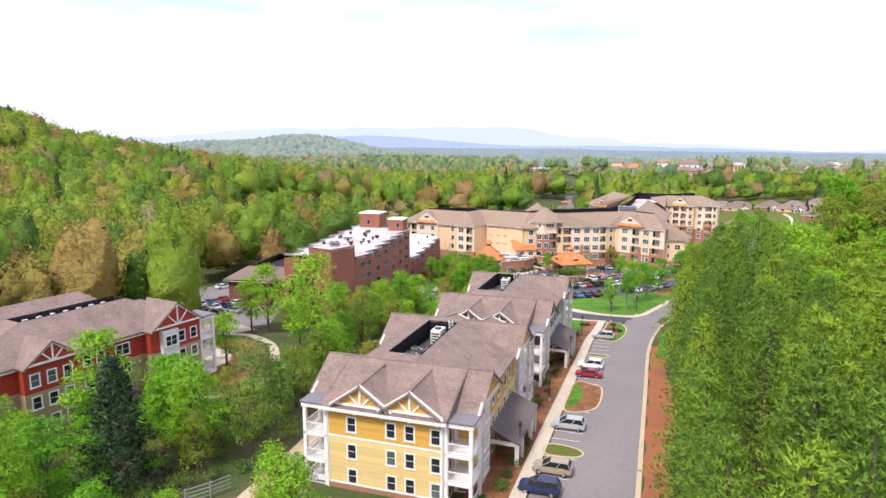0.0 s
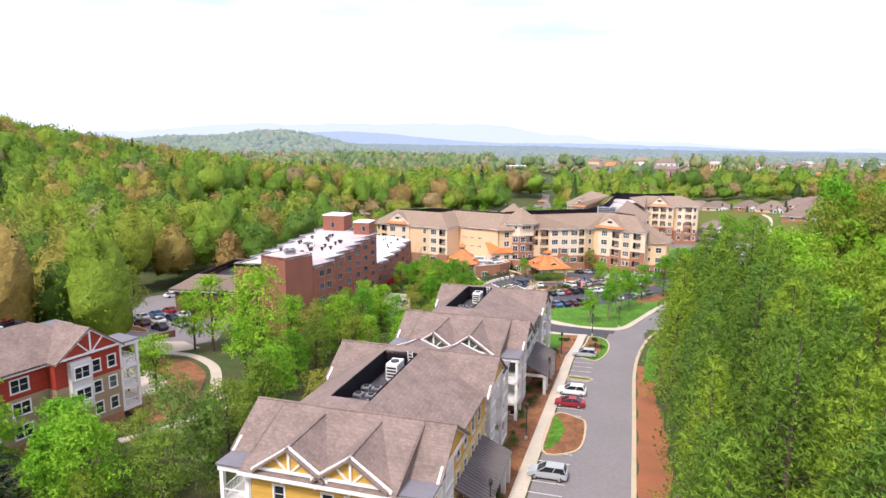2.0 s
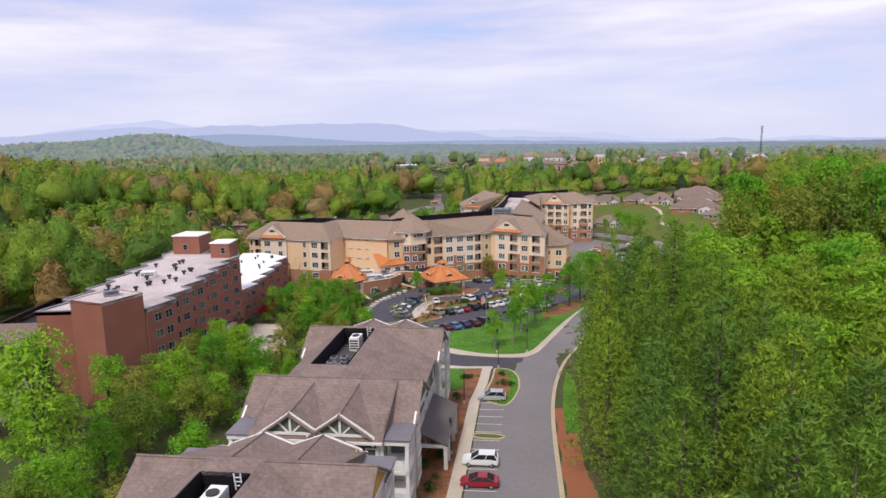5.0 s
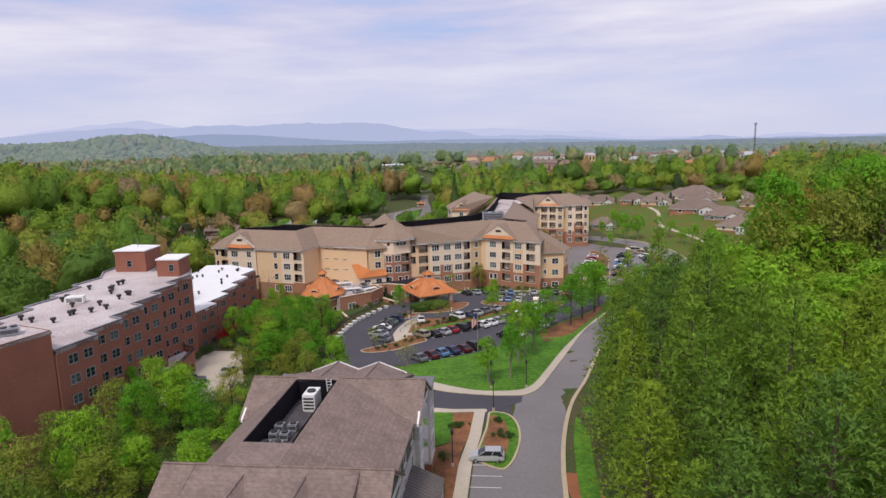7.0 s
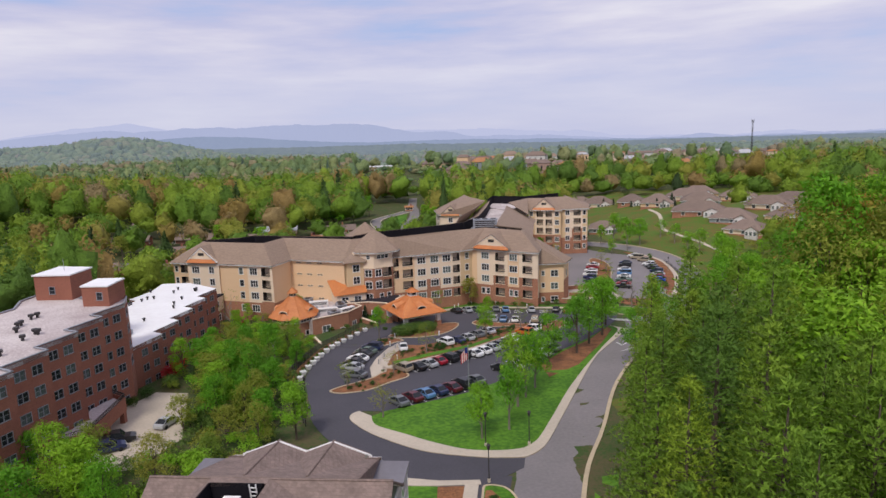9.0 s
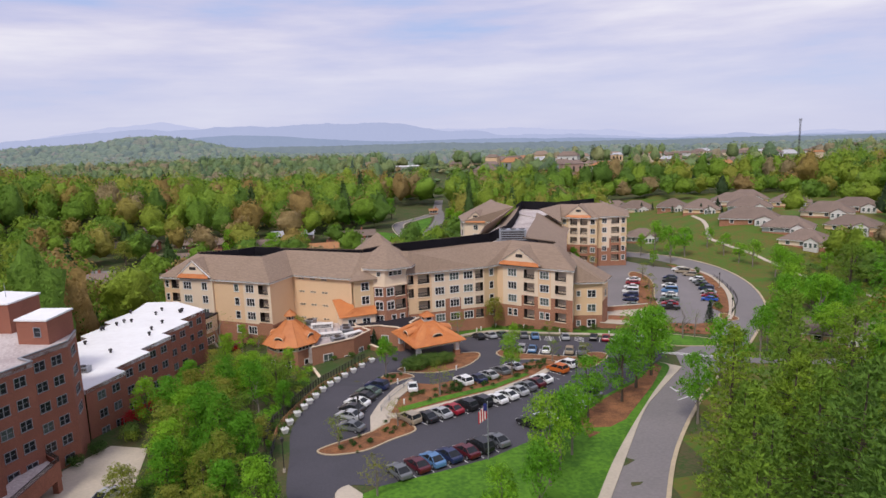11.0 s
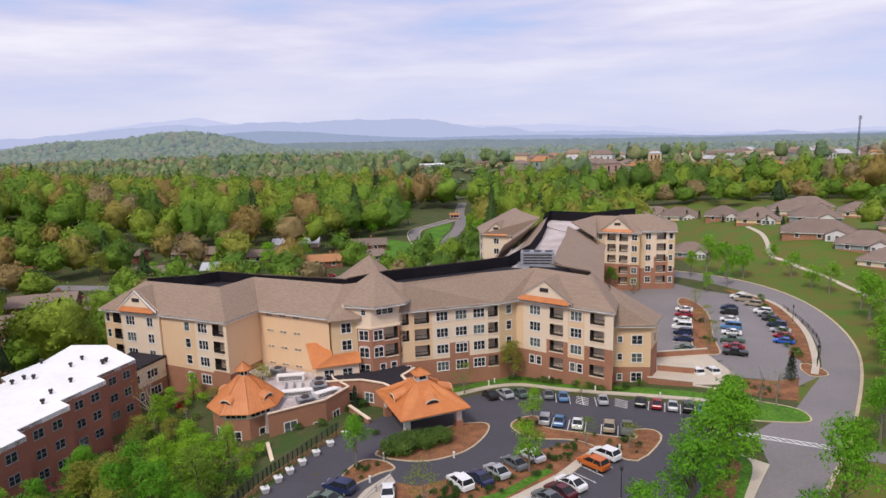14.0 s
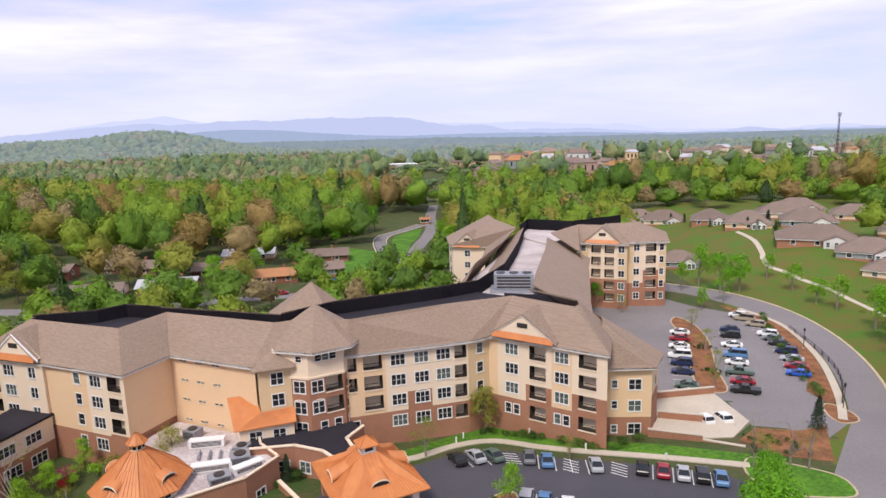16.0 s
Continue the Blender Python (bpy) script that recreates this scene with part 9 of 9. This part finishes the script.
scatter(12, [(-50, 66), (-20, 66), (-14, 112), (-30, 128), (-42, 96)], 2.6, TH, 0.6, 1.3, "low mixed undergrowth and bushes", 110, 1.0, "undergrowth")
scatter(13, [(-38, 108), (-15, 112), (-16, 150), (-14, 160), (-38, 176)], 2.6, TH, 0.5, 1.0, "low mixed undergrowth and bushes", 120, 1.0, "undergrowth")
scatter(52, [(-38, 150), (-18, 152), (-16, 168), (-24, 190), (-38, 190)], 2.6, TH, 0.5, 1.1, "low mixed undergrowth and bushes", 90, 0.8, "undergrowth")
scatter(14, [(41, 106), (62, 104), (110, 106), (120, 190), (96, 190), (80, 150), (58, 128)], 3.4, TH, 0.7, 1.3, "low mixed undergrowth and bushes", 110, 1.6, "undergrowth")


# ---- woods ----
def meadow_area(x, y):
    return x > 96 and 176 < y < 440 and x < float(np.interp(y, [176, 280, 345, 373, 410, 440], [130, 150, 160, 147, 128, 96]))


def near_grounds(x, y):
    """The campus grounds, whose trees stand singly."""
    if -62 < x < 66 and -60 < y < 200 and x < 0.16 * y + 30:
        return True
    if x > 2 + 0.12 * y and y < 210:
        return True
    if 20 < x < 100 and 190 < y < 320:
        return True
    return -34 < x < 34 and 330 < y < 480 and abs(x - 1) < 22


def ball(rings):
    """Directions and triangles of a coarse globe."""
    seg = rings + 2
    d = [(0.0, 0.0, 1.0)]
    for i in range(1, rings):
        a = math.pi * i / rings
        d += [(math.sin(a) * math.cos(2 * math.pi * (k + 0.5 * (i % 2)) / seg), math.sin(a) * math.sin(2 * math.pi * (k + 0.5 * (i % 2)) / seg), math.cos(a)) for k in range(seg)]
    d.append((0.0, 0.0, -1.0))
    f = []
    for k in range(seg):
        q = (k + 1) % seg
        f.append((0, 1 + k, 1 + q))
        for i in range(rings - 2):
            o, u = 1 + i * seg, 1 + (i + 1) * seg
            f += [(o + k, u + k, o + q), (o + q, u + k, u + q)]
        o = 1 + (rings - 2) * seg
        f.append((o + k, len(d) - 1, o + q))
    return np.array(d), np.array(f, dtype=np.int64)


BALLS = {k: ball(k) for k in (4, 6, 9)}


class Canopy:
    """Gathers crowns: a lumpy leafy body with loose leaf clumps standing out of it."""

    def __init__(self, seed):
        self.r = np.random.default_rng(seed)
        self.v, self.n, self.f, self.t, self.k = [], [], [], [], 0

    def add(self, v, n, f, t):
        self.v.append(v)
        self.n.append(n)
        self.f.append(f + self.k)
        self.t.append(np.full(len(f), t))
        self.k += len(v)

    def crown(self, at, h, w, base, tint, rings, cards, size, cone=False, lumps=0.3):
        r = self.r
        d, f = BALLS[rings]
        waves = r.normal(0, 1, (6, 3)) * np.array([[2.2], [2.2], [3.6], [3.6], [5.5], [5.5]])
        phase, gain = r.uniform(0, 6.28, 6), np.array([0.8, 0.8, 0.9, 0.9, 0.7, 0.7]) * lumps * 0.55

        def radius(q):
            return 1 + np.sum(np.cos(q @ waves.T + phase) * gain, axis=1)

        def place(q, k):
            e = q * np.array([w / 2, w / 2, (h - base) / 2])
            if cone:
                e[:, :2] *= (0.62 - 0.5 * q[:, 2:3])
            else:
                e[:, :2] *= (1.0 - 0.16 * q[:, 2:3])
            return e * (radius(q) * k)[:, None] + np.array([at[0], at[1], at[2] + (h + base) / 2])

        body = d + r.normal(0, 0.06, d.shape)
        body /= np.linalg.norm(body, axis=1)[:, None]
        v = place(body, 0.83 + r.normal(0, 0.04, len(d)))
        fn = np.cross(v[f[:, 1]] - v[f[:, 0]], v[f[:, 2]] - v[f[:, 0]])
        n = np.zeros_like(v)
        for c in range(3):
            np.add.at(n, f[:, c], fn)
        n /= np.linalg.norm(n, axis=1)[:, None] + 1e-9
        self.add(v, n, f, tint)
        if not cards:
            return
        q = r.normal(0, 1, (cards, 3))
        q /= np.linalg.norm(q, axis=1)[:, None]
        q[:, 2] = np.where(q[:, 2] < -0.55, -q[:, 2], q[:, 2])
        p = place(q, r.uniform(0.84, 1.06, cards))
        near = np.argmax(q @ body.T, axis=1)
        m = n[near]
        o = m + r.normal(0, 0.5, (cards, 3))
        o /= np.linalg.norm(o, axis=1)[:, None]
        a = np.cross(o, r.normal(0, 1, (cards, 3)))
        a /= np.linalg.norm(a, axis=1)[:, None] + 1e-9
        b = np.cross(o, a)
        k = size * r.uniform(0.6, 1.35, (cards, 1))
        tri = np.stack([p + a * k * 0.5 + o * k * 0.2, p + b * k * 0.6, p - a * k * 0.5], 1).reshape(-1, 3)
        m = m + r.normal(0, 0.2, m.shape)
        self.add(tri, np.repeat(m / np.linalg.norm(m, axis=1)[:, None], 3, 0), np.arange(3 * cards).reshape(-1, 3), tint)

    def mesh(self, name, material):
        v, n, f, t = (np.concatenate(q) for q in (self.v, self.n, self.f, self.t))
        me = bpy.data.meshes.new(name)
        me.vertices.add(len(v))
        me.vertices.foreach_set("co", v.astype(np.float32).ravel())
        me.loops.add(3 * len(f))
        me.loops.foreach_set("vertex_index", f.astype(np.int32).ravel())
        me.polygons.add(len(f))
        me.polygons.foreach_set("loop_start", np.arange(0, 3 * len(f), 3, dtype=np.int32))
        me.polygons.foreach_set("loop_total", np.full(len(f), 3, dtype=np.int32))
        me.attributes.new("tint", "FLOAT", "FACE").data.foreach_set("value", t.astype(np.float32))
        me.polygons.foreach_set("use_smooth", np.ones(len(f), dtype=bool))
        me.update()
        me.normals_split_custom_set(n[f.ravel()].astype(np.float32))
        me.materials.append(M[material])
        return me


def grow_woods(seed, y0, y1, gap0, gapk, cards, name, material):
    """The trees of one belt of the wood; far trees are simpler."""
    r = np.random.default_rng(seed)
    wood = Canopy(seed + 50)
    spots = []
    y = y0
    while y < y1:
        gap = gap0 + (y + 60) * gapk
        half = 0.73 * (y + 60) + 45
        x = -half - 50 - 0.1 * y
        while x < half * 1.02:
            px, py = x + r.uniform(-0.36, 0.36) * gap, y + r.uniform(-0.4, 0.4) * gap
            x += gap
            if near_grounds(px, py) or (py < 40 and px > -75) or meadow_area(px, py):
                continue
            village = -170 < px < 40 and 200 < py < 345
            cottage_land = 90 < px < 240 and 176 < py < 480
            if cottage_land and r.random() < 0.35:
                continue
            if py < 620 and not free(px, py, 3.0 if village else 4.5):
                continue
            town_land = -0.06 * py < px < 0.6 * py and py > 520
            if town_land and (noise.noise((px / 60, py / 90, 2.0)) > 0.05 or not free(px, py, 12.0)):
                continue
            spots.append((px, py, math.hypot(px - 5, py + 10), village or cottage_land or (town_land and r.random() < 0.8), gap))
        y += gap * 0.94
    for x, y, d, low, gap in spots:
        z = ground(x, y)
        patch = noise.noise((x / 45, y / 45, 5.0))
        kind = r.random()
        t = 0.34 + 0.3 * patch + r.normal(0, 0.13)
        if kind < 0.15:
            t = r.uniform(0.66, 0.98)
        t = min(max(t, 0.13), 0.98)
        short = 0.55 if low and y < 520 else 0.3 if low else 1.0
        h = r.uniform(16.5, 25) * short
        w = gap * r.uniform(0.85, 1.35) * (0.75 if low else 1.0)
        rings = 9 if d < 330 else 6 if d < 700 else 4
        n = int(min(cards / (d + 40) * max(1.0, (270 / d) ** 1.3), 1500))
        size = float(np.interp(d, [100, 180, 300, 700, 2600], [0.55, 0.72, 1.0, 1.8, 3.0]))
        if kind > (0.95 if d < 600 else 0.97):
            wood.crown((x, y, z), h * 1.08, w * 0.8, h * 0.05, r.uniform(0.0, 0.06), rings, n, size, True, 0.14)
        else:
            if d > 1000:
                wood.crown((x, y, z), h * 0.9, w * 1.5, -h * 0.6, t, rings, n, size, lumps=0.2)
            else:
                wood.crown((x, y, z), h, w, h * r.uniform(0.16, 0.3), t, rings, n, size)
    return wood.mesh(name, material)


# leaf colours of the middle belt made paler and bluer to paint in haze
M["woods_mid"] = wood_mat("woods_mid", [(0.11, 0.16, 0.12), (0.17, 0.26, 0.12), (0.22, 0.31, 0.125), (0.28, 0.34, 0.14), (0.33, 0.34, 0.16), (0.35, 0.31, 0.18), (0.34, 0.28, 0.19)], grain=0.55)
# far foliage: greyed leaf colours, haze painted over them by the emission below
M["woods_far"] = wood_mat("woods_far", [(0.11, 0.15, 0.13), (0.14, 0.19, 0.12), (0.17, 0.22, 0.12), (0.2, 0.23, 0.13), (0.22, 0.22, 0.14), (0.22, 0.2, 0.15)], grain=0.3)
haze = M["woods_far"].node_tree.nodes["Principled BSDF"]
# blue glow stands in for the haze before these trees
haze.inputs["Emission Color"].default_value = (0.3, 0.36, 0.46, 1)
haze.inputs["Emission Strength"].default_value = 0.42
scatter(31, [(0, 360), (4, 360), (8, 410), (3, 418), (-3, 400)], 3.2, ["bush_big", "bush_big", "young0", "budding"], 0.5, 0.9, "planting on the drive median", 18, 0.5)
scatter(32, [(-34, 340), (-14, 352), (-20, 400), (-10, 450), (-30, 450), (-44, 380)], 8, F4 + O3, 0.5, 0.8, "olive and green spring trees beside the curving drive", 14, 2.0, "grove")
scatter(33, [(14, 340), (30, 330), (40, 420), (44, 480), (24, 470), (16, 420)], 7, F4 + O3, 0.55, 0.9, "olive and green spring trees beside the curving drive", 18, 2.0, "grove")
scatter(34, [(-150, 262), (-30, 286), (-14, 330), (-30, 345), (-150, 330)], 9, O3 + F4 + ["bare", "bare", "spruce"], 0.45, 0.8, "bare and budding trees between the ranch houses", 26, 2.0, "grove")
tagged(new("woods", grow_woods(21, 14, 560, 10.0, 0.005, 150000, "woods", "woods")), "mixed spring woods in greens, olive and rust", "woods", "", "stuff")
tagged(new("distant_woods", grow_woods(23, 565, 1080, 9.6, 0.006, 26000, "distant_woods", "woods_mid")), "spring woods and gardens round the far town, haze in their colours", "woods", "", "stuff")
tagged(new("far_woods", grow_woods(22, 1080, 2700, 9, 0.007, 24000, "far_woods", "woods_far")), "distant woods with haze painted in as blue glow", "woods", "", "stuff")
